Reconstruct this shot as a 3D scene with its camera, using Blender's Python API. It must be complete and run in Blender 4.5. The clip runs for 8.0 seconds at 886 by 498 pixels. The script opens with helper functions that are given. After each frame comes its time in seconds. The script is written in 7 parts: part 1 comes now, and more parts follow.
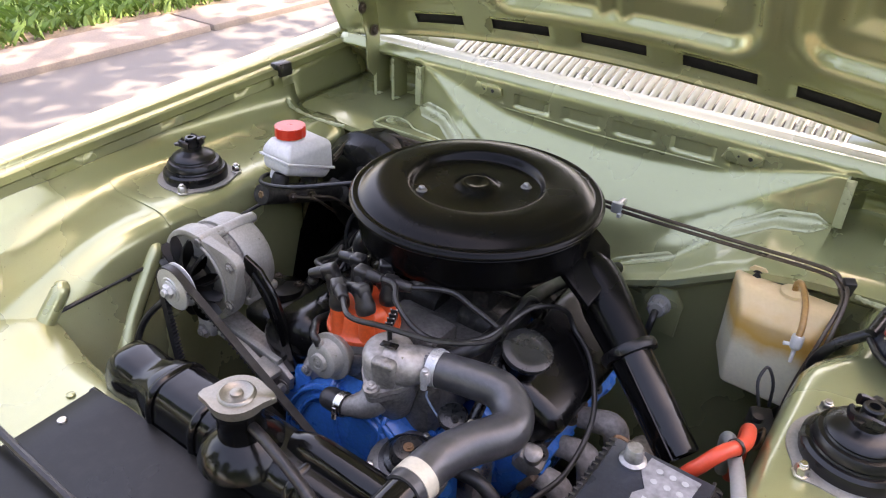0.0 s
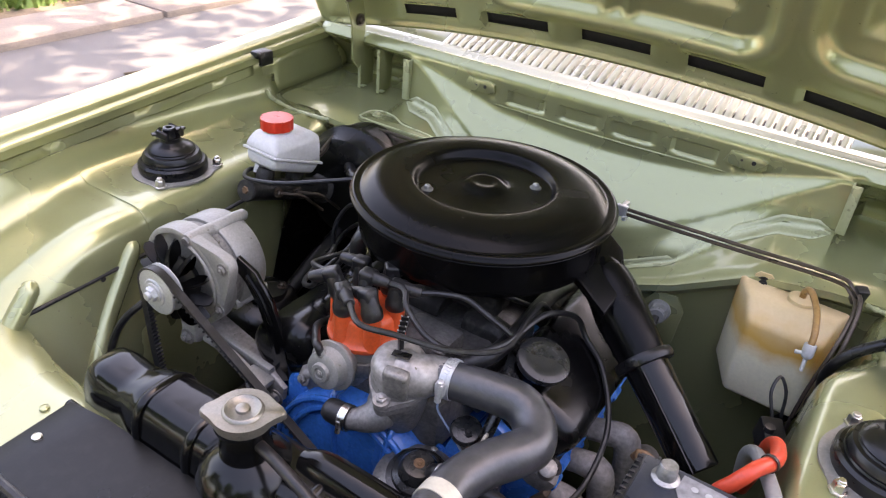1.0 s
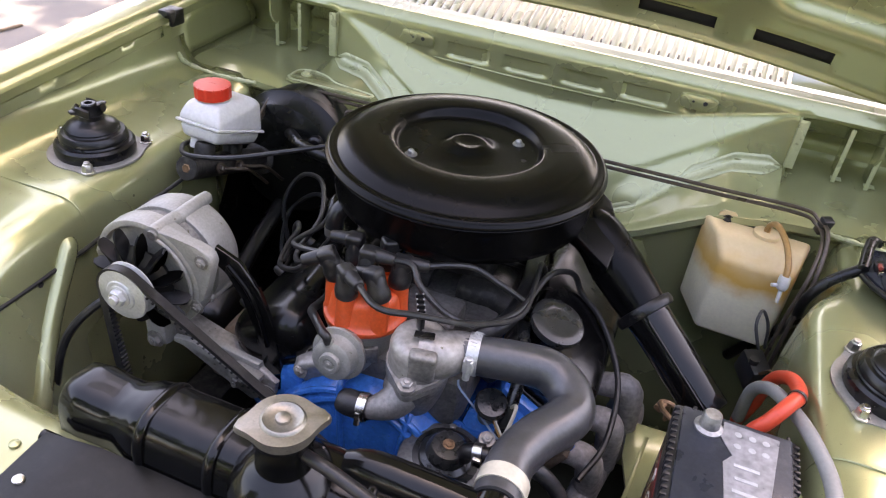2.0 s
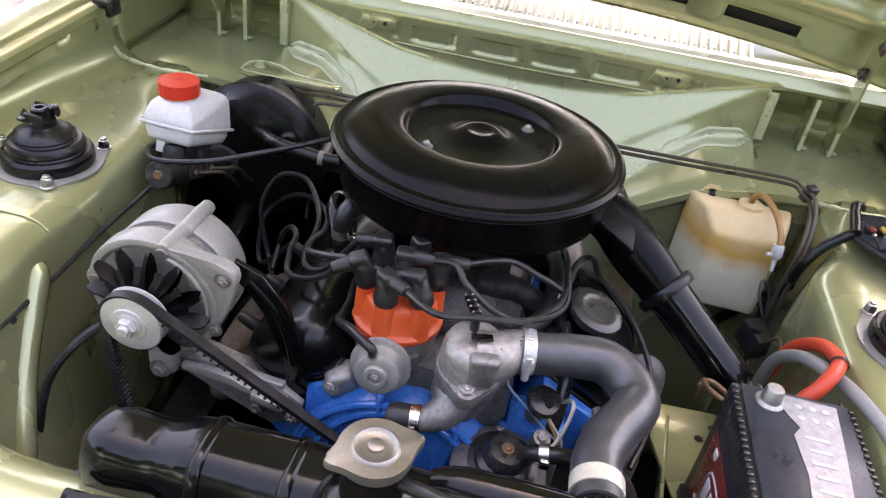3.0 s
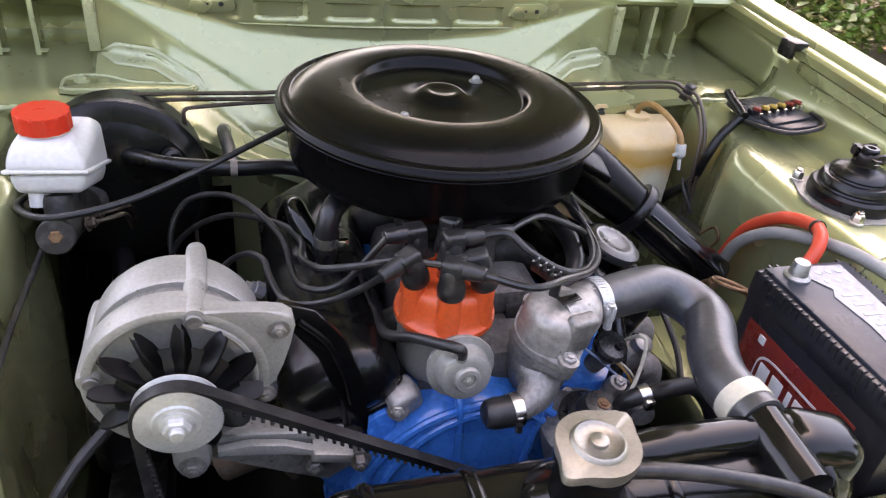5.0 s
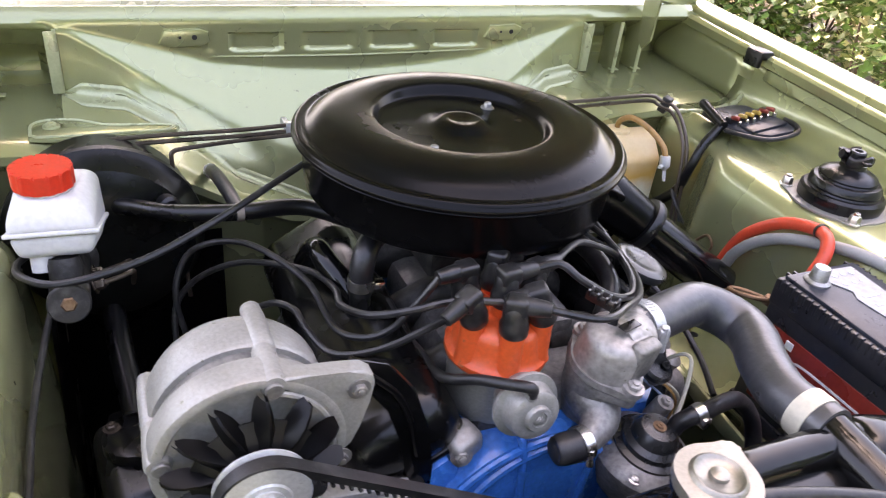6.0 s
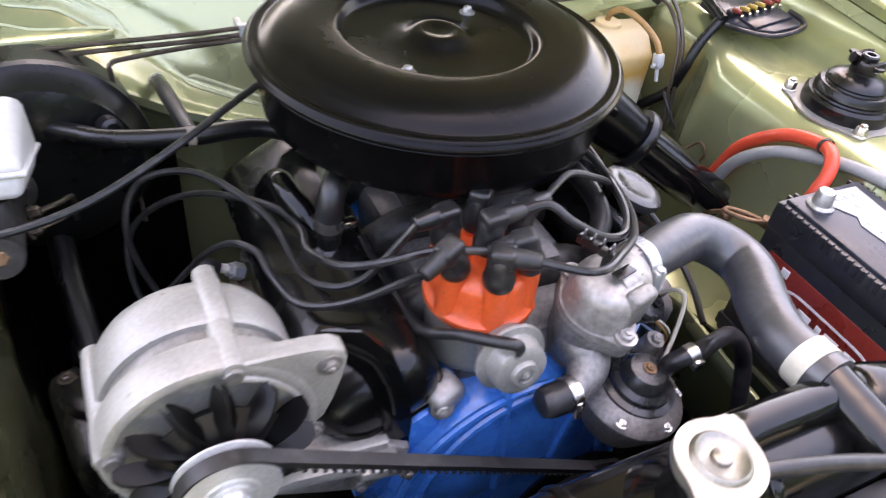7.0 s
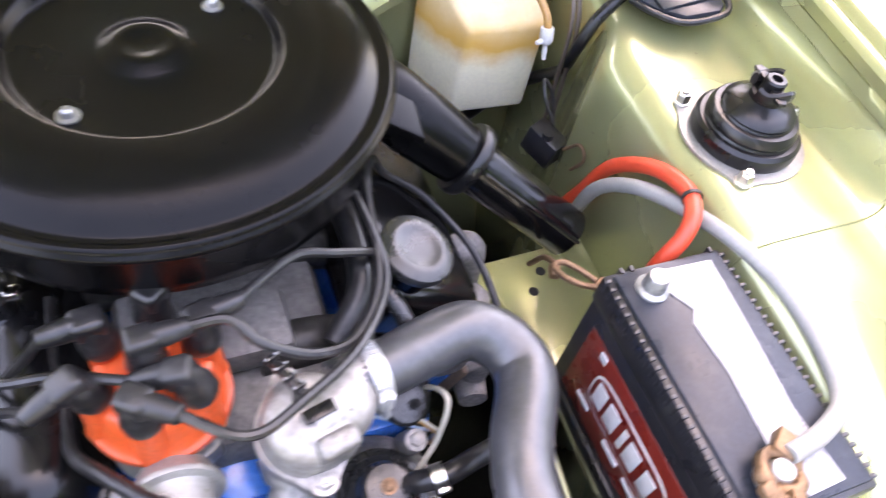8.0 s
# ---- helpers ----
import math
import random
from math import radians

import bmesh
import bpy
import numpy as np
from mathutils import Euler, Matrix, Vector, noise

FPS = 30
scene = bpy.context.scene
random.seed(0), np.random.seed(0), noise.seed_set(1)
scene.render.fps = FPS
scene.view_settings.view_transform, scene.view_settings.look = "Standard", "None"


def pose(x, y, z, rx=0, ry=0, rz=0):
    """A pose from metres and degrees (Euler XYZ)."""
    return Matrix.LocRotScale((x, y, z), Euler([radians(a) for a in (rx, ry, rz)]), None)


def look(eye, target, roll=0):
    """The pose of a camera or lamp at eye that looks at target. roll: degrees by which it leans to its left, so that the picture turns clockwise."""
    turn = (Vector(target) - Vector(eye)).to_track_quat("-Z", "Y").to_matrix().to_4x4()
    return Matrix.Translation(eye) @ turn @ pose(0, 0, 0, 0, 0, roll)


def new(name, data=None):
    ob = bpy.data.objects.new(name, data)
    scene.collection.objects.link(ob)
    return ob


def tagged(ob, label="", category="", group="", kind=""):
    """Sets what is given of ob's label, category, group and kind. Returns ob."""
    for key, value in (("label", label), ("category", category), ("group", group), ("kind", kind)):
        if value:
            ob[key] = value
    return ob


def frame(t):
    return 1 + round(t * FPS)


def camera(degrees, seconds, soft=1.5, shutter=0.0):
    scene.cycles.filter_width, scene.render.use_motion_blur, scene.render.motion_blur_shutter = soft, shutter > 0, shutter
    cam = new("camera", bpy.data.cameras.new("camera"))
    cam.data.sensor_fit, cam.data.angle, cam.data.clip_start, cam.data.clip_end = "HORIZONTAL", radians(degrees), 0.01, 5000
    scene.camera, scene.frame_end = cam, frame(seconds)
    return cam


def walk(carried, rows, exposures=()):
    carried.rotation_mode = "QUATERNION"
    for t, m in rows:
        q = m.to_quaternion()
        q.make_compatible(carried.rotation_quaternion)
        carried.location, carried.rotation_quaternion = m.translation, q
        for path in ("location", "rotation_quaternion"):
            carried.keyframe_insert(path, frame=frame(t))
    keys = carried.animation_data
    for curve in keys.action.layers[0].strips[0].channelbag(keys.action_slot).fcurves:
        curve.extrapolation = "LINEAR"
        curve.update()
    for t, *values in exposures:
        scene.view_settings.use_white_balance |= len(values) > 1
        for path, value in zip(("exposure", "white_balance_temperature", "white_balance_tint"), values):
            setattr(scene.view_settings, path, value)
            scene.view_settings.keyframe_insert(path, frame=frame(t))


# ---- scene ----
cam = camera(62.1, 8.0, 1.1, 0.4)
PATH = [
    (0, (0.498, 0.025, 1.418), (-0.492, 1.413, 0.373), 1.8),
    (0.5, (0.468, 0.028, 1.409), (-0.515, 1.417, 0.358), 2.9),
    (1, (0.406, 0.021, 1.392), (-0.465, 1.487, 0.348), 5.0),
    (1.5, (0.312, 0.001, 1.384), (-0.373, 1.553, 0.326), 5.6),
    (2, (0.239, -0.004, 1.37), (-0.268, 1.568, 0.244), 6.8),
    (3.3, (0.015, -0.009, 1.321), (-0.042, 1.649, 0.204), 9.1),
    (3.5, (-0.017, -0.004, 1.311), (0.03, 1.656, 0.196), 9.2),
    (4, (-0.092, 0.018, 1.298), (0.118, 1.68, 0.205), 8.0),
    (4.5, (-0.164, 0.047, 1.273), (0.231, 1.681, 0.19), 8.3),
    (4.7, (-0.195, 0.056, 1.264), (0.261, 1.663, 0.164), 7.6),
    (5.8, (-0.327, 0.128, 1.252), (0.418, 1.658, 0.201), 6.9),
    (6, (-0.346, 0.144, 1.251), (0.423, 1.667, 0.207), 6.7),
    (6.5, (-0.368, 0.176, 1.245), (0.427, 1.588, 0.072), 6.8),
    (7, (-0.312, 0.229, 1.263), (0.458, 1.52, -0.056), 8.4),
    (7.5, (-0.172, 0.315, 1.292), (0.555, 1.457, -0.18), 11.5),
    (8, (-0.005, 0.353, 1.315), (0.635, 1.393, -0.269), 14.1),
]
walk(cam, [(t, look(eye, target, roll)) for t, eye, target, roll in PATH],
     exposures=[(0.0, 3.05, 8700, 28), (4.0, 3.29, 8700, 28), (6.5, 3.6, 8700, 28), (7.0, 3.75, 8700, 28), (7.5, 3.85, 8600, 28), (8.0, 4.26, 8500, 29)])

# ---- sky, sun ----
world = bpy.data.worlds.new("sky")
scene.world = world
world.use_nodes = True
SUN_UP, SUN_TURN = 60.0, 12.0
wn = world.node_tree.nodes
sky = wn.new("ShaderNodeTexSky")
sky.sky_type, sky.sun_disc = "NISHITA", False
sky.sun_elevation, sky.sun_rotation = radians(SUN_UP), radians(SUN_TURN)
sky.air_density, sky.dust_density = 1.0, 2.5
wn["Background"].inputs[1].default_value = 0.15
world.node_tree.links.new(sky.outputs[0], wn["Background"].inputs[0])
sun = new("sun", bpy.data.lights.new("sun", "SUN"))
sun.data.energy, sun.data.angle, sun.data.color = 2.0, radians(0.5), (1.0, 0.95, 0.86)
to_sun = Vector((math.sin(radians(SUN_TURN)) * math.cos(radians(SUN_UP)), math.cos(radians(SUN_TURN)) * math.cos(radians(SUN_UP)), math.sin(radians(SUN_UP))))
sun.matrix_world = look(to_sun * 20, (0, 0, 0))


# ---- materials ----
def material(name, base, rough=0.5, metal=0.0, coat=0.0, grain=200.0, bump=0.1, vary=0.15, patch=9.0, spread=0.1, sss=0.0, trans=0.0, wave=0.0, spec=0.5, dust=0.0, chips=0.0):
    """Two scales of variation (patches and grain) in colour and gloss, and a fine relief."""
    m = bpy.data.materials.new(name)
    m.use_nodes = True
    n, l = m.node_tree.nodes, m.node_tree.links
    b = n["Principled BSDF"]
    b.inputs["Roughness"].default_value, b.inputs["Metallic"].default_value = rough, metal
    b.inputs["Coat Weight"].default_value, b.inputs["Coat Roughness"].default_value = coat, 0.08
    b.inputs["Specular IOR Level"].default_value = spec
    b.inputs["Transmission Weight"].default_value = trans
    if sss:
        b.inputs["Subsurface Weight"].default_value = sss
        b.inputs["Subsurface Radius"].default_value = (0.01, 0.01, 0.008)
        b.inputs["Subsurface Scale"].default_value = 1.0
    co = n.new("ShaderNodeNewGeometry")
    big, fine = n.new("ShaderNodeTexNoise"), n.new("ShaderNodeTexNoise")
    big.inputs["Scale"].default_value, big.inputs["Detail"].default_value = patch, 5
    fine.inputs["Scale"].default_value, fine.inputs["Detail"].default_value = grain, 3
    l.new(co.outputs["Position"], big.inputs["Vector"])
    l.new(co.outputs["Position"], fine.inputs["Vector"])
    mix = n.new("ShaderNodeMath")
    mix.operation = "ADD"
    l.new(big.outputs["Fac"], mix.inputs[0])
    l.new(fine.outputs["Fac"], mix.inputs[1])
    ramp = n.new("ShaderNodeMapRange")
    ramp.inputs[1].default_value, ramp.inputs[2].default_value = 0.6, 1.4
    ramp.inputs[3].default_value, ramp.inputs[4].default_value = 1 - vary, 1 + vary
    l.new(mix.outputs[0], ramp.inputs[0])
    tint = n.new("ShaderNodeMix")
    tint.data_type, tint.blend_type = "RGBA", "MULTIPLY"
    tint.inputs[0].default_value = 1.0
    tint.inputs[6].default_value = (*base, 1)
    l.new(ramp.outputs[0], tint.inputs[7])
    l.new(tint.outputs[2], b.inputs["Base Color"])
    gloss = n.new("ShaderNodeMapRange")
    gloss.inputs[1].default_value, gloss.inputs[2].default_value = 0.3, 0.7
    gloss.inputs[3].default_value, gloss.inputs[4].default_value = max(rough - spread, 0.03), min(rough + spread, 1)
    l.new(big.outputs["Fac"], gloss.inputs[0])
    l.new(gloss.outputs[0], b.inputs["Roughness"])
    for amount, scale, low, high, colour in ((dust, 70, 0.50, 0.74, (0.20, 0.19, 0.17)), (dust, 700, 0.66, 0.72, (0.34, 0.33, 0.30)), (chips, 150, 0.70, 0.73, (0.10, 0.09, 0.05))):
        if amount:
            spot, cut, over = n.new("ShaderNodeTexNoise"), n.new("ShaderNodeMapRange"), n.new("ShaderNodeMix")
            spot.inputs["Scale"].default_value, spot.inputs["Detail"].default_value = scale, 4
            l.new(co.outputs["Position"], spot.inputs["Vector"])
            cut.inputs[1].default_value, cut.inputs[2].default_value, cut.inputs[4].default_value = low, high, amount
            l.new(spot.outputs["Fac"], cut.inputs[0])
            over.data_type = "RGBA"
            l.new(cut.outputs[0], over.inputs[0])
            l.new(b.inputs["Base Color"].links[0].from_socket, over.inputs[6])
            over.inputs[7].default_value = (*colour, 1)
            l.new(over.outputs[2], b.inputs["Base Color"])
    if bump:
        r = n.new("ShaderNodeBump")
        r.inputs["Strength"].default_value, r.inputs["Distance"].default_value = bump, 0.001
        l.new(fine.outputs["Fac"], r.inputs["Height"])
        l.new(r.outputs[0], b.inputs["Normal"])
        if wave:
            slow, w = n.new("ShaderNodeTexNoise"), n.new("ShaderNodeBump")
            slow.inputs["Scale"].default_value, slow.inputs["Detail"].default_value = 16, 2
            w.inputs["Strength"].default_value, w.inputs["Distance"].default_value = wave, 0.01
            l.new(co.outputs["Position"], slow.inputs["Vector"])
            l.new(slow.outputs["Fac"], w.inputs["Height"])
            l.new(w.outputs[0], r.inputs["Normal"])
    return m


GREEN = material("green_metallic_paint", (0.338, 0.352, 0.177), 0.26, 0.52, 0.8, 900, 0.03, 0.07, 4, 0.06, wave=0.16, chips=0.5)
# lighter copy of the green; highlights on edges and seams are in its colour
HIGHLIT = material("highlight_pale_green", (0.41, 0.43, 0.25), 0.34, 0.3, 0.3, 300, 0.3, 0.15, 30, 0.1)
# paler, greyer copy of the green, carrying the cowl's glare in its colour
COWL = material("glare_pale_green", (0.29, 0.32, 0.265), 0.30, 0.4, 0.6, 900, 0.03, 0.08, 6, 0.08)
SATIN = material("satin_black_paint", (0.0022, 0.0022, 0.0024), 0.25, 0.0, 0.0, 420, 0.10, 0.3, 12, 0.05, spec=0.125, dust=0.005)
GLOSS = material("gloss_black_paint", (0.003, 0.003, 0.003), 0.15, 0.0, 0.0, 250, 0.05, 0.3, 14, 0.06, wave=0.25, spec=0.32, dust=0.01)
PLATE = material("matt_black_sheet", (0.005, 0.0055, 0.005), 0.32, 0.0, 0.0, 300, 0.05, 0.3, 10, 0.08, spec=0.22, dust=0.02)
RUBBER = material("black_rubber", (0.011, 0.011, 0.0115), 0.40, 0.0, 0.0, 300, 0.18, 0.45, 20, 0.12, spec=0.45, dust=0.12)
BOOT = material("glossy_rubber", (0.0045, 0.0045, 0.005), 0.30, 0.0, 0.0, 300, 0.08, 0.3, 20, 0.08, spec=0.4, dust=0.03)
HOSE = material("ribbed_grey_rubber", (0.032, 0.033, 0.036), 0.37, 0.0, 0.0, 140, 0.35, 0.3, 45, 0.1, spec=0.8, dust=0.06)
GRIME = material("oily_cast_iron", (0.022, 0.021, 0.019), 0.55, 0.2, 0.0, 140, 0.6, 0.5, 25, 0.2, spec=0.35, dust=0.18)
ALU = material("cast_aluminium", (0.29, 0.272, 0.25), 0.48, 0.55, 0.0, 160, 0.35, 0.42, 45, 0.14, chips=0.9)
DULL = material("dusty_aluminium", (0.205, 0.195, 0.18), 0.5, 0.6, 0.0, 220, 0.5, 0.5, 45, 0.12, chips=0.8)
SILVER = material("silver_painted_casting", (0.265, 0.257, 0.232), 0.46, 0.3, 0.0, 350, 0.3, 0.22, 28, 0.12, chips=0.7)
STEEL = material("zinc_plated_steel", (0.62, 0.60, 0.56), 0.27, 1.0, 0.0, 300, 0.1, 0.15, 40, 0.1)
CAPMET = material("gold_zinc_cap", (0.25, 0.235, 0.20), 0.42, 0.85, 0.0, 400, 0.12, 0.2, 40, 0.1, chips=0.3)
BRASS = material("brass", (0.20, 0.12, 0.07), 0.55, 0.8, 0.0, 300, 0.5, 0.4, 60, 0.15)
PIPE = material("dark_brake_pipe", (0.09, 0.07, 0.055), 0.35, 0.6, 0.0, 300, 0.1, 0.3, 30, 0.1)
BLUE = material("engine_blue_enamel", (0.007, 0.140, 0.46), 0.28, 0.0, 0.3, 200, 0.15, 0.35, 20, 0.1, chips=0.8, wave=0.12)
BLUEDARK = material("blue_wire", (0.05, 0.13, 0.30), 0.45, 0.0, 0.0, 250, 0.1, 0.15, 30, 0.08)
BLUEWIRE = material("faded_blue_wire", (0.22, 0.30, 0.40), 0.5, 0.0, 0.0, 250, 0.1, 0.15, 30, 0.08)
ORANGE = material("orange_bakelite", (0.60, 0.080, 0.020), 0.38, 0.0, 0.0, 250, 0.12, 0.22, 30, 0.1, chips=0.5)
RED = material("red_plastic", (0.62, 0.035, 0.014), 0.35, 0.0, 0.0, 250, 0.1, 0.12, 30, 0.08)
REDCABLE = material("red_cable", (0.62, 0.06, 0.025), 0.4, 0.0, 0.0, 250, 0.1, 0.12, 30, 0.08)
GREYCABLE = material("grey_cable", (0.22, 0.22, 0.21), 0.5, 0.0, 0.0, 250, 0.1, 0.12, 30, 0.08)
MILK = material("milky_plastic", (0.56, 0.555, 0.53), 0.36, 0.0, 0.0, 200, 0.12, 0.12, 25, 0.08, sss=0.4)
CREAM = material("cream_band", (0.46, 0.43, 0.34), 0.45, 0.0, 0.0, 200, 0.1, 0.15, 25, 0.08)
BATBLACK = material("battery_black_plastic", (0.014, 0.014, 0.016), 0.34, 0.0, 0.0, 250, 0.08, 0.25, 25, 0.1, dust=0.06)
BATTOP = material("battery_top_plastic", (0.018, 0.022, 0.030), 0.32, 0.0, 0.0, 300, 0.1, 0.35, 25, 0.1, spec=0.28, dust=0.08)
LABEL = material("red_label", (0.21, 0.022, 0.014), 0.3, 0.0, 0.0, 200, 0.02, 0.2, 20, 0.08)
WHITE = material("white_print", (0.72, 0.72, 0.70), 0.4, 0.0, 0.0, 200, 0.02, 0.08, 30, 0.08)
STICKER = material("worn_silver_sticker", (0.21, 0.215, 0.225), 0.36, 0.1, 0.0, 120, 0.15, 0.35, 60, 0.12)
LEAD = material("lead_post", (0.30, 0.30, 0.29), 0.45, 0.8, 0.0, 250, 0.5, 0.3, 60, 0.12)
YELLOW = material("yellow_fuse", (0.38, 0.25, 0.05), 0.4, 0, 0, 200, 0.05, 0.3, 60, 0.08)
CRIMSON = material("red_fuse", (0.22, 0.03, 0.02), 0.4, 0, 0, 200, 0.05, 0.3, 60, 0.08)
BROWNTUBE = material("stained_tube", (0.36, 0.19, 0.06), 0.35, 0, 0, 200, 0.1, 0.3, 60, 0.08)
# black for small parts and for the shade inside holes, slots and plenum
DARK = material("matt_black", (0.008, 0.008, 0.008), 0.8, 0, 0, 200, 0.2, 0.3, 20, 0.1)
ASPHALT = material("asphalt", (0.112, 0.111, 0.108), 0.85, 0, 0, 160, 0.9, 0.35, 1.4, 0.08)
KERB = material("kerb_concrete", (0.215, 0.180, 0.150), 0.85, 0, 0, 90, 0.8, 0.25, 5, 0.08)
SOIL = material("leaf_litter_soil", (0.16, 0.125, 0.085), 0.95, 0, 0, 60, 0.9, 0.5, 5, 0.05)
GRASS = material("grass_blade", (0.13, 0.23, 0.045), 0.6, 0, 0, 30, 0, 0.5, 2.5, 0.1)
LEAF = material("bush_leaf", (0.12, 0.22, 0.045), 0.45, 0, 0, 14, 0, 0.6, 3, 0.1)
# pale leaf tone, also standing for sunlight through the bush leaves
SUNLEAF = material("sunlit_pale_leaf", (0.52, 0.56, 0.30), 0.5, 0, 0, 14, 0, 0.3, 3, 0.1)
BARK = material("bark", (0.10, 0.075, 0.05), 0.9, 0, 0, 60, 1, 0.4, 6, 0.05)
TIMBER = material("orange_timber", (0.42, 0.16, 0.04), 0.55, 0, 0, 80, 0.4, 0.3, 8, 0.1)
DIRTY = material("grimy_casting", (0.105, 0.100, 0.094), 0.5, 0.3, 0.0, 200, 0.6, 0.55, 30, 0.15, spec=0.4, dust=0.45)
PRINT = material("grey_print", (0.36, 0.37, 0.38), 0.45, 0.0, 0.0, 200, 0.02, 0.2, 40, 0.08)
SLATE = material("slate_plastic", (0.022, 0.026, 0.034), 0.32, 0.0, 0.0, 250, 0.08, 0.3, 25, 0.08, spec=0.4)
COVER = material("black_enamel", (0.003, 0.003, 0.003), 0.24, 0.0, 0.0, 200, 0.1, 0.3, 20, 0.1, wave=0.08, spec=0.33, dust=0.008)
RUST = material("rusty_iron", (0.10, 0.07, 0.05), 0.75, 0.2, 0.0, 180, 0.7, 0.5, 30, 0.15, spec=0.3, dust=0.35)
HEATED = material("heat_bleached_iron", (0.27, 0.25, 0.235), 0.7, 0.2, 0.0, 160, 0.7, 0.45, 28, 0.12, spec=0.3, dust=0.3, chips=0.6)
CERAMIC = material("white_ceramic", (0.62, 0.58, 0.50), 0.35, 0.0, 0.0, 200, 0.1, 0.2, 40, 0.08)
FANBLACK = material("black_fan_paint", (0.004, 0.004, 0.0042), 0.38, 0.0, 0.0, 220, 0.1, 0.3, 40, 0.1, spec=0.25)
ZINC = material("dull_zinc_plate", (0.50, 0.505, 0.495), 0.42, 0.6, 0.0, 300, 0.15, 0.2, 40, 0.1, chips=0.4)
DUST = material("dusty_plastic", (0.015, 0.016, 0.016), 0.27, 0.0, 0.0, 220, 0.12, 0.4, 40, 0.12, spec=0.5, dust=0.07)
BRICK = material("red_brick_edging", (0.30, 0.11, 0.06), 0.85, 0, 0, 90, 0.6, 0.3, 12, 0.05)


def bottle_material():
    """Milky plastic with a rusty tide stain above the water line."""
    m = material("stained_bottle_plastic", (0.76, 0.70, 0.51), 0.38, 0, 0, 200, 0.1, 0.08, 25, 0.08, sss=0.3)
    n, l = m.node_tree.nodes, m.node_tree.links
    b = n["Principled BSDF"]
    old = b.inputs["Base Color"].links[0].from_socket
    geo, sep, noi, add, ramp, mix = (n.new("ShaderNode" + k) for k in ("NewGeometry", "SeparateXYZ", "TexNoise", "Math", "ValToRGB", "Mix"))
    noi.inputs["Scale"].default_value, noi.inputs["Detail"].default_value = 22, 6
    l.new(geo.outputs["Position"], sep.inputs[0])
    l.new(geo.outputs["Position"], noi.inputs["Vector"])
    add.operation = "MULTIPLY_ADD"
    add.inputs[1].default_value = 0.055
    l.new(noi.outputs["Fac"], add.inputs[0])
    l.new(sep.outputs["Z"], add.inputs[2])
    e = ramp.color_ramp.elements
    e[0].position, e[0].color = 0.760, (0, 0, 0, 1)
    e[1].position, e[1].color = 0.790, (1, 1, 1, 1)
    far = ramp.color_ramp.elements.new(0.835)
    far.color = (0.5, 0.5, 0.5, 1)
    l.new(add.outputs[0], ramp.inputs[0])
    mix.data_type = "RGBA"
    l.new(ramp.outputs[0], mix.inputs[0])
    l.new(old, mix.inputs[6])
    mix.inputs[7].default_value = (0.64, 0.35, 0.07, 1)
    l.new(mix.outputs[2], b.inputs["Base Color"])
    return m


BOTTLE = bottle_material()


# ---- builders ----
def frame_of(axis):
    a = Vector(axis).normalized()
    u = a.orthogonal().normalized() if abs(a.z) < 0.99 else Vector((1, 0, 0))
    if abs(a.z) < 0.99:
        u = Vector((0, 0, 1)).cross(a).normalized()
    return u, a.cross(u).normalized(), a


def lathe(bm, profile, centre, axis=(0, 0, 1), seg=40, caps=True):
    """Revolve (radius, height) pairs round an axis through centre."""
    u, v, a = frame_of(axis)
    c, rings = Vector(centre), []
    for r, h in profile:
        rings.append([bm.verts.new(c + a * h + (u * math.cos(2 * math.pi * k / seg) + v * math.sin(2 * math.pi * k / seg)) * max(r, 1e-5)) for k in range(seg)])
    for p, q in zip(rings, rings[1:]):
        for k in range(seg):
            bm.faces.new((p[k], p[(k + 1) % seg], q[(k + 1) % seg], q[k]))
    if caps:
        bm.faces.new(rings[0][::-1])
        bm.faces.new(rings[-1])
    return bm


def smooth_path(points, sub):
    pts = [Vector(p) for p in points]
    if sub < 2 or len(pts) < 3:
        return pts
    ext = [2 * pts[0] - pts[1], *pts, 2 * pts[-1] - pts[-2]]
    out = []
    for i in range(1, len(ext) - 2):
        p0, p1, p2, p3 = ext[i - 1:i + 3]
        for k in range(sub):
            t = k / sub
            out.append(0.5 * (2 * p1 + (p2 - p0) * t + (2 * p0 - 5 * p1 + 4 * p2 - p3) * t * t + (3 * p1 - p0 - 3 * p2 + p3) * t ** 3))
    out.append(pts[-1])
    return out


def tube(bm, points, r, seg=10, sub=6, wobble=0.0):
    """A round tube along a smooth path; r is a number or one number a control point."""
    path = smooth_path(points, sub)
    n = len(path)
    rs = [r] * n if not isinstance(r, (list, tuple)) else [float(np.interp(k / (n - 1) * (len(r) - 1), range(len(r)), r)) for k in range(n)]
    rings, up = [], None
    for k, p in enumerate(path):
        d = (path[min(k + 1, n - 1)] - path[max(k - 1, 0)]).normalized()
        if up is None:
            up = d.orthogonal().normalized()
        up = (up - d * up.dot(d)).normalized()
        side = d.cross(up)
        w = rs[k] * (1 + wobble * math.sin(k * 2.1))
        rings.append([bm.verts.new(p + (up * math.cos(2 * math.pi * j / seg) + side * math.sin(2 * math.pi * j / seg)) * w) for j in range(seg)])
    for a, b in zip(rings, rings[1:]):
        for j in range(seg):
            bm.faces.new((a[j], a[(j + 1) % seg], b[(j + 1) % seg], b[j]))
    bm.faces.new(rings[0][::-1])
    bm.faces.new(rings[-1])
    return bm


def merge(bm, other):
    me = bpy.data.meshes.new("scratch")
    other.to_mesh(me)
    other.free()
    bm.from_mesh(me)
    bpy.data.meshes.remove(me)
    return bm


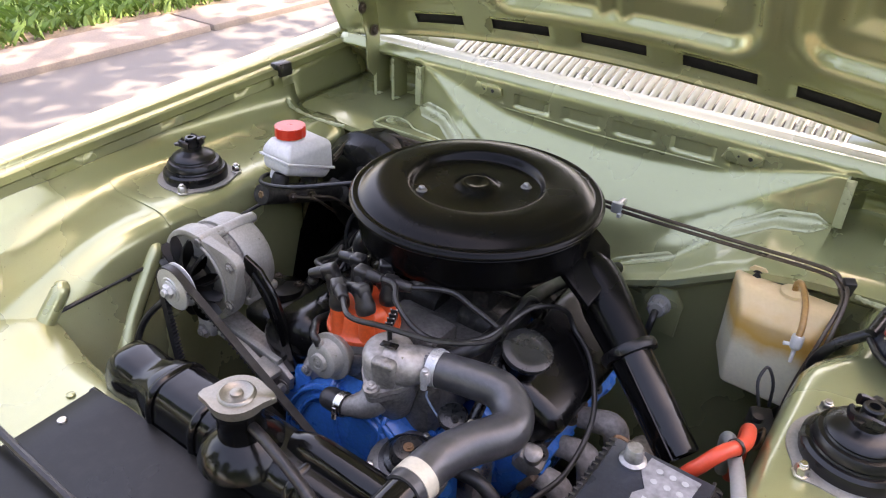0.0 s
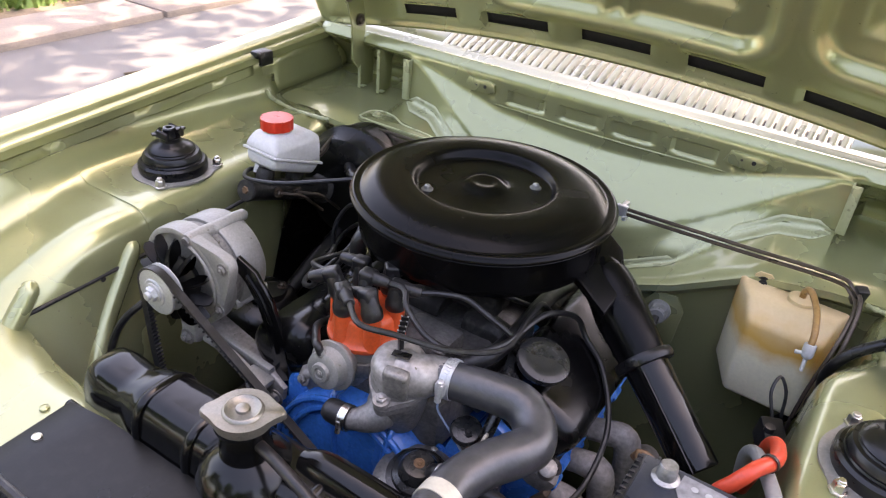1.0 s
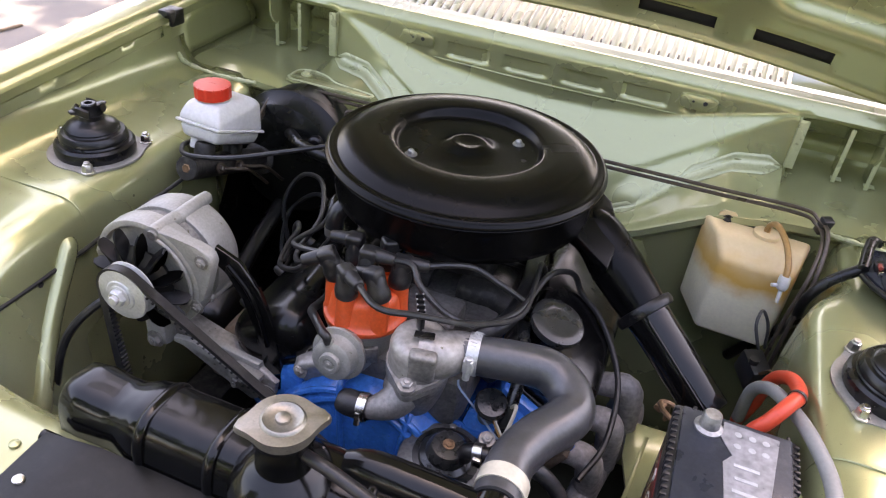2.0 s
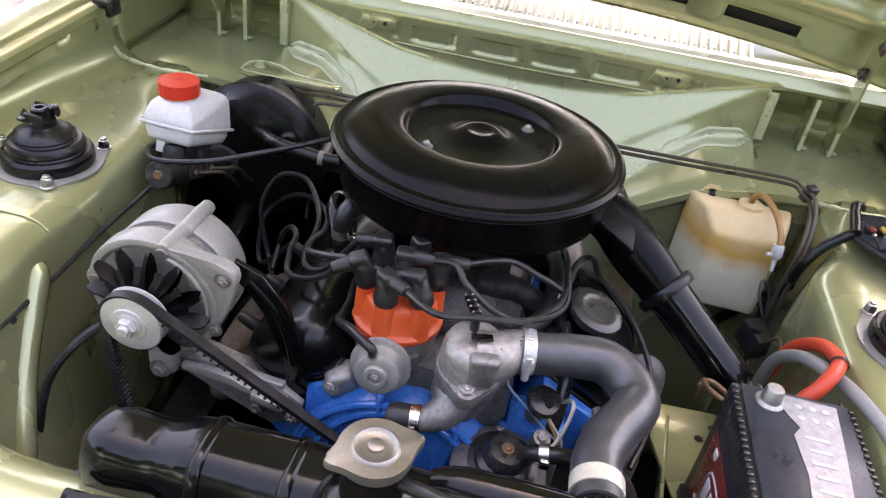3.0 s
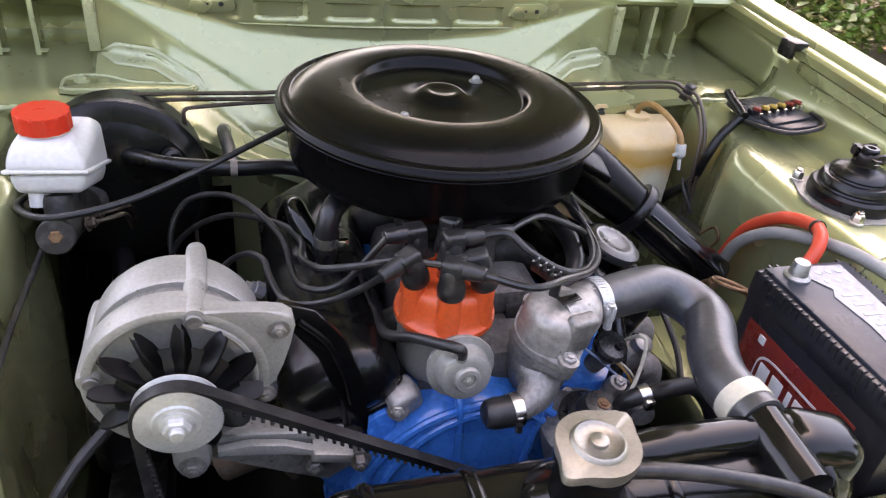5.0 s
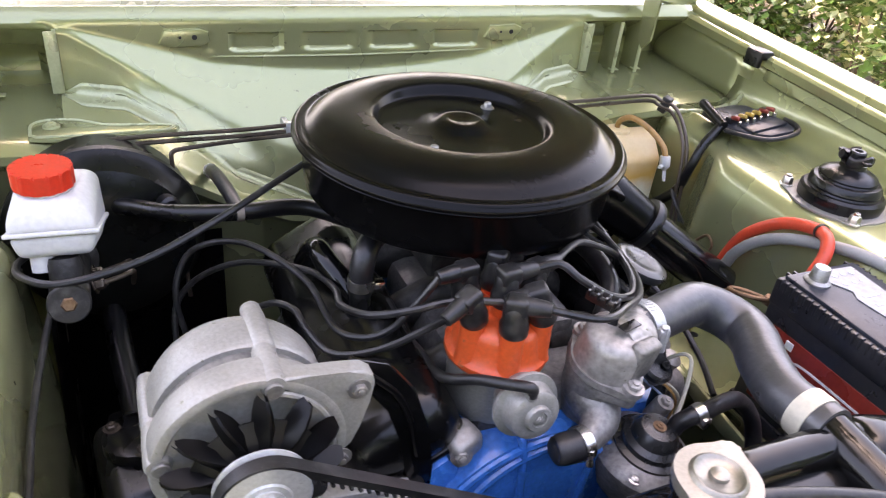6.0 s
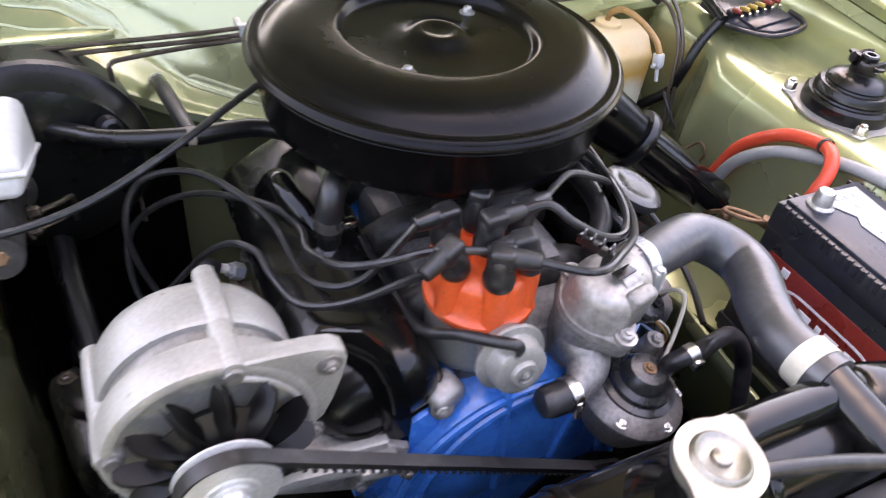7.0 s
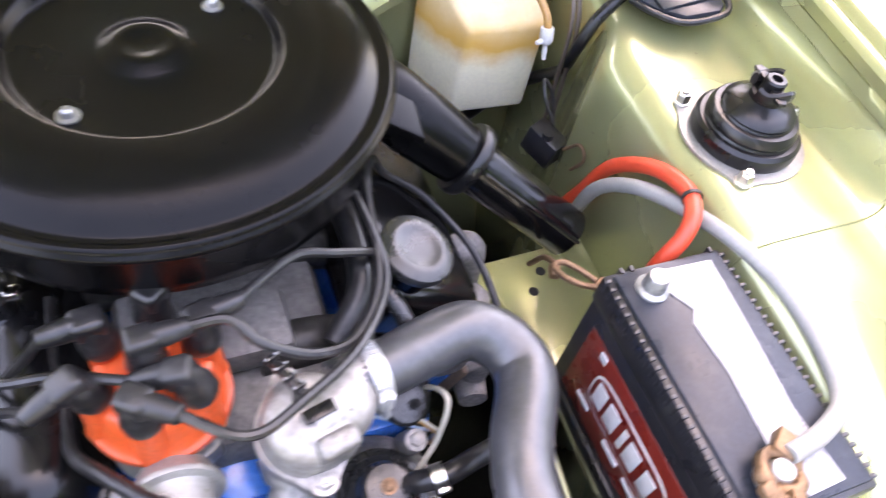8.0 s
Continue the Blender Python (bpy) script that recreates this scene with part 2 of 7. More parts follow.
def rbox(bm, centre, size, bevel=0.003, turn=None, segments=2, taper=None):
    """A box with rounded edges; turn is a pose's rotation; taper scales the top in x and y."""
    b = bmesh.new()
    bmesh.ops.create_cube(b, size=1)
    for v in b.verts:
        k = taper if taper and v.co.z > 0 else (1, 1)
        v.co = Vector((v.co.x * size[0] * k[0], v.co.y * size[1] * k[1], v.co.z * size[2]))
    if bevel:
        bmesh.ops.bevel(b, geom=list(b.edges), offset=bevel, segments=segments, affect="EDGES", profile=0.5)
    b.transform(Matrix.Translation(centre) @ (turn.to_4x4() if turn else Matrix.Identity(4)))
    return merge(bm, b)


def slab(bm, outline, z0, z1, m=None, bevel=0.0):
    """A flat plate of any outline (x, y pairs), set by the pose m."""
    b = bmesh.new()
    low = [b.verts.new((x, y, z0)) for x, y in outline]
    top = [b.verts.new((x, y, z1)) for x, y in outline]
    b.faces.new(low[::-1])
    lid = b.faces.new(top)
    n = len(low)
    for k in range(n):
        b.faces.new((low[k], low[(k + 1) % n], top[(k + 1) % n], top[k]))
    if bevel:
        bmesh.ops.bevel(b, geom=list(lid.edges), offset=bevel, segments=2, affect="EDGES", profile=0.5)
    if m:
        b.transform(m)
    return merge(bm, b)


def sheet(bm, rows):
    """A grid of faces through rows of points."""
    grid = [[bm.verts.new(p) for p in row] for row in rows]
    for a, b in zip(grid, grid[1:]):
        for k in range(len(a) - 1):
            bm.faces.new((a[k], a[k + 1], b[k + 1], b[k]))
    return grid


def bolt(bm, p, axis=(0, 0, 1), r=0.007, h=0.006):
    lathe(bm, [(r * 1.5, 0), (r * 1.5, 0.0012), (r * 0.9, 0.0013)], p, axis, 16)
    lathe(bm, [(r, 0.001), (r, h * 0.85), (r * 0.8, h)], p, axis, 6)
    return lathe(bm, [(r * 0.5, h * 0.9), (r * 0.5, h * 1.25), (r * 0.3, h * 1.35)], p, axis, 10)


def origin(ob):
    o = Vector((0, 0, 0))
    while ob:
        o += ob.location
        ob = ob.parent
    return o


def to_mesh(name, bm, mat, sharp=35, flat=False):
    bmesh.ops.recalc_face_normals(bm, faces=bm.faces)
    me = bpy.data.meshes.new(name)
    bm.to_mesh(me)
    bm.free()
    for one in (mat if isinstance(mat, (list, tuple)) else [mat]):
        me.materials.append(one)
    if not flat:
        me.shade_smooth()
        me.set_sharp_from_angle(angle=radians(sharp))
    return me


def part(name, bm, mat, parent, label="", sharp=35, thick=0.0):
    """One mesh under a thing or a part; bm is in world places."""
    bm.transform(Matrix.Translation(-origin(parent)))
    ob = new(name, to_mesh(name, bm, mat, sharp))
    ob.parent = parent
    if label:
        tagged(ob, label)
    if thick:
        s = ob.modifiers.new("thickness", "SOLIDIFY")
        s.thickness, s.offset = thick, 0
    return ob


def thing(name, base, label, category, group="", kind=""):
    ob = new(name)
    ob.location = base
    ob.empty_display_size = 0.05
    return tagged(ob, label, category, group, kind)


def solo(name, bm, mat, base, label, category, group="", kind="", sharp=35):
    """A thing that is one mesh, with its origin at base."""
    bm.transform(Matrix.Translation(-Vector(base)))
    ob = new(name, to_mesh(name, bm, mat, sharp))
    ob.location = base
    return tagged(ob, label, category, group, kind)


def cable(name, points, r, mat, label, category="cable", seg=9, group="", sub=6):
    return solo(name, tube(bmesh.new(), points, r, seg, sub), mat, points[0], label, category, group)


def clip(x, a, b):
    return min(max(x, a), b)


def ease(x, a, b):
    t = clip((x - a) / (b - a), 0, 1)
    return t * t * (3 - 2 * t)

# ==== parts ====


# ---- ground ----
def rough_row(x, y, z, amp, scale):
    return (x, y, z + amp * noise.noise(Vector((x * scale, y * scale, 3.1))))


ground_bm = bmesh.new()
xs = [-400, -60, -20, -12, -8, -6, -4.6, -4.28, -4.25, 1.9, 2.2, 3, 4, 6, 9, 14, 30, 80, 400]
ys = [-400, -60, -15, -6, -3, -1, 0, 1, 2, 3, 4, 5, 6, 8, 11, 16, 30, 80, 400]
sheet(ground_bm, [[rough_row(x, y, -0.05 if -4.26 < x < 2 else 0.035, 0.05 if x < -4.3 or x > 2.5 else 0.0, 0.7) for x in xs] for y in ys])
solo("ground", ground_bm, SOIL, (0, 0, 0), "bare brown soil with leaf litter along the roadside", "ground", kind="structure")

road_bm = bmesh.new()
sheet(road_bm, [[(x, y, 0.0) for x in np.linspace(-3.83, 1.95, 8)] for y in np.linspace(-40, 40, 30)])
solo("road", road_bm, ASPHALT, (0, 0, 0), "worn grey asphalt road dappled with tree shade", "road", kind="structure")

kerb = thing("kerb", (-4.035, 2, 0), "weathered concrete kerb stones along the verge", "kerb", kind="structure")
stone_bm = rbox(bmesh.new(), (0, 0, -0.02), (0.47, 1.485, 0.13), 0.02)
stone = to_mesh("kerb_stone", stone_bm, KERB)
for k in range(-3, 9):
    ob = new("kerb_stone", stone)
    ob.parent = kerb
    ob.location = (random.uniform(-0.008, 0.008), -1.02 + 1.5 * k, random.uniform(-0.006, 0.006))

random.seed(4)
grass_bm = bmesh.new()
for k in range(26000):
    x, y = -4.30 - abs(random.gauss(0, 1.6)), random.uniform(-1.5, 9)
    if noise.noise(Vector((x * 1.1, y * 1.1, 0))) < -0.22 or x < -9:
        continue
    h, a = random.uniform(0.03, 0.14), random.uniform(0, 6.28)
    d, w = Vector((math.cos(a), math.sin(a), 0)), Vector((-math.sin(a), math.cos(a), 0)) * random.uniform(0.005, 0.014)
    p = Vector((x, y, 0.03))
    q = [grass_bm.verts.new(v) for v in (p - w, p + w, p + w * 0.7 + d * h * 0.3 + Vector((0, 0, h * 0.7)), p + d * h * 0.9 + Vector((0, 0, h)))]
    grass_bm.faces.new(q)
solo("grass", grass_bm, GRASS, (-5, 3, 0.05), "patchy green grass and weeds on the verge", "grass", kind="stuff")

stick_bm = tube(bmesh.new(), [(-3.05, 2.35, 0.006), (-2.98, 2.5, 0.012), (-2.97, 2.68, 0.006)], 0.007, 6, 3)
solo("twig", stick_bm, BARK, (-3.0, 2.5, 0), "thin fallen twig lying on the asphalt", "twig")


def leaf_cloud(count, blobs, size, seed, gap=0.0):
    """Many small bent leaves scattered in uneven blobs."""
    rng = random.Random(seed)
    verts, faces = [], []
    while len(faces) < count * 2:
        c, r = rng.choice(blobs)
        d = Vector((rng.gauss(0, 1), rng.gauss(0, 1), rng.gauss(0, 1))).normalized() * rng.uniform(0.35, 1.0) ** 0.6
        p = Vector(c) + Vector((d.x * r[0], d.y * r[1], d.z * r[2]))
        if gap and noise.noise(p * 1.3) < gap:
            continue
        a, b = rng.uniform(0, 6.28), rng.uniform(-0.9, 0.9)
        s = size * rng.uniform(0.6, 1.4)
        f = Vector((math.cos(a) * math.cos(b), math.sin(a) * math.cos(b), math.sin(b))) * s
        w = Vector((-math.sin(a), math.cos(a), rng.uniform(-0.6, 0.6))) * s * 0.36
        n = len(verts)
        verts += [p, p + f * 0.5 + w, p + f, p + f * 0.5 - w, p + f * 0.5 - Vector((0, 0, s * 0.08))]
        faces += [(n, n + 4, n + 2, n + 1), (n, n + 3, n + 2, n + 4)]
    return verts, faces


def leaves(name, cloud, mat, parent):
    me = bpy.data.meshes.new(name)
    o = origin(parent)
    me.from_pydata([Vector(v) - o for v in cloud[0]], [], cloud[1])
    for one in mat:
        me.materials.append(one)
    if len(mat) > 1:
        rng = random.Random(7)
        for k in range(0, len(me.polygons), 2):
            i = 1 if rng.random() < 0.34 else 0
            me.polygons[k].material_index = me.polygons[k + 1].material_index = i
    ob = new(name, me)
    ob.parent = parent
    return ob


def bush(base, blobs, count, seed):
    ob = thing("bush", base, "leafy green garden bush, some leaves paled as if sunlit", "bush", "bushes behind the car")
    b = bmesh.new()
    rng = random.Random(seed)
    for c, r in blobs:
        p = Vector(base)
        e = Vector(c)
        tube(b, [p, p.lerp(e, 0.5) + Vector((rng.uniform(-0.08, 0.08), rng.uniform(-0.08, 0.08), 0.05)), e], [0.010, 0.006, 0.003], 6, 4)
    part("stem", b, BARK, ob)
    leaves("crown", leaf_cloud(count, blobs, 0.055, seed), [LEAF, SUNLEAF], ob)
    return ob


for k, (bx, by, s) in enumerate(((3.1, 2.6, 1.0), (4.0, 3.6, 1.15), (3.0, 4.1, 1.05), (4.6, 4.9, 1.2), (5.3, 3.0, 1.1), (5.6, 6.2, 1.3), (3.4, 5.6, 1.1))):
    rng = random.Random(20 + k)
    blobs = [((bx + rng.uniform(-0.45, 0.45) * s, by + rng.uniform(-0.5, 0.5) * s, 0.06 + s * rng.uniform(0.2, 0.85)), (0.32 * s, 0.32 * s, 0.26 * s)) for _ in range(7)]
    bush((bx, by, 0.03), blobs, 6500, 40 + k)

edging = thing("brick_edging", (2.05, 5.0, 0.0), "row of red edging bricks beside the garden soil", "edging", kind="structure")
brick_me = to_mesh("brick", rbox(bmesh.new(), (0, 0, 0.03), (0.105, 0.22, 0.08), 0.008), BRICK)
for k in range(40):
    ob = new("brick", brick_me)
    ob.parent = edging
    ob.location, ob.rotation_euler = (random.uniform(-0.006, 0.006), -5 + 0.235 * k, 0.03), (0, 0, random.uniform(-0.04, 0.04))

post_bm = rbox(bmesh.new(), (0, 0, 0.9), (0.11, 0.11, 1.8), 0.008)
solo("timber_post", post_bm, TIMBER, (0, 0, 0), "orange-stained square timber post in the garden", "post").matrix_world = pose(4.3, 2.15, 0.02, 0, 7, 20)


def tree(base, top, blobs, count, size, seed, gap=-0.12):
    ob = thing("tree", base, "tall broad-leaved tree out of view, added to shade car and road", "tree", "street trees")
    b = bmesh.new()
    base, top = Vector(base), Vector(top)
    tube(b, [base, base.lerp(top, 0.5) + Vector((0.15, 0.1, 0)), top], [0.24, 0.17, 0.1], 10, 6)
    for c, r in blobs:
        tube(b, [top, top.lerp(Vector(c), 0.55) + Vector((0, 0, 0.3)), Vector(c)], [0.08, 0.05, 0.015], 6, 4)
    part("trunk", b, BARK, ob)
    leaves("crown", leaf_cloud(count, blobs, size, seed, gap), [LEAF], ob)


rng = random.Random(3)
# tree out of view that casts the dapples on the road
tree((-6.4, 6.4, 0), (-5.0, 6.6, 4.6), [((rng.uniform(-7.5, -0.9), rng.uniform(3.4, 11.0), rng.uniform(6.0, 7.8)), (1.2, 1.2, 0.6)) for _ in range(24)], 3000, 0.20, 5, 0.0)
# unseen trees added in front to hold back the low sky light
for k, (tx, ty) in enumerate(((-9.5, -8.5), (-4.5, -10.0), (0.8, -9.0), (5.5, -9.5), (10.0, -7.5), (10.5, -1.5))):
    tree((tx, ty, 0), (tx, ty, 2.6), [((tx + rng.uniform(-2.2, 2.2), ty + rng.uniform(-1.0, 1.0), rng.uniform(0.9, 6.4)), (1.4, 0.9, 1.0)) for _ in range(13)], 3600, 0.42, 60 + k, -1)
# dense crown out of view, added to keep the sun off the bay
tree((4.4, 6.6, 0), (2.4, 5.0, 4.8), [((rng.uniform(-0.5, 2.3), rng.uniform(2.7, 5.6), rng.uniform(5.8, 7.2)), (0.9, 0.9, 0.5)) for _ in range(26)], 11000, 0.20, 6, -1)


# ---- car body ----
def rail(y):
    return 0.912 + 0.052 * (y - 0.45) / 0.85


body = thing("car_body", (0, 0.6, 0), "olive green metallic car body with an open engine bay", "car")


def wing_rows(s):
    rows = []
    for y in np.r_[np.linspace(0.0, 0.56, 15), 0.585, 0.597, 0.603, 0.615, np.linspace(0.64, 1.06, 22)]:
        r = rail(y)
        top = 0.838 - 0.003 * ease(0.606 - y, 0, 0.012) - 0.105 * ease(0.6 - y, 0.03, 0.44)
        e = 0.452 + 0.042 * ease(y, 0.86, 0.95)
        dish = 0.007 * (1 - ease(y, 0.530, 0.546))
        hump = 0.010 * ease(y, 0.93, 1.0)
        pts = [(0.640, r - 0.016), (0.643, r - 0.035), (0.640, 0.880), (0.628, 0.856 - dish), (0.612, top + 0.008 - dish), (0.590, top - dish)]
        for u in (0.2, 0.45, 0.7, 0.88):
            pts.append((0.590 + (e + 0.022 - 0.590) * u, top + hump - (dish if u < 0.6 else 0)))
        k = 1 - ease(y, 0.46, 0.66)
        pts += [(e + 0.018, top - 0.003 - 0.004 * k), (e + 0.008, top - 0.009 - 0.006 * k), (e + 0.002, top - 0.020 - 0.006 * k), (e - 0.002 - 0.002 * k, top - 0.045)]
        pts += [(e - 0.006 - 0.010 * k, top - 0.09), (e - 0.010 - 0.045 * k, 0.62), (e - 0.014 - 0.075 * k, 0.45), (e - 0.02 - 0.10 * k, 0.25)]
        rows.append([(s * x, y, z) for x, z in pts])
    return rows


def fender_rows(s):
    rows = []
    for y in np.linspace(-0.05, 1.50, 32):
        r = rail(min(y, 1.4)) - 0.05 * ease(0.12 - y, 0, 0.2)
        pts = [(0.642, r - 0.018), (0.632, r - 0.016), (0.630, r - 0.004), (0.634, r + 0.0005), (0.646, r + 0.001), (0.648, r + 0.007), (0.655, r + 0.010),
               (0.690, r + 0.011), (0.702, r + 0.0105), (0.708, r + 0.0075), (0.716, r - 0.003), (0.752, r - 0.026), (0.782, r - 0.065), (0.798, r - 0.15), (0.806, r - 0.30), (0.800, 0.42), (0.780, 0.28)]
        rows.append([(s * x, y, z) for x, z in pts])
    return rows


for s, side in ((-1, "weathered inner wing with spot-welded seams"), (1, "weathered inner wing under the battery")):
    b = bmesh.new()
    sheet(b, wing_rows(s))
    part("inner_wing", b, GREEN, body, side, 50, 0.003)
    b = bmesh.new()
    sheet(b, fender_rows(s))
    part("fender", b, GREEN, body, "", 50, 0.003)
    # wrinkled sealer under the rail lip
    b = bmesh.new()
    rows = []
    for y in np.linspace(0.1, 1.0, 60):
        w = 0.0022 * noise.noise(Vector((y * 30, s, 0)))
        r = rail(y)
        rows.append([(s * (0.6385 + w), y, r - 0.040 + 0.004 * noise.noise(Vector((y * 12, s, 5)))), (s * (0.6335 + w), y, r - 0.036), (s * (0.6350 + w), y, r - 0.021), (s * 0.640, y, r - 0.018)])
    sheet(b, rows)
    part("seam_strip", b, GREEN, body, "wrinkled overlapping seam strip", 50, 0.002)
    # closing plate beside the hinge pocket
    b = bmesh.new()
    sheet(b, [[(s * 0.6415, y, 0.845 + (rail(y) - 0.014 - 0.845) * v) for y in np.linspace(1.03, 1.33, 7)] for v in (0, 0.3, 0.7, 1)])
    part("pocket_side", b, GREEN, body, "", 50, 0.003)
    b = tube(bmesh.new(), [(s * x, 0.600 + 0.03 * ease(x, 0.6, 0.66), z) for x, z in ((0.638, 0.873), (0.626, 0.855), (0.611, 0.8470), (0.59, 0.8390), (0.54, 0.8390), (0.49, 0.8390), (0.472, 0.8370), (0.461, 0.831), (0.4535, 0.819), (0.4505, 0.79), (0.446, 0.74))], 0.0011, 6, 3)
    part("apron_seam", b, GREEN, body)
# diagonal pressed ribs on the wing wall
for s in (-1, 1):
    for ends in (((0.4580, 0.416, 0.803), (0.4500, 0.411, 0.796), (0.4480, 0.385, 0.768), (0.4450, 0.353, 0.732)), ((0.4500, 0.570, 0.797), (0.4440, 0.560, 0.785), (0.4290, 0.496, 0.709), (0.3960, 0.424, 0.620))):
        b = tube(bmesh.new(), [(s * (x + 0.004), y, z) for x, y, z in ends], [0.008, 0.0135, 0.0140, 0.0135], 18, 6)
        part("pressed_rib", b, GREEN, body)
# thin black disc, its colour standing for the shade in the hole
b = lathe(bmesh.new(), [(0.004, 0), (0.004, 0.0006)], (-0.4425, 0.509, 0.769), (1, 0, 0), 12)
part("drain_hole", b, DARK, body)


def seam_line(a):
    """Depth and height of the seam between bulkhead and shelf."""
    return (float(np.interp(a, [0, 0.2, 0.27, 0.33, 0.40, 0.64], [1.108, 1.115, 1.150, 1.182, 1.196, 1.196])),
            float(np.interp(a, [0, 0.1, 0.2, 0.27, 0.33, 0.40, 0.64], [0.70, 0.715, 0.765, 0.828, 0.858, 0.864, 0.862])))


def bay(x, z, seam):
    """Depth of the upper bulkhead between its flanges."""
    a = abs(x)
    fold = float(np.interp(a, [0, 0.10, 0.20, 0.39], [0.886, 0.890, 0.900, 0.952]))
    y = 1.204
    if z < fold:
        # an upward-facing facet down to the diagonal ridge, a steeper one below it
        reach = 1.204 - seam_line(a)[0]
        ridge = max(float(np.interp(a, [0, 0.12, 0.235, 0.39], [0.76, 0.78, 0.850, 0.944])), seam + 0.002)
        u = fold - max(z, ridge)
        drop = min(0.74 * u * u / (u + 0.010), reach)
        if z < ridge:
            drop += (reach - drop) * ease(ridge - z, 0, max(ridge - seam, 0.01))
        y -= drop
    if 0.912 < z < 0.940 and a < 0.30:
        k = ((x + 0.30) / 0.104) % 1
        if 0.10 < k < 0.86 and -0.215 < x < 0.235:
            y += 0.006 * ease(z, 0.912, 0.917) * ease(k, 0.10, 0.16) * (1 - ease(k, 0.80, 0.86))
    return y


def fire_rows():
    xs = sorted({round(float(v), 4) for v in np.r_[np.linspace(-0.40, 0.40, 121), np.linspace(0.414, 0.640, 14), -np.linspace(0.414, 0.640, 14), [-0.406, 0.406]]})
    rows = []
    for x in xs:
        a = abs(x)
        seam = seam_line(a)[1]
        lip = float(np.interp(a, [0, 0.13, 0.22, 0.33, 0.42, 0.64], [0.70, 0.715, 0.752, 0.816, 0.832, 0.846]))
        out = a > 0.41
        pts = [(1.226, 0.962), (1.224, 0.971), (1.216, 0.972), (1.208, 0.964), (1.204, 0.956)]
        zs = np.r_[np.linspace(0.950, 0.905, 16), np.linspace(0.900, 0.872, 8)]
        zs = [z for z in zs] + list(np.linspace(0.868, min(seam + 0.008, 0.866), 12))
        for z in zs:
            if out:
                u = clip((0.952 - z) / 0.085, 0, 1)
                pts.append((1.204 + 0.085 * math.sin(min(u * 1.7, 1.5708)) * ease(a, 0.406, 0.418), z))
            else:
                pts.append((bay(x, max(z, seam + 0.004), seam), max(z, seam + 0.004)))
        floor = 0.862 if out else seam
        y0 = 1.26 if out else seam_line(a)[0] - 0.004
        pts += [(y0 + (1.070 - y0) * u, floor + (lip + 0.008 - floor) * u ** 0.8) for u in (0.02, 0.25, 0.5, 0.75, 0.95)]
        pts += [(1.068, lip + 0.004), (1.062, lip + 0.003), (1.061, lip - 0.006), (1.068, lip - 0.012), (1.076, lip - 0.02), (1.090, 0.60), (1.085, 0.40), (1.02, 0.25)]
        rows.append([(x, y, z) for y, z in pts])
    return rows


b = bmesh.new()
sheet(b, fire_rows())
firewall = part("firewall", b, GREEN, body, "pressed bulkhead with a stepped shelf and embossed ribs", 40, 0.003)
for x, ang in ((-0.403, -4), (0.407, 4)):
    b = bmesh.new()
    slab(b, [(0, 0), (0.022, 0.004), (0.020, 0.05), (0.016, 0.09), (0, 0.09)], -0.0015, 0.0015)
    b.transform(Matrix.Translation((x, 1.210, 0.950)) @ Matrix(((0, 0, 1, 0), (-1, 0, 0, 0), (0, -1, 0, 0), (0, 0, 0, 1))))
    rbox(b, (x + 0.006 * (1 if x > 0 else -1), 1.190, 0.908), (0.014, 0.002, 0.082), 0.0008)
    part("flange", b, HIGHLIT, body, "folded spot-weld flange", 30)
for x in (-0.533, -0.484, 0.484, 0.533):
    b = rbox(bmesh.new(), (x, 1.222, 0.904), (0.0025, 0.046, 0.088), 0.0008)
    bracket = part("hinge_bracket", b, GREEN, body)
    b = rbox(bmesh.new(), (x, 1.1985, 0.903), (0.0065, 0.003, 0.090), 0.001)
    part("bracket_edge", b, HIGHLIT, bracket, "bracket edge with its bright highlight in the colour")
    b = rbox(bmesh.new(), (x + 0.004, 1.203, 0.8635), (0.016, 0.012, 0.002), 0.0006)
    part("bracket_foot", b, HIGHLIT, bracket)
for x in (-0.245, 0.250):
    b = slab(bmesh.new(), [(-0.034, -0.008), (-0.02, -0.013), (0.02, -0.013), (0.034, -0.006), (0.032, 0.008), (0.02, 0.013), (-0.026, 0.011)], 0, 0.006, pose(x, 1.203, 0.935, 90, 0, 0), 0.003)
    tab = part("fixing_tab", b, GREEN, body)
    # black discs for the shaded insides of the two holes
    for dx, r in ((0.013, 0.0036), (-0.006, 0.002)):
        part("hole", lathe(bmesh.new(), [(r, 0), (r, 0.0006)], (x + dx, 1.1968, 0.936), (0, -1, 0), 12), DARK, tab)
# raised swage lines below the ribs
b = tube(bmesh.new(), [(-0.215, 1.2045, 0.907), (-0.18, 1.203, 0.906), (0, 1.2015, 0.904), (0.18, 1.203, 0.906), (0.235, 1.2045, 0.907)], 0.0020, 8, 8)
part("swage_line", b, GREEN, body)
# sealer along the seam of the shelf, its highlights put in as lighter green
def lip_line(a):
    return float(np.interp(a, [0, 0.13, 0.22, 0.33, 0.42, 0.64], [0.70, 0.715, 0.752, 0.816, 0.832, 0.846]))


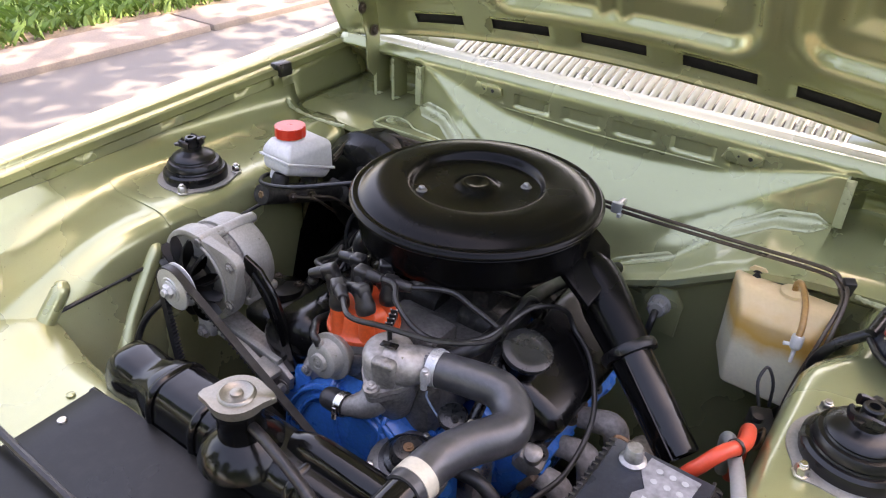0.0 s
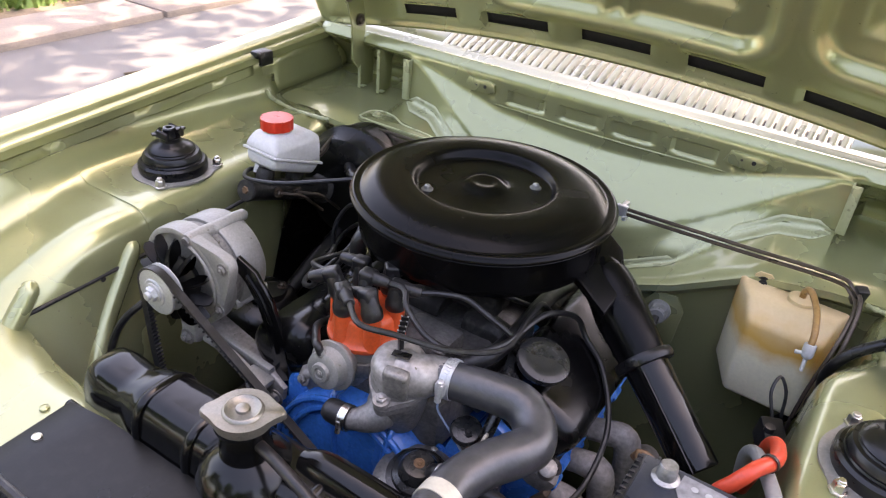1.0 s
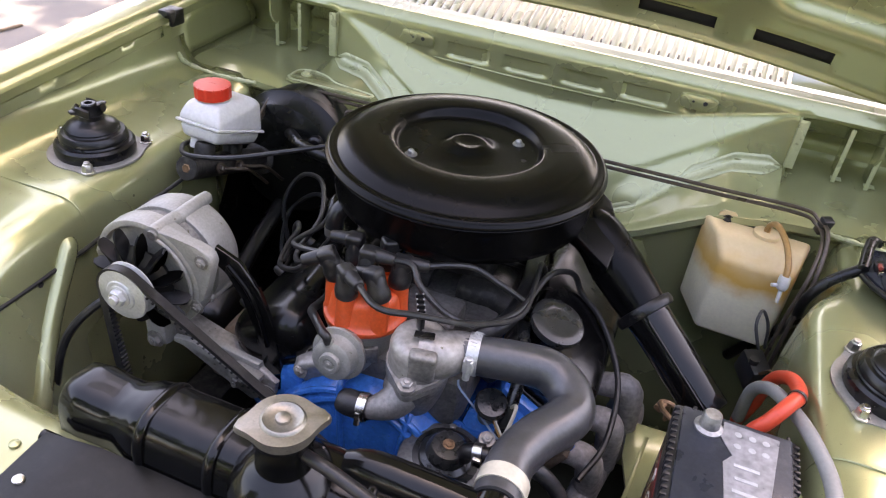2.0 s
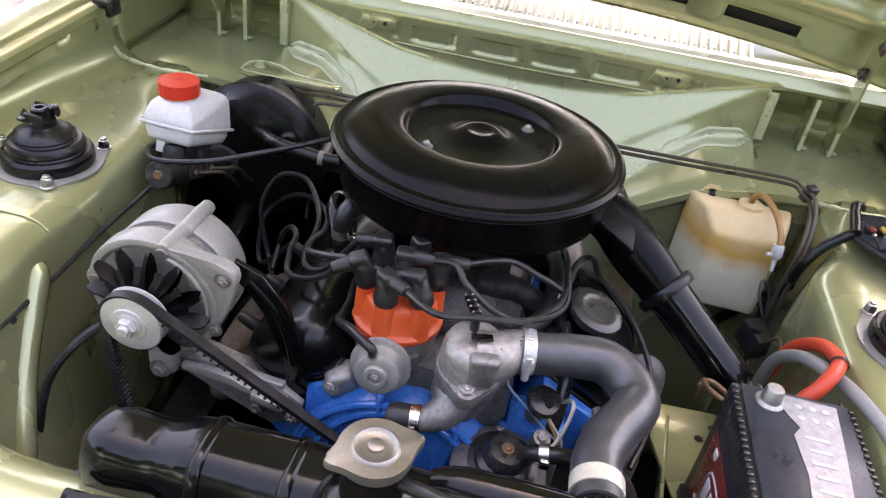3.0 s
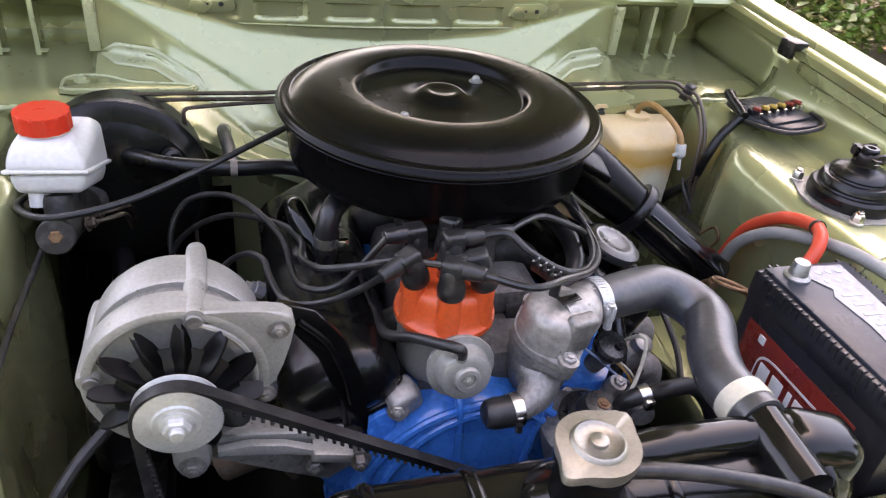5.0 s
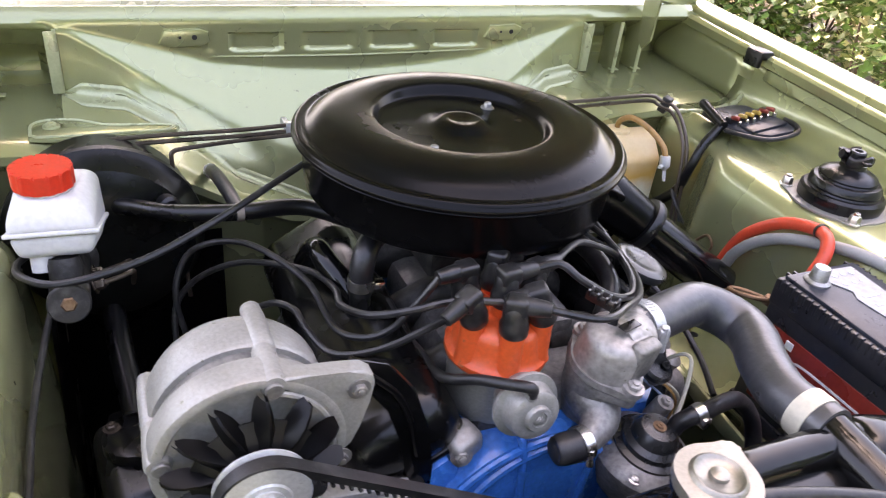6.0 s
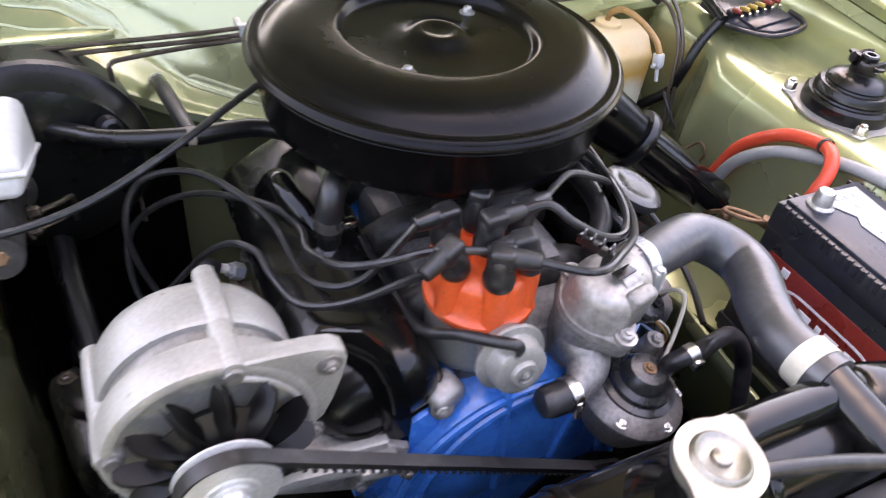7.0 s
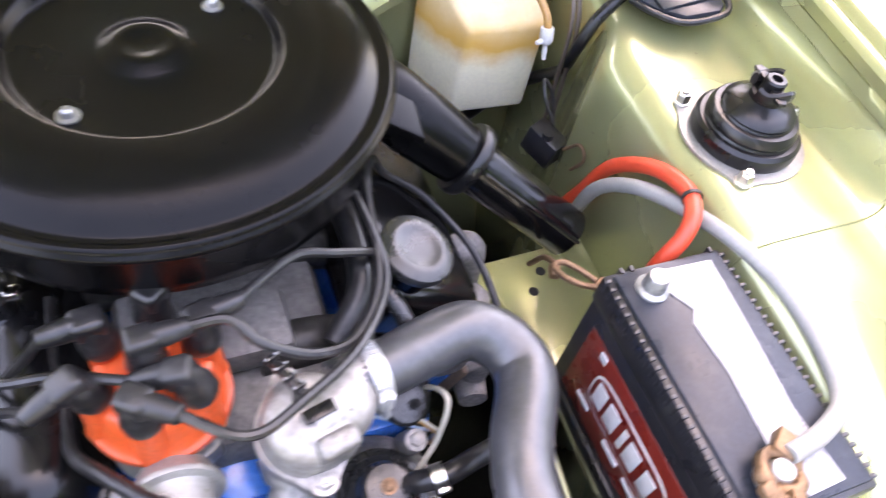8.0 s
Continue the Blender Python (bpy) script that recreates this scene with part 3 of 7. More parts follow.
for s in (-1, 1):
    for a0, a1, wide in ((0.085, 0.205, 0.75), (0.248, 0.402, 1.0)):
        b = bmesh.new()
        rows = []
        for k in range(41):
            a = a0 + (a1 - a0) * k / 40
            end = min(1, 6 * (k / 40 + 0.03), 6 * (1.03 - k / 40)) * wide
            ys_, seam = seam_line(a)
            w = 0.0010 * noise.noise(Vector((a * 70, s, 1)))
            row = [(s * a, bay(a, seam + h * end, seam) - 0.0018 + w * (h < 0.012), seam + h * end) for h in (0.018, 0.012, 0.006)]
            for u in (0.04, 0.10, 0.17):
                u *= end
                row.append((s * a, ys_ - 0.0055 + (1.07 - ys_) * u + w, seam + 0.0018 + (lip_line(a) + 0.008 - seam) * u ** 0.8))
            rows.append(row)
        sheet(b, rows)
        part("seam_sealer", b, HIGHLIT, body, "green seam sealer, lightened for its highlights", 60, 0.001)
for s in (-1, 1):
    b = tube(bmesh.new(), [(s * 0.475, 1.035, 0.8500), (s * 0.50, 1.03, 0.8500), (s * 0.56, 1.028, 0.8500), (s * 0.618, 1.03, 0.857), (s * 0.632, 1.03, 0.872)], [0.003, 0.004, 0.003, 0.004, 0.003], 8, 6, 0.25)
    part("sealer_bead", b, HIGHLIT, body, "pale bead of sealer across the wing")
# access panel with its bolt on the brake side
b = slab(bmesh.new(), [(-0.445, 1.085), (-0.42, 1.078), (-0.30, 1.078), (-0.275, 1.085), (-0.27, 1.098), (-0.30, 1.108), (-0.35, 1.112), (-0.385, 1.135), (-0.42, 1.142), (-0.448, 1.128)], 0.846, 0.852, None, 0.004)
panel = part("access_panel", b, GREEN, body, "oval blanking panel")
b = tube(bmesh.new(), [(-0.443, 1.090, 0.8520), (-0.42, 1.083, 0.8520), (-0.30, 1.083, 0.8520), (-0.279, 1.090, 0.8520), (-0.279, 1.098, 0.8520), (-0.31, 1.104, 0.8520), (-0.355, 1.110, 0.8520), (-0.388, 1.130, 0.8520), (-0.42, 1.137, 0.8520), (-0.442, 1.124, 0.8520), (-0.443, 1.090, 0.8520)], 0.0020, 8, 5)
part("panel_bead", b, HIGHLIT, panel, "pale pressed bead")
part("bolt", bolt(bmesh.new(), (-0.420, 1.115, 0.852), (0, 0, 1), 0.007, 0.005), HIGHLIT, panel)

# cowl with louvre slats
b = bmesh.new()
front = [(1.226, 0.962), (1.236, 0.960), (1.250, 0.962), (1.256, 0.968), (1.270, 0.973)]
back = [(1.366, 1.0045), (1.37, 1.006), (1.42, 1.014), (1.50, 1.03)]
sheet(b, [[(x, y, z) for x in np.linspace(-0.65, 0.65, 27)] for y, z in front])
sheet(b, [[(x, y, z) for x in np.linspace(-0.65, 0.65, 27)] for y, z in back])
for s in (-1, 1):
    sheet(b, [[(s * x, 1.27 + 0.096 * v, 0.973 + 0.0315 * v) for x in (0.382, 0.45, 0.55, 0.65)] for v in (0, 0.5, 1)])
cowl = part("cowl_panel", b, COWL, body, "cowl panel below the windscreen, paled for glare", 40, 0.002)
# black box below the slats, its colour giving the shade in the gaps
b = rbox(bmesh.new(), (0, 1.322, 0.925), (0.76, 0.11, 0.05), 0.004)
part("plenum_dark_fill", b, DARK, body)
slat_bm = bmesh.new()
sheet(slat_bm, [[(x, y, z + 0.0022 * math.sin(math.pi * (x + 0.0064) / 0.0128)) for x in np.linspace(-0.0064, 0.0064, 5)] for y, z in ((-0.040, -0.0145), (-0.02, -0.0055), (0.0, 0.001), (0.03, 0.0110), (0.060, 0.0205))])
sheet(slat_bm, [[(x, y, z) for y, z in ((-0.038, -0.0135), (0.0, 0.001), (0.058, 0.0198))] for x in (0.0064,)] + [[(0.0064, y, z - 0.006) for y, z in ((-0.038, -0.0135), (0.0, 0.001), (0.058, 0.0198))]])
slat_me = to_mesh("slat", slat_bm, COWL)
for k in range(46):
    ob = new("slat", slat_me)
    ob.parent = cowl
    ob.location = Vector((-0.3735 + 0.0166 * k, 1.308, 0.9862)) - origin(cowl)
b = lathe(bmesh.new(), [(0.013, 0), (0.013, 0.004), (0.009, 0.006), (0.004, 0.0065)], (0.129, 1.352, 1.000), (0, -0.2, 1), 20)
solo("washer_jet", b, STEEL, (0.129, 1.352, 1.0), "small chrome washer jet on the cowl", "washer jet")

# front panel and black cover plate
b = bmesh.new()
rows = []
for y in np.linspace(0.02, 0.375, 16):
    row = []
    for x in np.linspace(-0.645, 0.645, 61):
        a = abs(x)
        z = 0.757 + 0.014 * ease(a, 0.36, 0.47) + 0.05 * ease(a, 0.52, 0.63) + 0.04 * ease(a, 0.60, 0.645)
        z -= 0.02 * ease(y, 0.345, 0.375)
        row.append((x, y + (0.02 * ease(a, 0.3, 0.5)), z))
    rows.append(row)
rows.append([(x, y + 0.004, z - 0.12) for x, y, z in rows[-1]])
sheet(b, rows)
part("front_panel", b, GREEN, body, "painted front panel beside the radiator", 50, 0.003)
# unseen valance, added to stop light entering below the front panel
b = bmesh.new()
sheet(b, [[(x, y, z) for x in (-0.78, -0.4, 0, 0.4, 0.78)] for y, z in ((0.022, 0.76), (-0.02, 0.72), (-0.04, 0.5), (-0.02, 0.25))])
part("light_closing_valance", b, GREEN, body, "", 50, 0.003)
b = slab(bmesh.new(), [(-0.262, 0.338), (-0.252, 0.12), (-0.25, 0.03), (0.25, 0.03), (0.252, 0.12), (0.262, 0.338), (0.2, 0.345), (-0.2, 0.345)], 0.764, 0.768, None, 0.001)
cover = solo("radiator_cover", b, PLATE, (0, 0.2, 0.764), "flat matt black cover plate in front of the radiator", "cover plate")
for p in ((-0.240, 0.283, 0.768), (-0.248, 0.15, 0.768)):
    part("screw", lathe(bmesh.new(), [(0.006, 0), (0.0055, 0.002), (0.002, 0.0035)], p, (0, 0, 1), 14), STEEL, cover)
part("screw", lathe(bmesh.new(), [(0.006, 0), (0.0055, 0.002), (0.002, 0.0035)], (-0.283, 0.317, 0.7592), (0, 0, 1), 14), GREEN, body)
rod = [(-0.36, 0.225, 0.790), (-0.2, 0.222, 0.783), (-0.06, 0.222, 0.775)]
cable("bonnet_stay", rod, 0.0055, RUBBER, "black bonnet stay rod lying over the cover plate", "stay rod", sub=3)

# added black floor sheet that hides the lit ground below the bay
b = rbox(bmesh.new(), (0, 0.64, 0.262), (1.02, 1.36, 0.012), 0.003)
part("undertray", b, PLATE, body, "black floor sheet, added to hide lit ground and darken the bay")
for s in (-1, 1):
    b = lathe(bmesh.new(), [(0.20, -0.075), (0.27, -0.08), (0.295, -0.06), (0.30, -0.03), (0.30, 0.03), (0.295, 0.06), (0.27, 0.08), (0.20, 0.075)], (s * 0.665, 0.72, 0.30), (1, 0, 0), 48, caps=False)
    wheel = part("tyre", b, RUBBER, body, "black road tyre")
    part("rim", lathe(bmesh.new(), [(0.205, -0.07), (0.19, -0.06), (0.19, 0.06), (0.205, 0.07)], (s * 0.665, 0.72, 0.30), (1, 0, 0), 40), STEEL, wheel)

# rubber bump stops on the rails
for s in (-1, 1):
    b = rbox(bmesh.new(), (s * 0.627, 1.017, 0.947), (0.028, 0.036, 0.014), 0.004)
    rbox(b, (s * 0.6165, 1.017, 0.938), (0.008, 0.034, 0.022), 0.003)
    solo("bump_stop", b, BOOT, (s * 0.627, 1.017, 0.940), "black rubber bonnet bump stop clipped over the rail", "bump stop", "bump stops")

# ---- bonnet, open ----
bonnet = thing("bonnet", (0, 1.175, 1.03), "raised olive green bonnet with a pressed inner frame", "bonnet")
HOOD = Matrix.Translation((0, 1.197, 1.064)) @ Matrix.Rotation(radians(180 - 64), 4, "X")
SLOTS = [(-0.435, -0.315), (-0.246, -0.124), (-0.060, 0.060), (0.122, 0.241), (0.300, 0.418)]
V0, V1, S0_, S1_ = -0.026, 1.02, -0.004, 0.017


def on_hood(x, v, z):
    """The rear edge bows back towards the hinges."""
    return HOOD @ Vector((x, v - 0.2 * x * x * (1 - ease(v, 0.0, 0.5)), z))


def inset(x, v, x0, x1, v0, v1, r):
    """How far a point lies inside a rectangle with rounded corners."""
    qx, qv = abs(x - (x0 + x1) / 2) - (x1 - x0) / 2 + r, abs(v - (v0 + v1) / 2) - (v1 - v0) / 2 + r
    return r - math.hypot(max(qx, 0), max(qv, 0)) - min(max(qx, qv), 0)


def bonnet_inner():
    xs = sorted({round(float(v), 4) for v in np.r_[np.linspace(-0.66, 0.66, 177), [e for s in SLOTS for e in s]]})
    vs = sorted({round(float(v), 4) for v in np.r_[np.linspace(V0, 0.20, 46), np.linspace(0.22, V1, 54), [S0_, S1_]]})
    b = bmesh.new()
    rows = []
    for v in vs:
        row = []
        for x in xs:
            z = 0.0
            for x0, x1, v0, v1 in ((-0.245, 0.245, 0.044, 0.92), (0.288, 0.56, 0.062, 0.92), (-0.56, -0.288, 0.062, 0.92)):
                m = inset(x, v, x0, x1, v0, v1, 0.06)
                z += 0.0035 * math.exp(-((m + 0.008) / 0.007) ** 2) - 0.020 * ease(m, 0.0, 0.024) - 0.014 * ease(m, 0.050, 0.085)
            # twin ribs over the middle slot
            z += 0.011 * (math.exp(-((abs(x) - 0.019) / 0.009) ** 2)) * ease(v, 0.05, 0.07) * (1 - ease(v, 0.20, 0.26))
            edge = min(v - V0, V1 - v, 0.66 - abs(x))
            z += 0.006 * (1 - ease(edge, 0, 0.010))
            for x0, x1 in SLOTS:
                m = max(x0 - x, x - x1, S0_ - v, v - S1_)
                z -= 0.005 * (1 - ease(m, 0.001, 0.010))
            row.append(on_hood(x, v, z))
        rows.append(row)
    sheet(b, rows)
    b.faces.ensure_lookup_table()
    kill, n = [], len(xs) - 1
    for i in range(len(vs) - 1):
        for j in range(n):
            cx, cv = (xs[j] + xs[j + 1]) / 2, (vs[i] + vs[i + 1]) / 2
            if S0_ < cv < S1_ and any(x0 < cx < x1 for x0, x1 in SLOTS):
                kill.append(b.faces[i * n + j])
    bmesh.ops.delete(b, geom=kill, context="FACES_ONLY")
    return b


part("inner_frame", bonnet_inner(), GREEN, bonnet, "pressed inner frame with a row of slots", 50)
# black sheets behind the slots, putting the cavity's shade into colour
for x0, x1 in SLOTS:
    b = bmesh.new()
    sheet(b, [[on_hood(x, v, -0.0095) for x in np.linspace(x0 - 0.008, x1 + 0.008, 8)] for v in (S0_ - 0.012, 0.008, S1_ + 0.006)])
    part("slot_shade_sheet", b, DARK, bonnet, "", 35, 0.002)
b = bmesh.new()
sheet(b, [[on_hood(x, v, 0.004 - 0.060 * ease(min(v - V0 + 0.006, 1.03 - v, 0.67 - abs(x)), 0, 0.05)) for x in np.linspace(-0.67, 0.67, 61)] for v in np.r_[np.linspace(V0 - 0.006, 0.06, 12), np.linspace(0.08, 1.03, 36)]])
part("outer_skin", b, GREEN, bonnet, "", 50, 0.0015)
for s in (-1, 1):
    b = bmesh.new()
    slab(b, [(0.015, -0.03), (0.022, 0.05), (0.005, 0.14), (-0.03, 0.20), (-0.055, 0.20), (-0.045, 0.13), (-0.020, 0.05), (-0.018, -0.02), (0, -0.04)], -0.002, 0.002, Matrix.Translation((s * 0.527, 1.185, 0.945)) @ Matrix(((0, 0, 1, 0), (1, 0, 0, 0), (0, 1, 0, 0), (0, 0, 0, 1))), 0)
    arm = part("hinge_arm", b, GREEN, bonnet, "flat steel hinge arm")
    for y, z in ((1.186, 1.003), (1.150, 1.055)):
        part("bolt", bolt(bmesh.new(), (s * 0.525 - s * 0.003, y, z), (-s, 0, 0), 0.008, 0.006), PIPE, arm)


# ---- air cleaner ----
AC = Vector((-0.006, 0.809, 0))
air = thing("air_cleaner", (AC.x, AC.y, 0.84), "round satin black air cleaner with a long snorkel", "air cleaner")
b = lathe(bmesh.new(), [(0.0000, 0.9570), (0.0060, 0.9572), (0.0105, 0.9580), (0.0155, 0.9596), (0.0195, 0.9600), (0.0235, 0.9590), (0.0300, 0.9545), (0.0370, 0.9520), (0.0500, 0.9512), (0.0860, 0.9508), (0.0895, 0.9518), (0.0920, 0.9555), (0.0940, 0.9602), (0.0965, 0.9635), (0.1005, 0.9648), (0.1180, 0.9655), (0.1360, 0.9640), (0.1490, 0.9602), (0.1590, 0.9545), (0.1640, 0.9500), (0.1668, 0.9485), (0.1700, 0.9490), (0.1730, 0.9505), (0.1755, 0.9500), (0.1770, 0.9480), (0.1775, 0.9465), (0.1795, 0.9455), (0.1803, 0.9432), (0.1795, 0.9410), (0.1760, 0.9405), (0.1670, 0.9405)], AC, seg=128, caps=False)
part("lid", b, SATIN, air, "pressed steel lid with a sunken centre", 60)
b = lathe(bmesh.new(), [(0.1765, 0.9400), (0.1775, 0.9385), (0.1765, 0.9368), (0.172, 0.9355), (0.1695, 0.932), (0.168, 0.900), (0.166, 0.888), (0.158, 0.882), (0.12, 0.878), (0.07, 0.870), (0.05, 0.855)], AC, seg=96, caps=False)
part("pan", b, SATIN, air, "deep steel pan", 60)
for p in ((-0.061, 0.753, 0.9508), (0.048, 0.854, 0.9508)):
    b = lathe(bmesh.new(), [(0.0080, 0), (0.0080, 0.0012), (0.006, 0.0015)], p, (0, 0, 1), 18)
    lathe(b, [(0.0048, 0.001), (0.0048, 0.005), (0.0038, 0.0065), (0.0022, 0.0075)], p, (0, 0, 1), 6)
    part("lid_nut", b, LEAD, air, "small plated lid nut")
SN, SE = Vector((0.2610, 0.7850, 0.8050)), Vector((0.371, 0.722, 0.728))
sd = (SE - SN).normalized()
S0 = SN - sd * 0.115
b = tube(bmesh.new(), [S0 + Vector((-0.05, 0.01, 0.012)), S0, S0 + sd * 0.05, SN - sd * 0.01, SN], [0.028, 0.033, 0.035, 0.031, 0.031], 24, 5)
part("snorkel", b, SATIN, air, "tapering metal snorkel")
b = slab(bmesh.new(), [(-0.045, -0.03), (0.03, -0.045), (0.085, -0.03), (0.05, 0.02), (0.0, 0.04), (-0.04, 0.03)], 0, 0.010, Matrix.Translation(S0 + Vector((-0.02, 0.0, 0.028))) @ Matrix.Rotation(radians(-35), 4, "Z") @ Matrix.Rotation(radians(26), 4, "Y"), 0.004)
part("snorkel_hood", b, SATIN, air, "flared plate over the snorkel mouth")
b = lathe(bmesh.new(), [(0.030, -0.007), (0.037, -0.006), (0.0385, -0.002), (0.0385, 0.003), (0.037, 0.007), (0.030, 0.008)], SN, sd, 36, caps=False)
part("clamp_ring", b, BOOT, air, "glossy black joint ring")
b = lathe(bmesh.new(), [(0.0285, 0.0), (0.0275, 0.05), (0.0268, 0.142), (0.0250, 0.144), (0.0243, 0.140), (0.0243, 0.02)], SN, sd, 36, caps=False)
part("intake_pipe", b, GLOSS, air, "plain black steel intake pipe, open at its end")
b = tube(bmesh.new(), [SN + sd * 0.01 + Vector((0.0, -0.0255, 0.013)), SN + sd * 0.14 + Vector((0, -0.0245, 0.012))], 0.0022, 8, 1)
part("pipe_seam", b, GLOSS, air)

# ---- radiator ----
rad = thing("radiator", (0, 0.39, 0.25), "gloss black radiator with a ribbed top tank", "radiator")
SECTIONS = ((-0.274, 0.018, 0.782), (-0.270, 0.030, 0.797), (-0.262, 0.0365, 0.804), (-0.240, 0.0385, 0.8065), (-0.212, 0.0370, 0.8040), (-0.196, 0.0375, 0.8050), (-0.176, 0.0430, 0.8140), (-0.160, 0.0440, 0.8155), (0.0, 0.0442, 0.8160), (0.200, 0.0440, 0.8155), (0.236, 0.0410, 0.8100), (0.252, 0.0330, 0.8000), (0.257, 0.0190, 0.7830))
rows = []
for x, hw, zt in SECTIONS:
    row = []
    for k in range(25):
        a = math.pi * k / 24
        c, q = math.cos(a), math.sin(a)
        row.append((x, 0.390 - hw * math.copysign(abs(c) ** 0.62, c), 0.736 + (zt - 0.736) * q ** 0.62))
    rows.append(row)
b = bmesh.new()
grid = sheet(b, rows)
b.faces.new(grid[0])
b.faces.new(grid[-1][::-1])
tank = part("top_tank", b, GLOSS, rad, "pressed black top tank", 50)
for x in (-0.157, -0.078, 0.075, 0.215):
    b = tube(bmesh.new(), [(x, 0.3475, 0.750), (x, 0.3480, 0.786), (x, 0.360, 0.809), (x, 0.385, 0.8150), (x, 0.413, 0.811), (x, 0.4285, 0.791), (x, 0.4300, 0.758)], 0.0042, 12, 5)
    for v in b.verts:
        v.co.x = x + (v.co.x - x) * 1.4
    part("band", b, GLOSS, tank)
b = rbox(bmesh.new(), (-0.008, 0.388, 0.737), (0.556, 0.128, 0.012), 0.004)
part("tank_flange", b, GLOSS, rad)
b = rbox(bmesh.new(), (-0.008, 0.3255, 0.732), (0.556, 0.004, 0.024), 0.0015)
part("flange_lip", b, GLOSS, rad)
b = rbox(bmesh.new(), (-0.008, 0.388, 0.49), (0.53, 0.07, 0.48), 0.006)
part("core", b, SATIN, rad)
b = tube(bmesh.new(), [(-0.27, 0.3390, 0.757), (0.0, 0.3385, 0.7575), (0.255, 0.3390, 0.757)], 0.0065, 12, 3)
part("front_bead", b, GLOSS, rad, "rolled seam along the tank")
CAP = Vector((-0.006, 0.369, 0.008))
b = lathe(bmesh.new(), [(0.052, 0.790), (0.046, 0.806), (0.034, 0.816), (0.0265, 0.822), (0.0245, 0.850), (0.029, 0.858), (0.029, 0.862)], CAP, seg=40)
part("filler_neck", b, GLOSS, rad, "flared black filler neck")
outline = []
for k in range(96):
    a = 2 * math.pi * k / 96
    ear_ = 0.0090 * math.exp(-((math.sin(a - 0.60) / 0.32) ** 2)) + 0.0035 * math.exp(-((math.sin(a - 0.60) / 0.16) ** 2))
    outline.append(((0.0300 + 0.92 * ear_) * math.cos(a), (0.0300 + 0.92 * ear_) * math.sin(a)))
b = slab(bmesh.new(), outline, 0.8660, 0.8735, Matrix.Translation(CAP), 0.003)
lathe(b, [(0.0255, 0.8600), (0.0288, 0.8620), (0.0295, 0.8690)], CAP, seg=48)
lathe(b, [(0.0205, 0.8733), (0.0192, 0.8758), (0.0175, 0.8766), (0.0160, 0.8756), (0.0142, 0.8742), (0.0070, 0.8740)], CAP, seg=48)
lathe(b, [(0.0072, 0.8738), (0.0066, 0.8768), (0.0038, 0.8780)], CAP, seg=20)
part("radiator_cap", b, CAPMET, rad, "plated pressure cap with two ears", 40)
b = lathe(bmesh.new(), [(0.021, -0.05), (0.021, 0.03), (0.0225, 0.032), (0.0225, 0.036), (0.02, 0.037)], (0.180, 0.395, 0.819), (0.03, 0.98, 0.06), 30)
part("outlet_neck", b, GLOSS, rad)
b = rbox(bmesh.new(), (0.222, 0.392, 0.800), (0.075, 0.060, 0.066), 0.022, pose(0, 0, 0, 0, 8, -12).to_3x3(), 4)
part("outlet_swelling", b, GLOSS, rad)
b = tube(bmesh.new(), [(0.018, 0.365, 0.852), (0.05, 0.358, 0.853), (0.10, 0.348, 0.846), (0.16, 0.333, 0.832), (0.22, 0.315, 0.80), (0.25, 0.305, 0.77)], 0.0062, 12, 6)
solo("overflow_hose", b, RUBBER, (0.018, 0.365, 0.85), "thin black overflow hose lying along the radiator", "hose")
b = rbox(bmesh.new(), (0.115, 0.329, 0.792), (0.020, 0.003, 0.010), 0.001)
part("maker_plate", b, STEEL, rad)
b = tube(bmesh.new(), [(0.040, 0.402, 0.812), (0.070, 0.404, 0.816), (0.150, 0.404, 0.815), (0.215, 0.402, 0.812), (0.250, 0.398, 0.800)], [0.014, 0.0185, 0.0190, 0.0190, 0.0150], 20, 6)
part("tank_shoulder", b, GLOSS, tank, "rounded shoulder along the tank top")

# ---- top hose ----
HOSE_PATH = [(0.070, 0.572, 0.832), (0.109, 0.578, 0.833), (0.147, 0.588, 0.832), (0.181, 0.594, 0.829), (0.206, 0.582, 0.822), (0.217, 0.558, 0.818), (0.209, 0.533, 0.820), (0.192, 0.503, 0.820), (0.180, 0.468, 0.819), (0.180, 0.436, 0.820), (0.181, 0.412, 0.822)]
hose = thing("radiator_hose", (0.19, 0.43, 0.80), "thick curved grey-black rubber radiator hose", "hose")
b = tube(bmesh.new(), HOSE_PATH, [0.0215, 0.0220, 0.0228, 0.0235, 0.0240, 0.0242, 0.0240, 0.0236, 0.0232, 0.0230, 0.0230], 28, 8)
part("hose", b, HOSE, hose)
CL = Vector((0.1005, 0.5765, 0.8330))
b = lathe(bmesh.new(), [(0.0220, -0.0065), (0.0236, -0.0065), (0.0236, 0.0065), (0.0220, 0.0065)], CL, (0.985, 0.16, 0.02), 40, caps=False)
rbox(b, CL + Vector((0.002, -0.0250, 0.004)), (0.012, 0.009, 0.018), 0.003)
lathe(b, [(0.0042, -0.014), (0.0042, 0.013), (0.003, 0.014)], CL + Vector((0.002, -0.0265, 0.002)), (0, 0.1, 1), 8)
for k in range(14):
    a = 0.6 + 0.16 * k
    rbox(b, CL + Vector((0, 0.0238 * math.cos(a), 0.0238 * math.sin(a))), (0.008, 0.0012, 0.0015), 0, pose(0, 0, 0, math.degrees(a) - 90, 0, 0).to_3x3())
part("hose_clip", b, ZINC, hose, "worm-drive steel hose clip")
b = lathe(bmesh.new(), [(0.0232, -0.009), (0.0246, -0.009), (0.0246, 0.009), (0.0232, 0.009)], (0.1802, 0.434, 0.8200), (0.0, 1, -0.05), 36, caps=False)
part("hose_clip", b, CREAM, hose, "pale band clip")

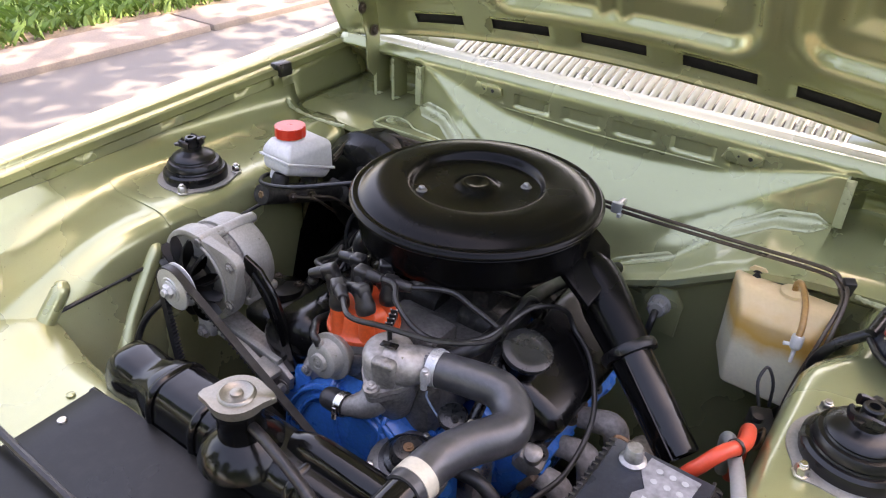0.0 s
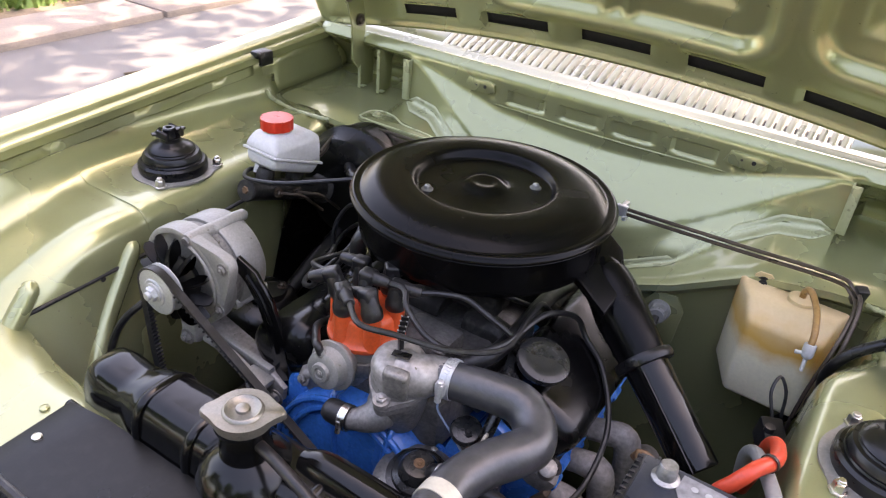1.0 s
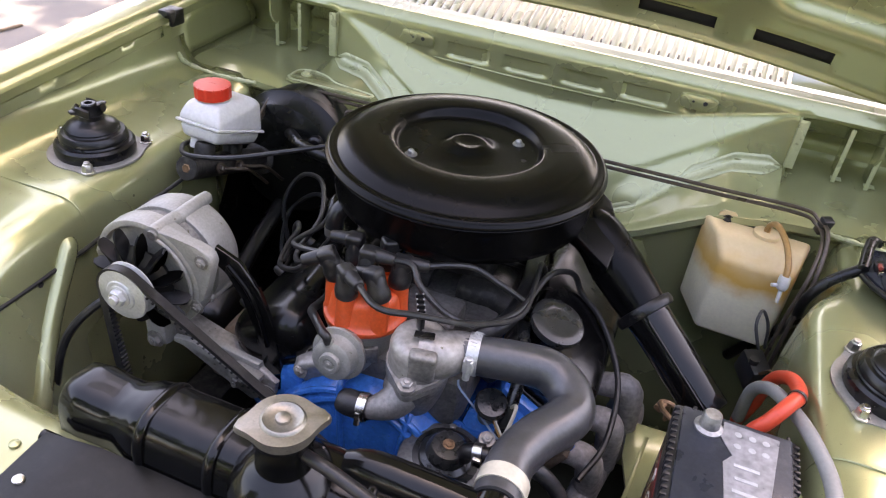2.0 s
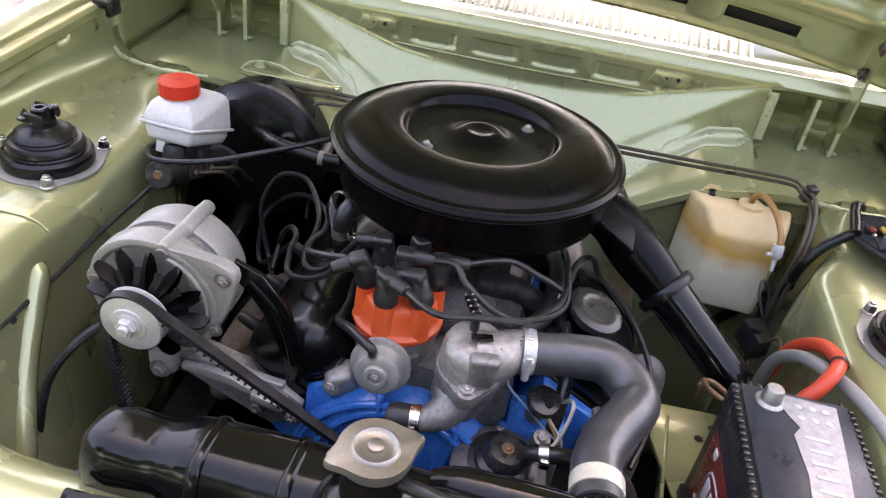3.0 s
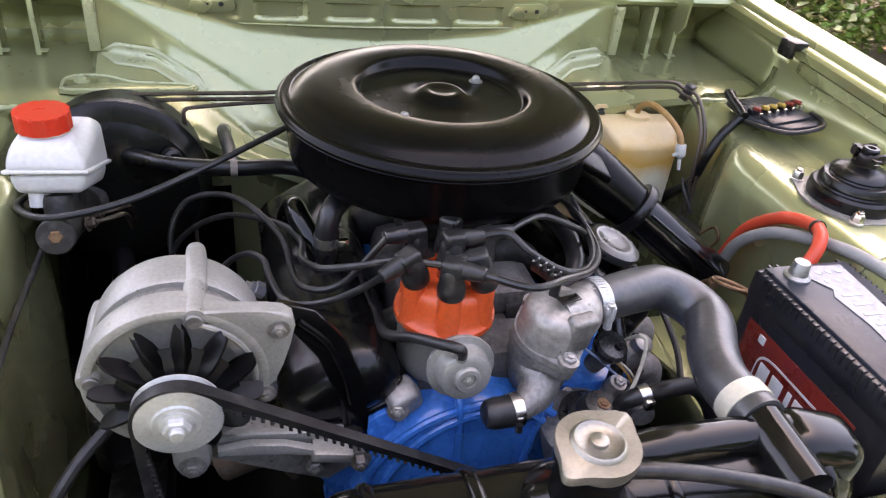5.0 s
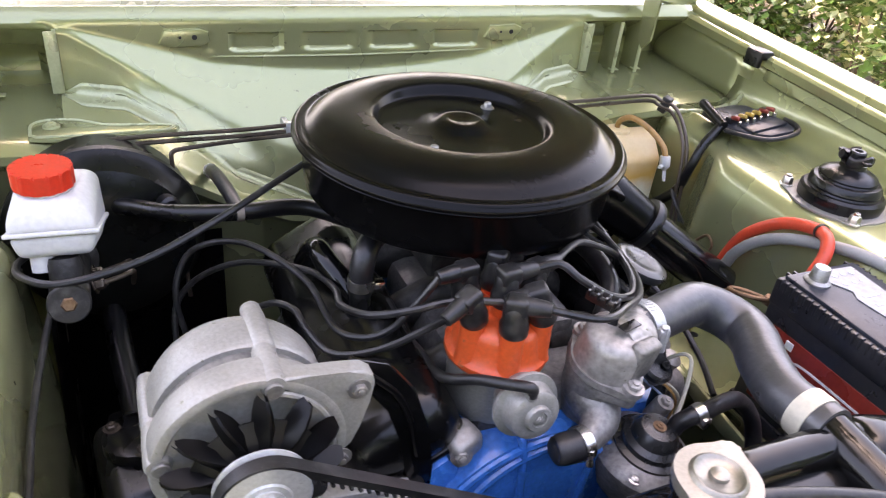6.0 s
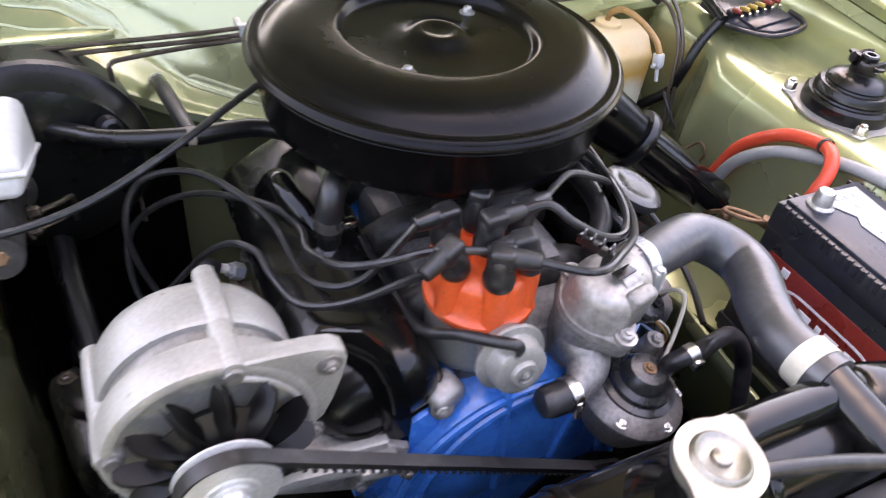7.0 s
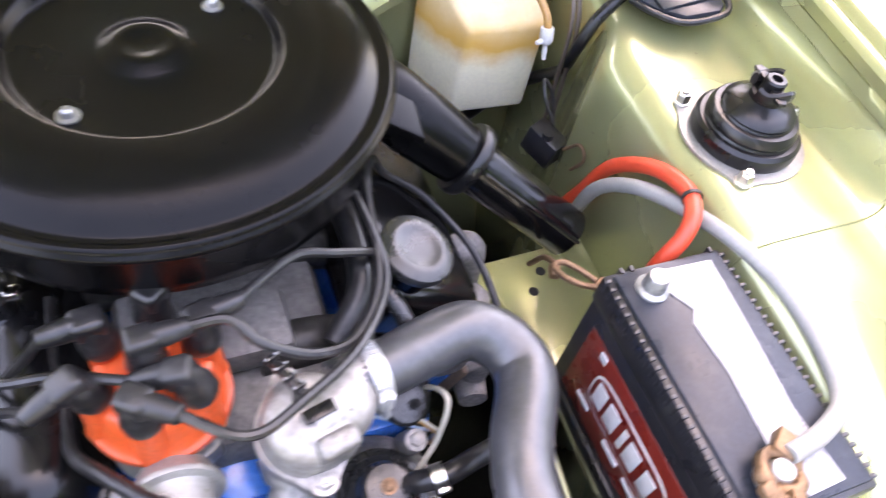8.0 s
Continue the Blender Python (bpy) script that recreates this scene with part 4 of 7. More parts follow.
# ---- engine ----
engine = thing("engine", (0.01, 0.7, 0.40), "blue painted V-six engine with black rocker covers", "engine")
b = rbox(bmesh.new(), (0.01, 0.74, 0.55), (0.26, 0.40, 0.30), 0.02)
part("block", b, BLUE, engine)
turnL, turnR = pose(0, 0, 0, 0, -30, 0).to_3x3(), pose(0, 0, 0, 0, 30, 0).to_3x3()
for s, turn in ((-1, turnL), (1, turnR)):
    b = rbox(bmesh.new(), (0.012 + s * (0.137 if s < 0 else 0.142), 0.745 if s < 0 else 0.785, 0.676), (0.098 if s < 0 else 0.115, 0.39 if s < 0 else 0.31, 0.10), 0.008, turn)
    for k in range(5 if s > 0 else 1):
        rbox(b, (0.012 + s * 0.190, (0.60 if s < 0 else 0.65) + 0.066 * k, 0.665), (0.03, 0.03, 0.06), 0.005, turn)
    head = part("cylinder_head", b, BLUE, engine)
    for k in range(4):
        part("bolt", bolt(bmesh.new(), (0.012 + s * 0.205, (0.60 if s < 0 else 0.648) + 0.078 * k, 0.706), (s * 0.5, 0, 0.87), 0.008, 0.008), GRIME, head)
    b = rbox(bmesh.new(), (0.012 + s * 0.160, 0.738 if s < 0 else 0.782, 0.757), (0.116 if s < 0 else 0.128, 0.372 if s < 0 else 0.272, 0.078 if s < 0 else 0.070), 0.032 if s < 0 else 0.024, turn, 5)
    rbox(b, (0.012 + s * 0.150, 0.742 if s < 0 else 0.784, 0.729), (0.120 if s < 0 else 0.126, 0.372 if s < 0 else 0.280, 0.008), 0.003, turn)
    cover_ = part("rocker_cover", b, COVER, engine, "black enamelled rocker cover", 50)
    for y in (0.572 if s < 0 else 0.66, 0.72, 0.83):
        p = Vector((0.012 + s * 0.151, y, 0.733)) + turn @ Vector((-s * 0.050, 0, 0.004))
        part("bolt", bolt(bmesh.new(), p, (s * 0.5, 0, 0.87), 0.006, 0.006), STEEL, cover_)
b = rbox(bmesh.new(), (0.01, 0.705, 0.742), (0.170, 0.27, 0.085), 0.022)
rbox(b, (0.02, 0.655, 0.80), (0.075, 0.06, 0.03), 0.008)
manifold = part("intake_manifold", b, DIRTY, engine, "dusty cast intake manifold")
# runners in darker iron, standing for the shade under the air cleaner
for k in range(3):
    for s in (-1, 1):
        b = tube(bmesh.new(), [(0.01 + s * 0.02, 0.64 + 0.1 * k, 0.785), (0.01 + s * 0.06, 0.64 + 0.1 * k, 0.785), (0.01 + s * 0.105, 0.65 + 0.1 * k, 0.755)], 0.021, 12, 5)
        part("runner", b, GRIME, manifold)
b = rbox(bmesh.new(), (-0.005, 0.80, 0.825), (0.10, 0.11, 0.055), 0.008)
lathe(b, [(0.045, 0.85), (0.048, 0.86), (0.046, 0.872)], (-0.008, 0.807, 0), seg=30)
rbox(b, (0.05, 0.77, 0.815), (0.03, 0.05, 0.035), 0.006)
part("carburettor", b, GRIME, engine)
cover_line = [(-0.150, 0.58), (-0.142, 0.655), (-0.118, 0.702), (-0.085, 0.733), (-0.045, 0.750), (0.0, 0.754), (0.045, 0.742), (0.080, 0.712), (0.105, 0.672), (0.130, 0.58)]
XZ = Matrix(((1, 0, 0, 0), (0, 0, -1, 0.600), (0, 1, 0, 0), (0, 0, 0, 1)))
b = slab(bmesh.new(), cover_line, 0.0, 0.064, XZ, 0.016)
slab(b, [(x * 1.07, 0.005 + z) for x, z in cover_line], 0.0, 0.018, XZ, 0.003)
for x0, z0, x1, z1 in ((-0.040, 0.752, -0.03, 0.60), (0.045, 0.74, 0.03, 0.6)):
    tube(b, [(x0, 0.56, z0 + 0.002), (x0, 0.537, z0 - 0.010), (x1, 0.535, z1)], 0.0045, 8, 5)
tube(b, [(x * 0.80, 0.536, 0.02 + z * 0.955) for x, z in cover_line], 0.0045, 8, 4)
tube(b, [(x * 0.94, 0.5385, 0.006 + z * 0.985) for x, z in cover_line], 0.0045, 8, 4)
tc = part("timing_cover", b, BLUE, engine, "ribbed blue timing cover", 40)
for p in ((-0.125, 0.580, 0.712), (-0.04, 0.580, 0.765), (0.095, 0.580, 0.712), (0.055, 0.580, 0.752)):
    part("bolt", bolt(bmesh.new(), p, (0, -1, 0.2), 0.0065, 0.007), BLUE, tc)
part("front_boss", rbox(bmesh.new(), (-0.125, 0.585, 0.715), (0.05, 0.05, 0.06), 0.01), BLUE, engine)
part("front_boss", rbox(bmesh.new(), (0.13, 0.605, 0.682), (0.07, 0.06, 0.08), 0.012), BLUE, engine)
b = lathe(bmesh.new(), [(0.065, 0), (0.068, 0.004), (0.055, 0.010), (0.068, 0.016), (0.065, 0.022), (0.03, 0.024)], (0.035, 0.503, 0.600), (0, -1, 0), 36)
part("water_pump_pulley", b, SATIN, engine)
b = lathe(bmesh.new(), [(0.080, 0), (0.083, 0.004), (0.070, 0.010), (0.083, 0.016), (0.080, 0.022), (0.03, 0.024)], (-0.185, 0.500, 0.46), (0, -1, 0), 36)
part("idler_pulley", b, SATIN, engine)
b = rbox(bmesh.new(), (-0.090, 0.566, 0.742), (0.034, 0.030, 0.040), 0.008, pose(0, 0, 0, 12, -20, 18).to_3x3(), 3)
bolt(b, (-0.098, 0.550, 0.744), (-0.2, -0.9, 0.3), 0.007, 0.007)
part("clamp_casting", b, ALU, engine, "pale cast clamp beside the distributor")
b = rbox(bmesh.new(), (0.01, 0.72, 0.33), (0.20, 0.42, 0.16), 0.02)
part("sump", b, GRIME, engine)
# unseen dark housing, added where the gap behind the block is black
b = lathe(bmesh.new(), [(0.13, -0.02), (0.150, 0.0), (0.152, 0.02), (0.135, 0.03), (0.11, 0.12), (0.095, 0.17)], (-0.005, 0.915, 0.60), (0, 1, -0.05), 40)
part("bell_housing_filler", b, GRIME, engine, "dark bell housing, added to fill the black gap behind the block")

# oil filler with its cap
oil = thing("oil_filler", (0.155, 0.685, 0.775), "black oil filler neck with a round flat cap", "oil filler")
ax = Vector((0.30, -0.12, 0.94)).normalized()
tip = Vector((0.171, 0.675, 0.836))
b = lathe(bmesh.new(), [(0.027, -0.085), (0.025, -0.035), (0.026, -0.018), (0.026, -0.010)], tip, ax, 28)
part("neck", b, SATIN, oil)
b = lathe(bmesh.new(), [(0.026, -0.014), (0.0325, -0.012), (0.0338, -0.007), (0.0325, -0.003), (0.026, -0.0005), (0.020, 0.0000), (0.018, -0.0010), (0.008, -0.0012)], tip, ax, 40)
part("filler_cap", b, DUST, oil, "dusty domed black cap")

# ---- distributor ----
D = Vector((-0.044, 0.608, 0))
dist = thing("distributor", (D.x, D.y, 0.70), "distributor with an orange cap and black plug leads", "distributor")
b = lathe(bmesh.new(), [(0.020, 0.68), (0.022, 0.722), (0.034, 0.742), (0.0425, 0.758), (0.0440, 0.764), (0.0445, 0.800), (0.0475, 0.806), (0.0475, 0.811), (0.044, 0.813)], D, seg=40)
part("housing", b, SILVER, dist, "dull cast housing")
b = rbox(bmesh.new(), (D.x + 0.024, D.y - 0.0375, 0.786), (0.020, 0.010, 0.022), 0.002, pose(0, 0, 0, 0, 0, 32).to_3x3())
part("clip_boss", b, DULL, dist)
capb = lathe(bmesh.new(), [(0.0470, 0.8110), (0.0492, 0.8125), (0.0498, 0.8150), (0.0492, 0.8185), (0.0470, 0.8200), (0.0440, 0.8225), (0.0420, 0.8340), (0.0404, 0.8450), (0.0385, 0.8500), (0.0350, 0.8528), (0.022, 0.8545), (0.010, 0.855)], D, seg=56)
towers = []
for k in range(6):
    a = radians(17 + 60 * k)
    q = D + Vector((math.cos(a), math.sin(a), 0)) * 0.0368
    towers.append(q)
cap_ = part("cap", capb, ORANGE, dist, "scuffed orange moulded cap", 45)
for q in towers:
    part("tower", lathe(bmesh.new(), [(0.0142, 0.8165), (0.0122, 0.8220), (0.0116, 0.840), (0.0110, 0.862), (0.0105, 0.868)], q, (0, 0, 1), 20), ORANGE, cap_)
part("tower", lathe(bmesh.new(), [(0.012, 0.850), (0.0105, 0.872)], D, (0, 0, 1), 20), ORANGE, cap_)
heads = [D + Vector((0, 0, 0.006)), *towers]
outs = [(0.92, 0.10), (0.95, 0.30), (0.70, 0.70), (-0.93, -0.10), (-0.93, -0.36), (0.80, -0.58), (-0.93, 0.20)]
leans = (0.0, 0.05, 0.05, 0.05, 0.38, -0.05, 0.34)
ends = []
for q, o, lean in zip(heads, outs, leans):
    o = Vector((o[0], o[1], 0.0)).normalized()
    up = (Vector((0, 0, 1)) + o * lean).normalized()
    o = (o + Vector((0, 0, 0.06)) - up * (o + Vector((0, 0, 0.06))).dot(up)).normalized()
    base = Vector((q.x, q.y, 0.864 + q.z))
    boot_ = lathe(bmesh.new(), [(0.0118, -0.006), (0.0130, -0.004), (0.0134, 0.004), (0.0124, 0.008), (0.0116, 0.011), (0.0112, 0.022), (0.009, 0.026)], base, up, 20)
    across = up.cross(o)
    turn = Matrix((o, across, up)).transposed()
    rbox(boot_, base + up * 0.0250 + o * 0.001, (0.0210, 0.0190, 0.0175), 0.0042, turn, 3)
    lathe(boot_, [(0.0084, 0.006), (0.0082, 0.017), (0.0074, 0.023), (0.0066, 0.030), (0.0056, 0.031)], base + up * 0.0255, o, 14)
    part("plug_boot", boot_, RUBBER, dist, "angled rubber lead boot")
    ends.append(base + up * 0.0255 + o * 0.028)
V = Vector((-0.0445, 0.543, 0.7985))
va = Vector((0.0, -0.985, 0.16)).normalized()
b = lathe(bmesh.new(), [(0.012, -0.045), (0.020, -0.022), (0.0265, -0.012), (0.0300, -0.005), (0.0322, -0.003), (0.0328, -0.0005), (0.0322, 0.0015), (0.0285, 0.0024), (0.0262, 0.0030), (0.0250, 0.0046), (0.0246, 0.0150), (0.0236, 0.0180), (0.0212, 0.0196), (0.0150, 0.0204)], V, va, 48)
unit = part("vacuum_unit", b, SILVER, dist, "round pressed vacuum advance unit")
b = lathe(bmesh.new(), [(0.0128, 0.0180), (0.0124, 0.0235), (0.0112, 0.0250), (0.0075, 0.0252), (0.0068, 0.0232), (0.0050, 0.0228)], V, va, 32)
bolt(b, V + va * 0.0226, va, 0.0042, 0.0032)
part("end_boss", b, SILVER, unit, "stepped boss with a plug")
b = lathe(bmesh.new(), [(0.0062, -0.004), (0.0058, 0.004), (0.0050, 0.006)], V + va * 0.013 + Vector((-0.006, 0, 0.0235)), (-0.1, -0.2, 1), 16)
part("nipple", b, SILVER, unit)
b = tube(bmesh.new(), [(-0.0505, 0.5290, 0.8240), (-0.0520, 0.5275, 0.8320), (-0.0580, 0.5300, 0.8345), (-0.0690, 0.5420, 0.8300), (-0.086, 0.561, 0.823), (-0.103, 0.585, 0.808), (-0.107, 0.610, 0.799), (-0.108, 0.635, 0.797), (-0.114, 0.666, 0.799), (-0.112, 0.72, 0.800)], 0.0052, 12, 6)
solo("vacuum_hose", b, RUBBER, V, "short bent black vacuum hose on the advance unit", "hose")


def lead(points, label="black rubber plug lead", r=0.0036):
    return cable("plug_lead", points, r, RUBBER, label, "plug lead", 9, "plug leads")


lead([ends[4], (-0.125, 0.603, 0.853), (-0.148, 0.619, 0.829), (-0.174, 0.636, 0.812), (-0.193, 0.660, 0.801), (-0.204, 0.700, 0.802), (-0.208, 0.729, 0.803), (-0.224, 0.756, 0.795), (-0.245, 0.781, 0.767), (-0.257, 0.795, 0.735), (-0.253, 0.760, 0.716)])
lead([ends[6], (-0.095, 0.607, 0.877), (-0.130, 0.617, 0.867), (-0.160, 0.640, 0.851), (-0.173, 0.686, 0.832), (-0.169, 0.724, 0.826), (-0.186, 0.778, 0.816), (-0.241, 0.848, 0.789), (-0.290, 0.878, 0.750), (-0.313, 0.867, 0.714), (-0.305, 0.84, 0.66), (-0.252, 0.825, 0.716)])
lead([ends[3], (-0.122, 0.634, 0.855), (-0.140, 0.638, 0.832), (-0.162, 0.650, 0.818), (-0.180, 0.684, 0.809), (-0.189, 0.759, 0.816), (-0.235, 0.841, 0.818), (-0.288, 0.871, 0.797), (-0.310, 0.856, 0.747), (-0.292, 0.840, 0.672), (-0.262, 0.78, 0.690), (-0.252, 0.740, 0.716)])
lead([ends[2], (0.020, 0.688, 0.882), (0.055, 0.720, 0.862), (0.085, 0.765, 0.830), (0.10, 0.82, 0.79)])
lead([ends[1], (0.040, 0.642, 0.888), (0.066, 0.657, 0.884), (0.095, 0.660, 0.872), (0.126, 0.668, 0.852), (0.142, 0.680, 0.825)])
lead([ends[5], (0.006, 0.530, 0.893), (0.044, 0.547, 0.886), (0.094, 0.587, 0.864), (0.131, 0.645, 0.848), (0.130, 0.706, 0.857), (0.125, 0.757, 0.847), (0.130, 0.80, 0.80)])
lead([ends[0], (0.010, 0.608, 0.898), (0.026, 0.592, 0.888), (0.060, 0.585, 0.868), (0.094, 0.597, 0.857), (0.125, 0.645, 0.850), (0.141, 0.730, 0.853), (0.163, 0.783, 0.829), (0.180, 0.790, 0.798), (0.217, 0.769, 0.777), (0.255, 0.710, 0.744), (0.261, 0.636, 0.712), (0.243, 0.580, 0.697)], "long black plug lead looping round the oil filler", 0.0038)
b = rbox(bmesh.new(), (0.0365, 0.571, 0.876), (0.034, 0.006, 0.009), 0.002, pose(0, 0, 0, 0, 0, -66).to_3x3())
for k in range(4):
    rbox(b, (0.0305 + 0.0040 * k, 0.5820 - 0.0080 * k, 0.881), (0.009, 0.003, 0.007), 0.001, pose(0, 0, 0, 0, 0, -66 + 90).to_3x3())
rbox(b, (0.043, 0.558, 0.868), (0.010, 0.006, 0.020), 0.002, pose(0, 0, 0, 0, 0, -40).to_3x3())
rbox(b, (0.053, 0.546, 0.8640), (0.022, 0.010, 0.002), 0.001, pose(0, 0, 0, 0, 0, 14).to_3x3())
comb = solo("lead_comb", b, BOOT, (0.036, 0.556, 0.85), "black plastic comb that holds the plug leads", "lead comb")
for k in range(4):
    for side in (-1, 1):
        b = lathe(bmesh.new(), [(0.0011, 0), (0.0011, 0.0010), (0.0005, 0.0014)], (0.0305 + 0.0040 * k + 0.0034 * side, 0.5820 - 0.0080 * k + 0.0016 * side, 0.8844), (0, -0.4, 1), 8)
        part("stud", b, GREYCABLE, comb, "pale plastic stud")

# ---- thermostat housing ----
thermo = thing("thermostat_housing", (0.045, 0.56, 0.76), "cast aluminium thermostat housing with a hose stub", "thermostat housing")
ta = Vector((0.05, -0.16, 0.98)).normalized()
tc0 = Vector((0.046, 0.556, 0.812))
egg = []
for k in range(48):
    a = 2 * math.pi * k / 48
    r = 0.0355 + 0.0110 * math.exp(-((((a + 1.50 + math.pi) % (2 * math.pi)) - math.pi) / 0.34) ** 2) + 0.0090 * math.exp(-((((a - 1.75 + math.pi) % (2 * math.pi)) - math.pi) / 0.36) ** 2)
    egg.append((r * math.cos(a), r * math.sin(a)))
tx = Vector((1, 0, 0))
tx = (tx - ta * tx.dot(ta)).normalized()
ty = ta.cross(tx)
TH = Matrix.Translation(tc0) @ Matrix((tx, ty, ta)).transposed().to_4x4()
b = lathe(bmesh.new(), [(0.022, -0.068), (0.027, -0.052), (0.0325, -0.030), (0.0345, -0.014), (0.0345, -0.006)], tc0, ta, 36)
tube(b, [(0.036, 0.553, 0.782), (0.032, 0.530, 0.772), (0.014, 0.516, 0.766), (-0.002, 0.512, 0.764)], [0.026, 0.020, 0.0135, 0.0115], 20, 6)
lower = part("lower_casting", b, DULL, thermo, "stained lower casting with a hose stub")
low_rim = slab(bmesh.new(), egg, -0.009, -0.0008, TH, 0.0015)
part("flange", low_rim, DULL, lower)
b = slab(bmesh.new(), egg, 0.0, 0.0075, TH, 0.0020)
lathe(b, [(0.0340, 0.005), (0.0332, 0.012), (0.0325, 0.034), (0.0300, 0.041), (0.0240, 0.0455), (0.012, 0.047), (0.004, 0.0472)], tc0, ta, 40)
tube(b, [tc0 + ta * 0.022, tc0 + ta * 0.024 + Vector((0.022, 0.006, -0.002)), (0.084, 0.5735, 0.8325), (0.098, 0.5760, 0.8330)], [0.029, 0.0265, 0.0225, 0.0215], 26, 6)
upper = part("elbow", b, ALU, thermo, "smooth cast outlet elbow", 45)
b = rbox(bmesh.new(), tc0 + ta * 0.025 + Vector((0.012, -0.0235, 0.001)), (0.030, 0.016, 0.042), 0.005, pose(0, 0, 0, 9, 3, 14).to_3x3(), 3)
part("web", b, DULL, upper, "flat sided web on the elbow")
for a, dist_ in ((-1.50, 0.0385), (1.75, 0.0365)):
    p = tc0 + (tx * math.cos(a) + ty * math.sin(a)) * dist_ + ta * 0.0075
    b = lathe(bmesh.new(), [(0.0100, -0.002), (0.0100, 0.003), (0.0085, 0.004)], p, ta, 20)
    bolt(b, p + ta * 0.0035, ta, 0.0068, 0.006)
    part("bolt", b, ALU, upper)
b = tube(bmesh.new(), [(0.008, 0.514, 0.766), (-0.004, 0.512, 0.765), (-0.018, 0.512, 0.7645), (-0.025, 0.513, 0.764), (-0.0275, 0.513, 0.764)], [0.0145, 0.0150, 0.0148, 0.0125, 0.0060], 20, 5)
part("blanked_hose", b, RUBBER, thermo, "short blanked rubber stub")
b = lathe(bmesh.new(), [(0.0152, -0.005), (0.0164, -0.005), (0.0164, 0.005), (0.0152, 0.005)], (0.003, 0.5125, 0.7650), (1, 0.1, 0.05), 28, caps=False)
lathe(b, [(0.0035, -0.007), (0.0035, 0.009)], (0.003, 0.497, 0.761), (0, 0.2, 1), 8)
part("hose_clip", b, STEEL, thermo, "small steel hose clip")

# ---- fuel pump ----
pump = thing("fuel_pump", (0.105, 0.525, 0.69), "round fuel pump with a dusty black dome", "fuel pump")
pa = Vector((0.10, -0.12, 0.98)).normalized()
pc = Vector((0.103, 0.520, 0.748))
b = lathe(bmesh.new(), [(0.036, -0.085), (0.046, -0.062), (0.0525, -0.048), (0.0530, -0.040), (0.0505, -0.036), (0.040, -0.030), (0.034, -0.026)], pc, pa, 40)
part("base", b, DULL, pump, "grey cast pump body")
b = lathe(bmesh.new(), [(0.037, -0.032), (0.0375, -0.025), (0.031, -0.023), (0.030, -0.018), (0.024, -0.014), (0.022, -0.006), (0.018, -0.001), (0.008, 0.0)], pc, pa, 36)
part("dome", b, DUST, pump, "dusty black dome")
part("nut", bolt(bmesh.new(), pc, pa, 0.0045, 0.004), BRASS, pump)
for k in range(6):
    a = k * 1.047
    u, v, w = frame_of(pa)
    part("screw", bolt(bmesh.new(), pc - pa * 0.036 + (u * math.cos(a) + v * math.sin(a)) * 0.0455, pa, 0.004, 0.004), STEEL, pump)
b = tube(bmesh.new(), [(0.122, 0.520, 0.738), (0.124, 0.516, 0.752), (0.132, 0.512, 0.761), (0.148, 0.511, 0.764), (0.175, 0.518, 0.760), (0.210, 0.525, 0.748), (0.240, 0.520, 0.71), (0.250, 0.50, 0.64)], 0.0088, 12, 6)
solo("fuel_hose", b, RUBBER, (0.118, 0.53, 0.75), "black rubber fuel hose from the pump", "hose")
b = lathe(bmesh.new(), [(0.0090, -0.005), (0.0106, -0.005), (0.0106, 0.005), (0.0090, 0.005)], (0.139, 0.5115, 0.7628), (1, 0.0, 0.25), 22, caps=False)
rbox(b, (0.140, 0.501, 0.760), (0.010, 0.007, 0.012), 0.002)
solo("hose_clip", b, STEEL, (0.138, 0.514, 0.760), "small steel clip on the fuel hose", "hose clip")

# ---- alternator ----
alt = thing("alternator", (-0.286, 0.57, 0.735), "pale grey alternator with a black fan and zinc pulley", "alternator")
A = Vector((-0.286, 0, 0.831))


def around(r, ang, y):
    return Vector((A.x + r * math.cos(radians(ang)), y, A.z + r * math.sin(radians(ang))))


b = lathe(bmesh.new(), [(0.038, 0.0), (0.056, 0.003), (0.0630, 0.008), (0.0668, 0.016), (0.0678, 0.022), (0.0685, 0.050), (0.0670, 0.0525), (0.0620, 0.053)], (A.x, 0.622, A.z), (0, -1, 0), 72)
rear = part("rear_housing", b, SILVER, alt, "smooth pale grey rear housing", 40)
for ang in (74, 172, 318):
    b = lathe(bmesh.new(), [(0.004, 0.0), (0.0078, 0.004), (0.0092, 0.020), (0.0092, 0.058), (0.0075, 0.0605)], around(0.0640, ang, 0.626), (0, -1, 0), 18)
    part("boss", b, SILVER, rear)
b = lathe(bmesh.new(), [(0.0630, 0.0), (0.0630, 0.010), (0.0622, 0.011), (0.0622, 0.020)], (A.x, 0.571, A.z), (0, -1, 0), 64)
part("stator", b, DULL, alt, "dull grey laminated stator band")
b = lathe(bmesh.new(), [(0.0640, 0.0), (0.0700, 0.0012), (0.0712, 0.004), (0.0718, 0.010), (0.0716, 0.025), (0.0705, 0.0278), (0.0680, 0.0288), (0.0635, 0.0284), (0.0620, 0.0255), (0.0600, 0.0235), (0.0480, 0.0225), (0.0280, 0.0225)], (A.x, 0.5555, A.z), (0, -1, 0), 84, caps=False)
front = part("front_bracket", b, SILVER, alt, "cast front bracket with a rounded rim", 40)
XZA = Matrix(((1, 0, 0, 0), (0, 0, -1, 0.5410), (0, 1, 0, 0), (0, 0, 0, 1)))
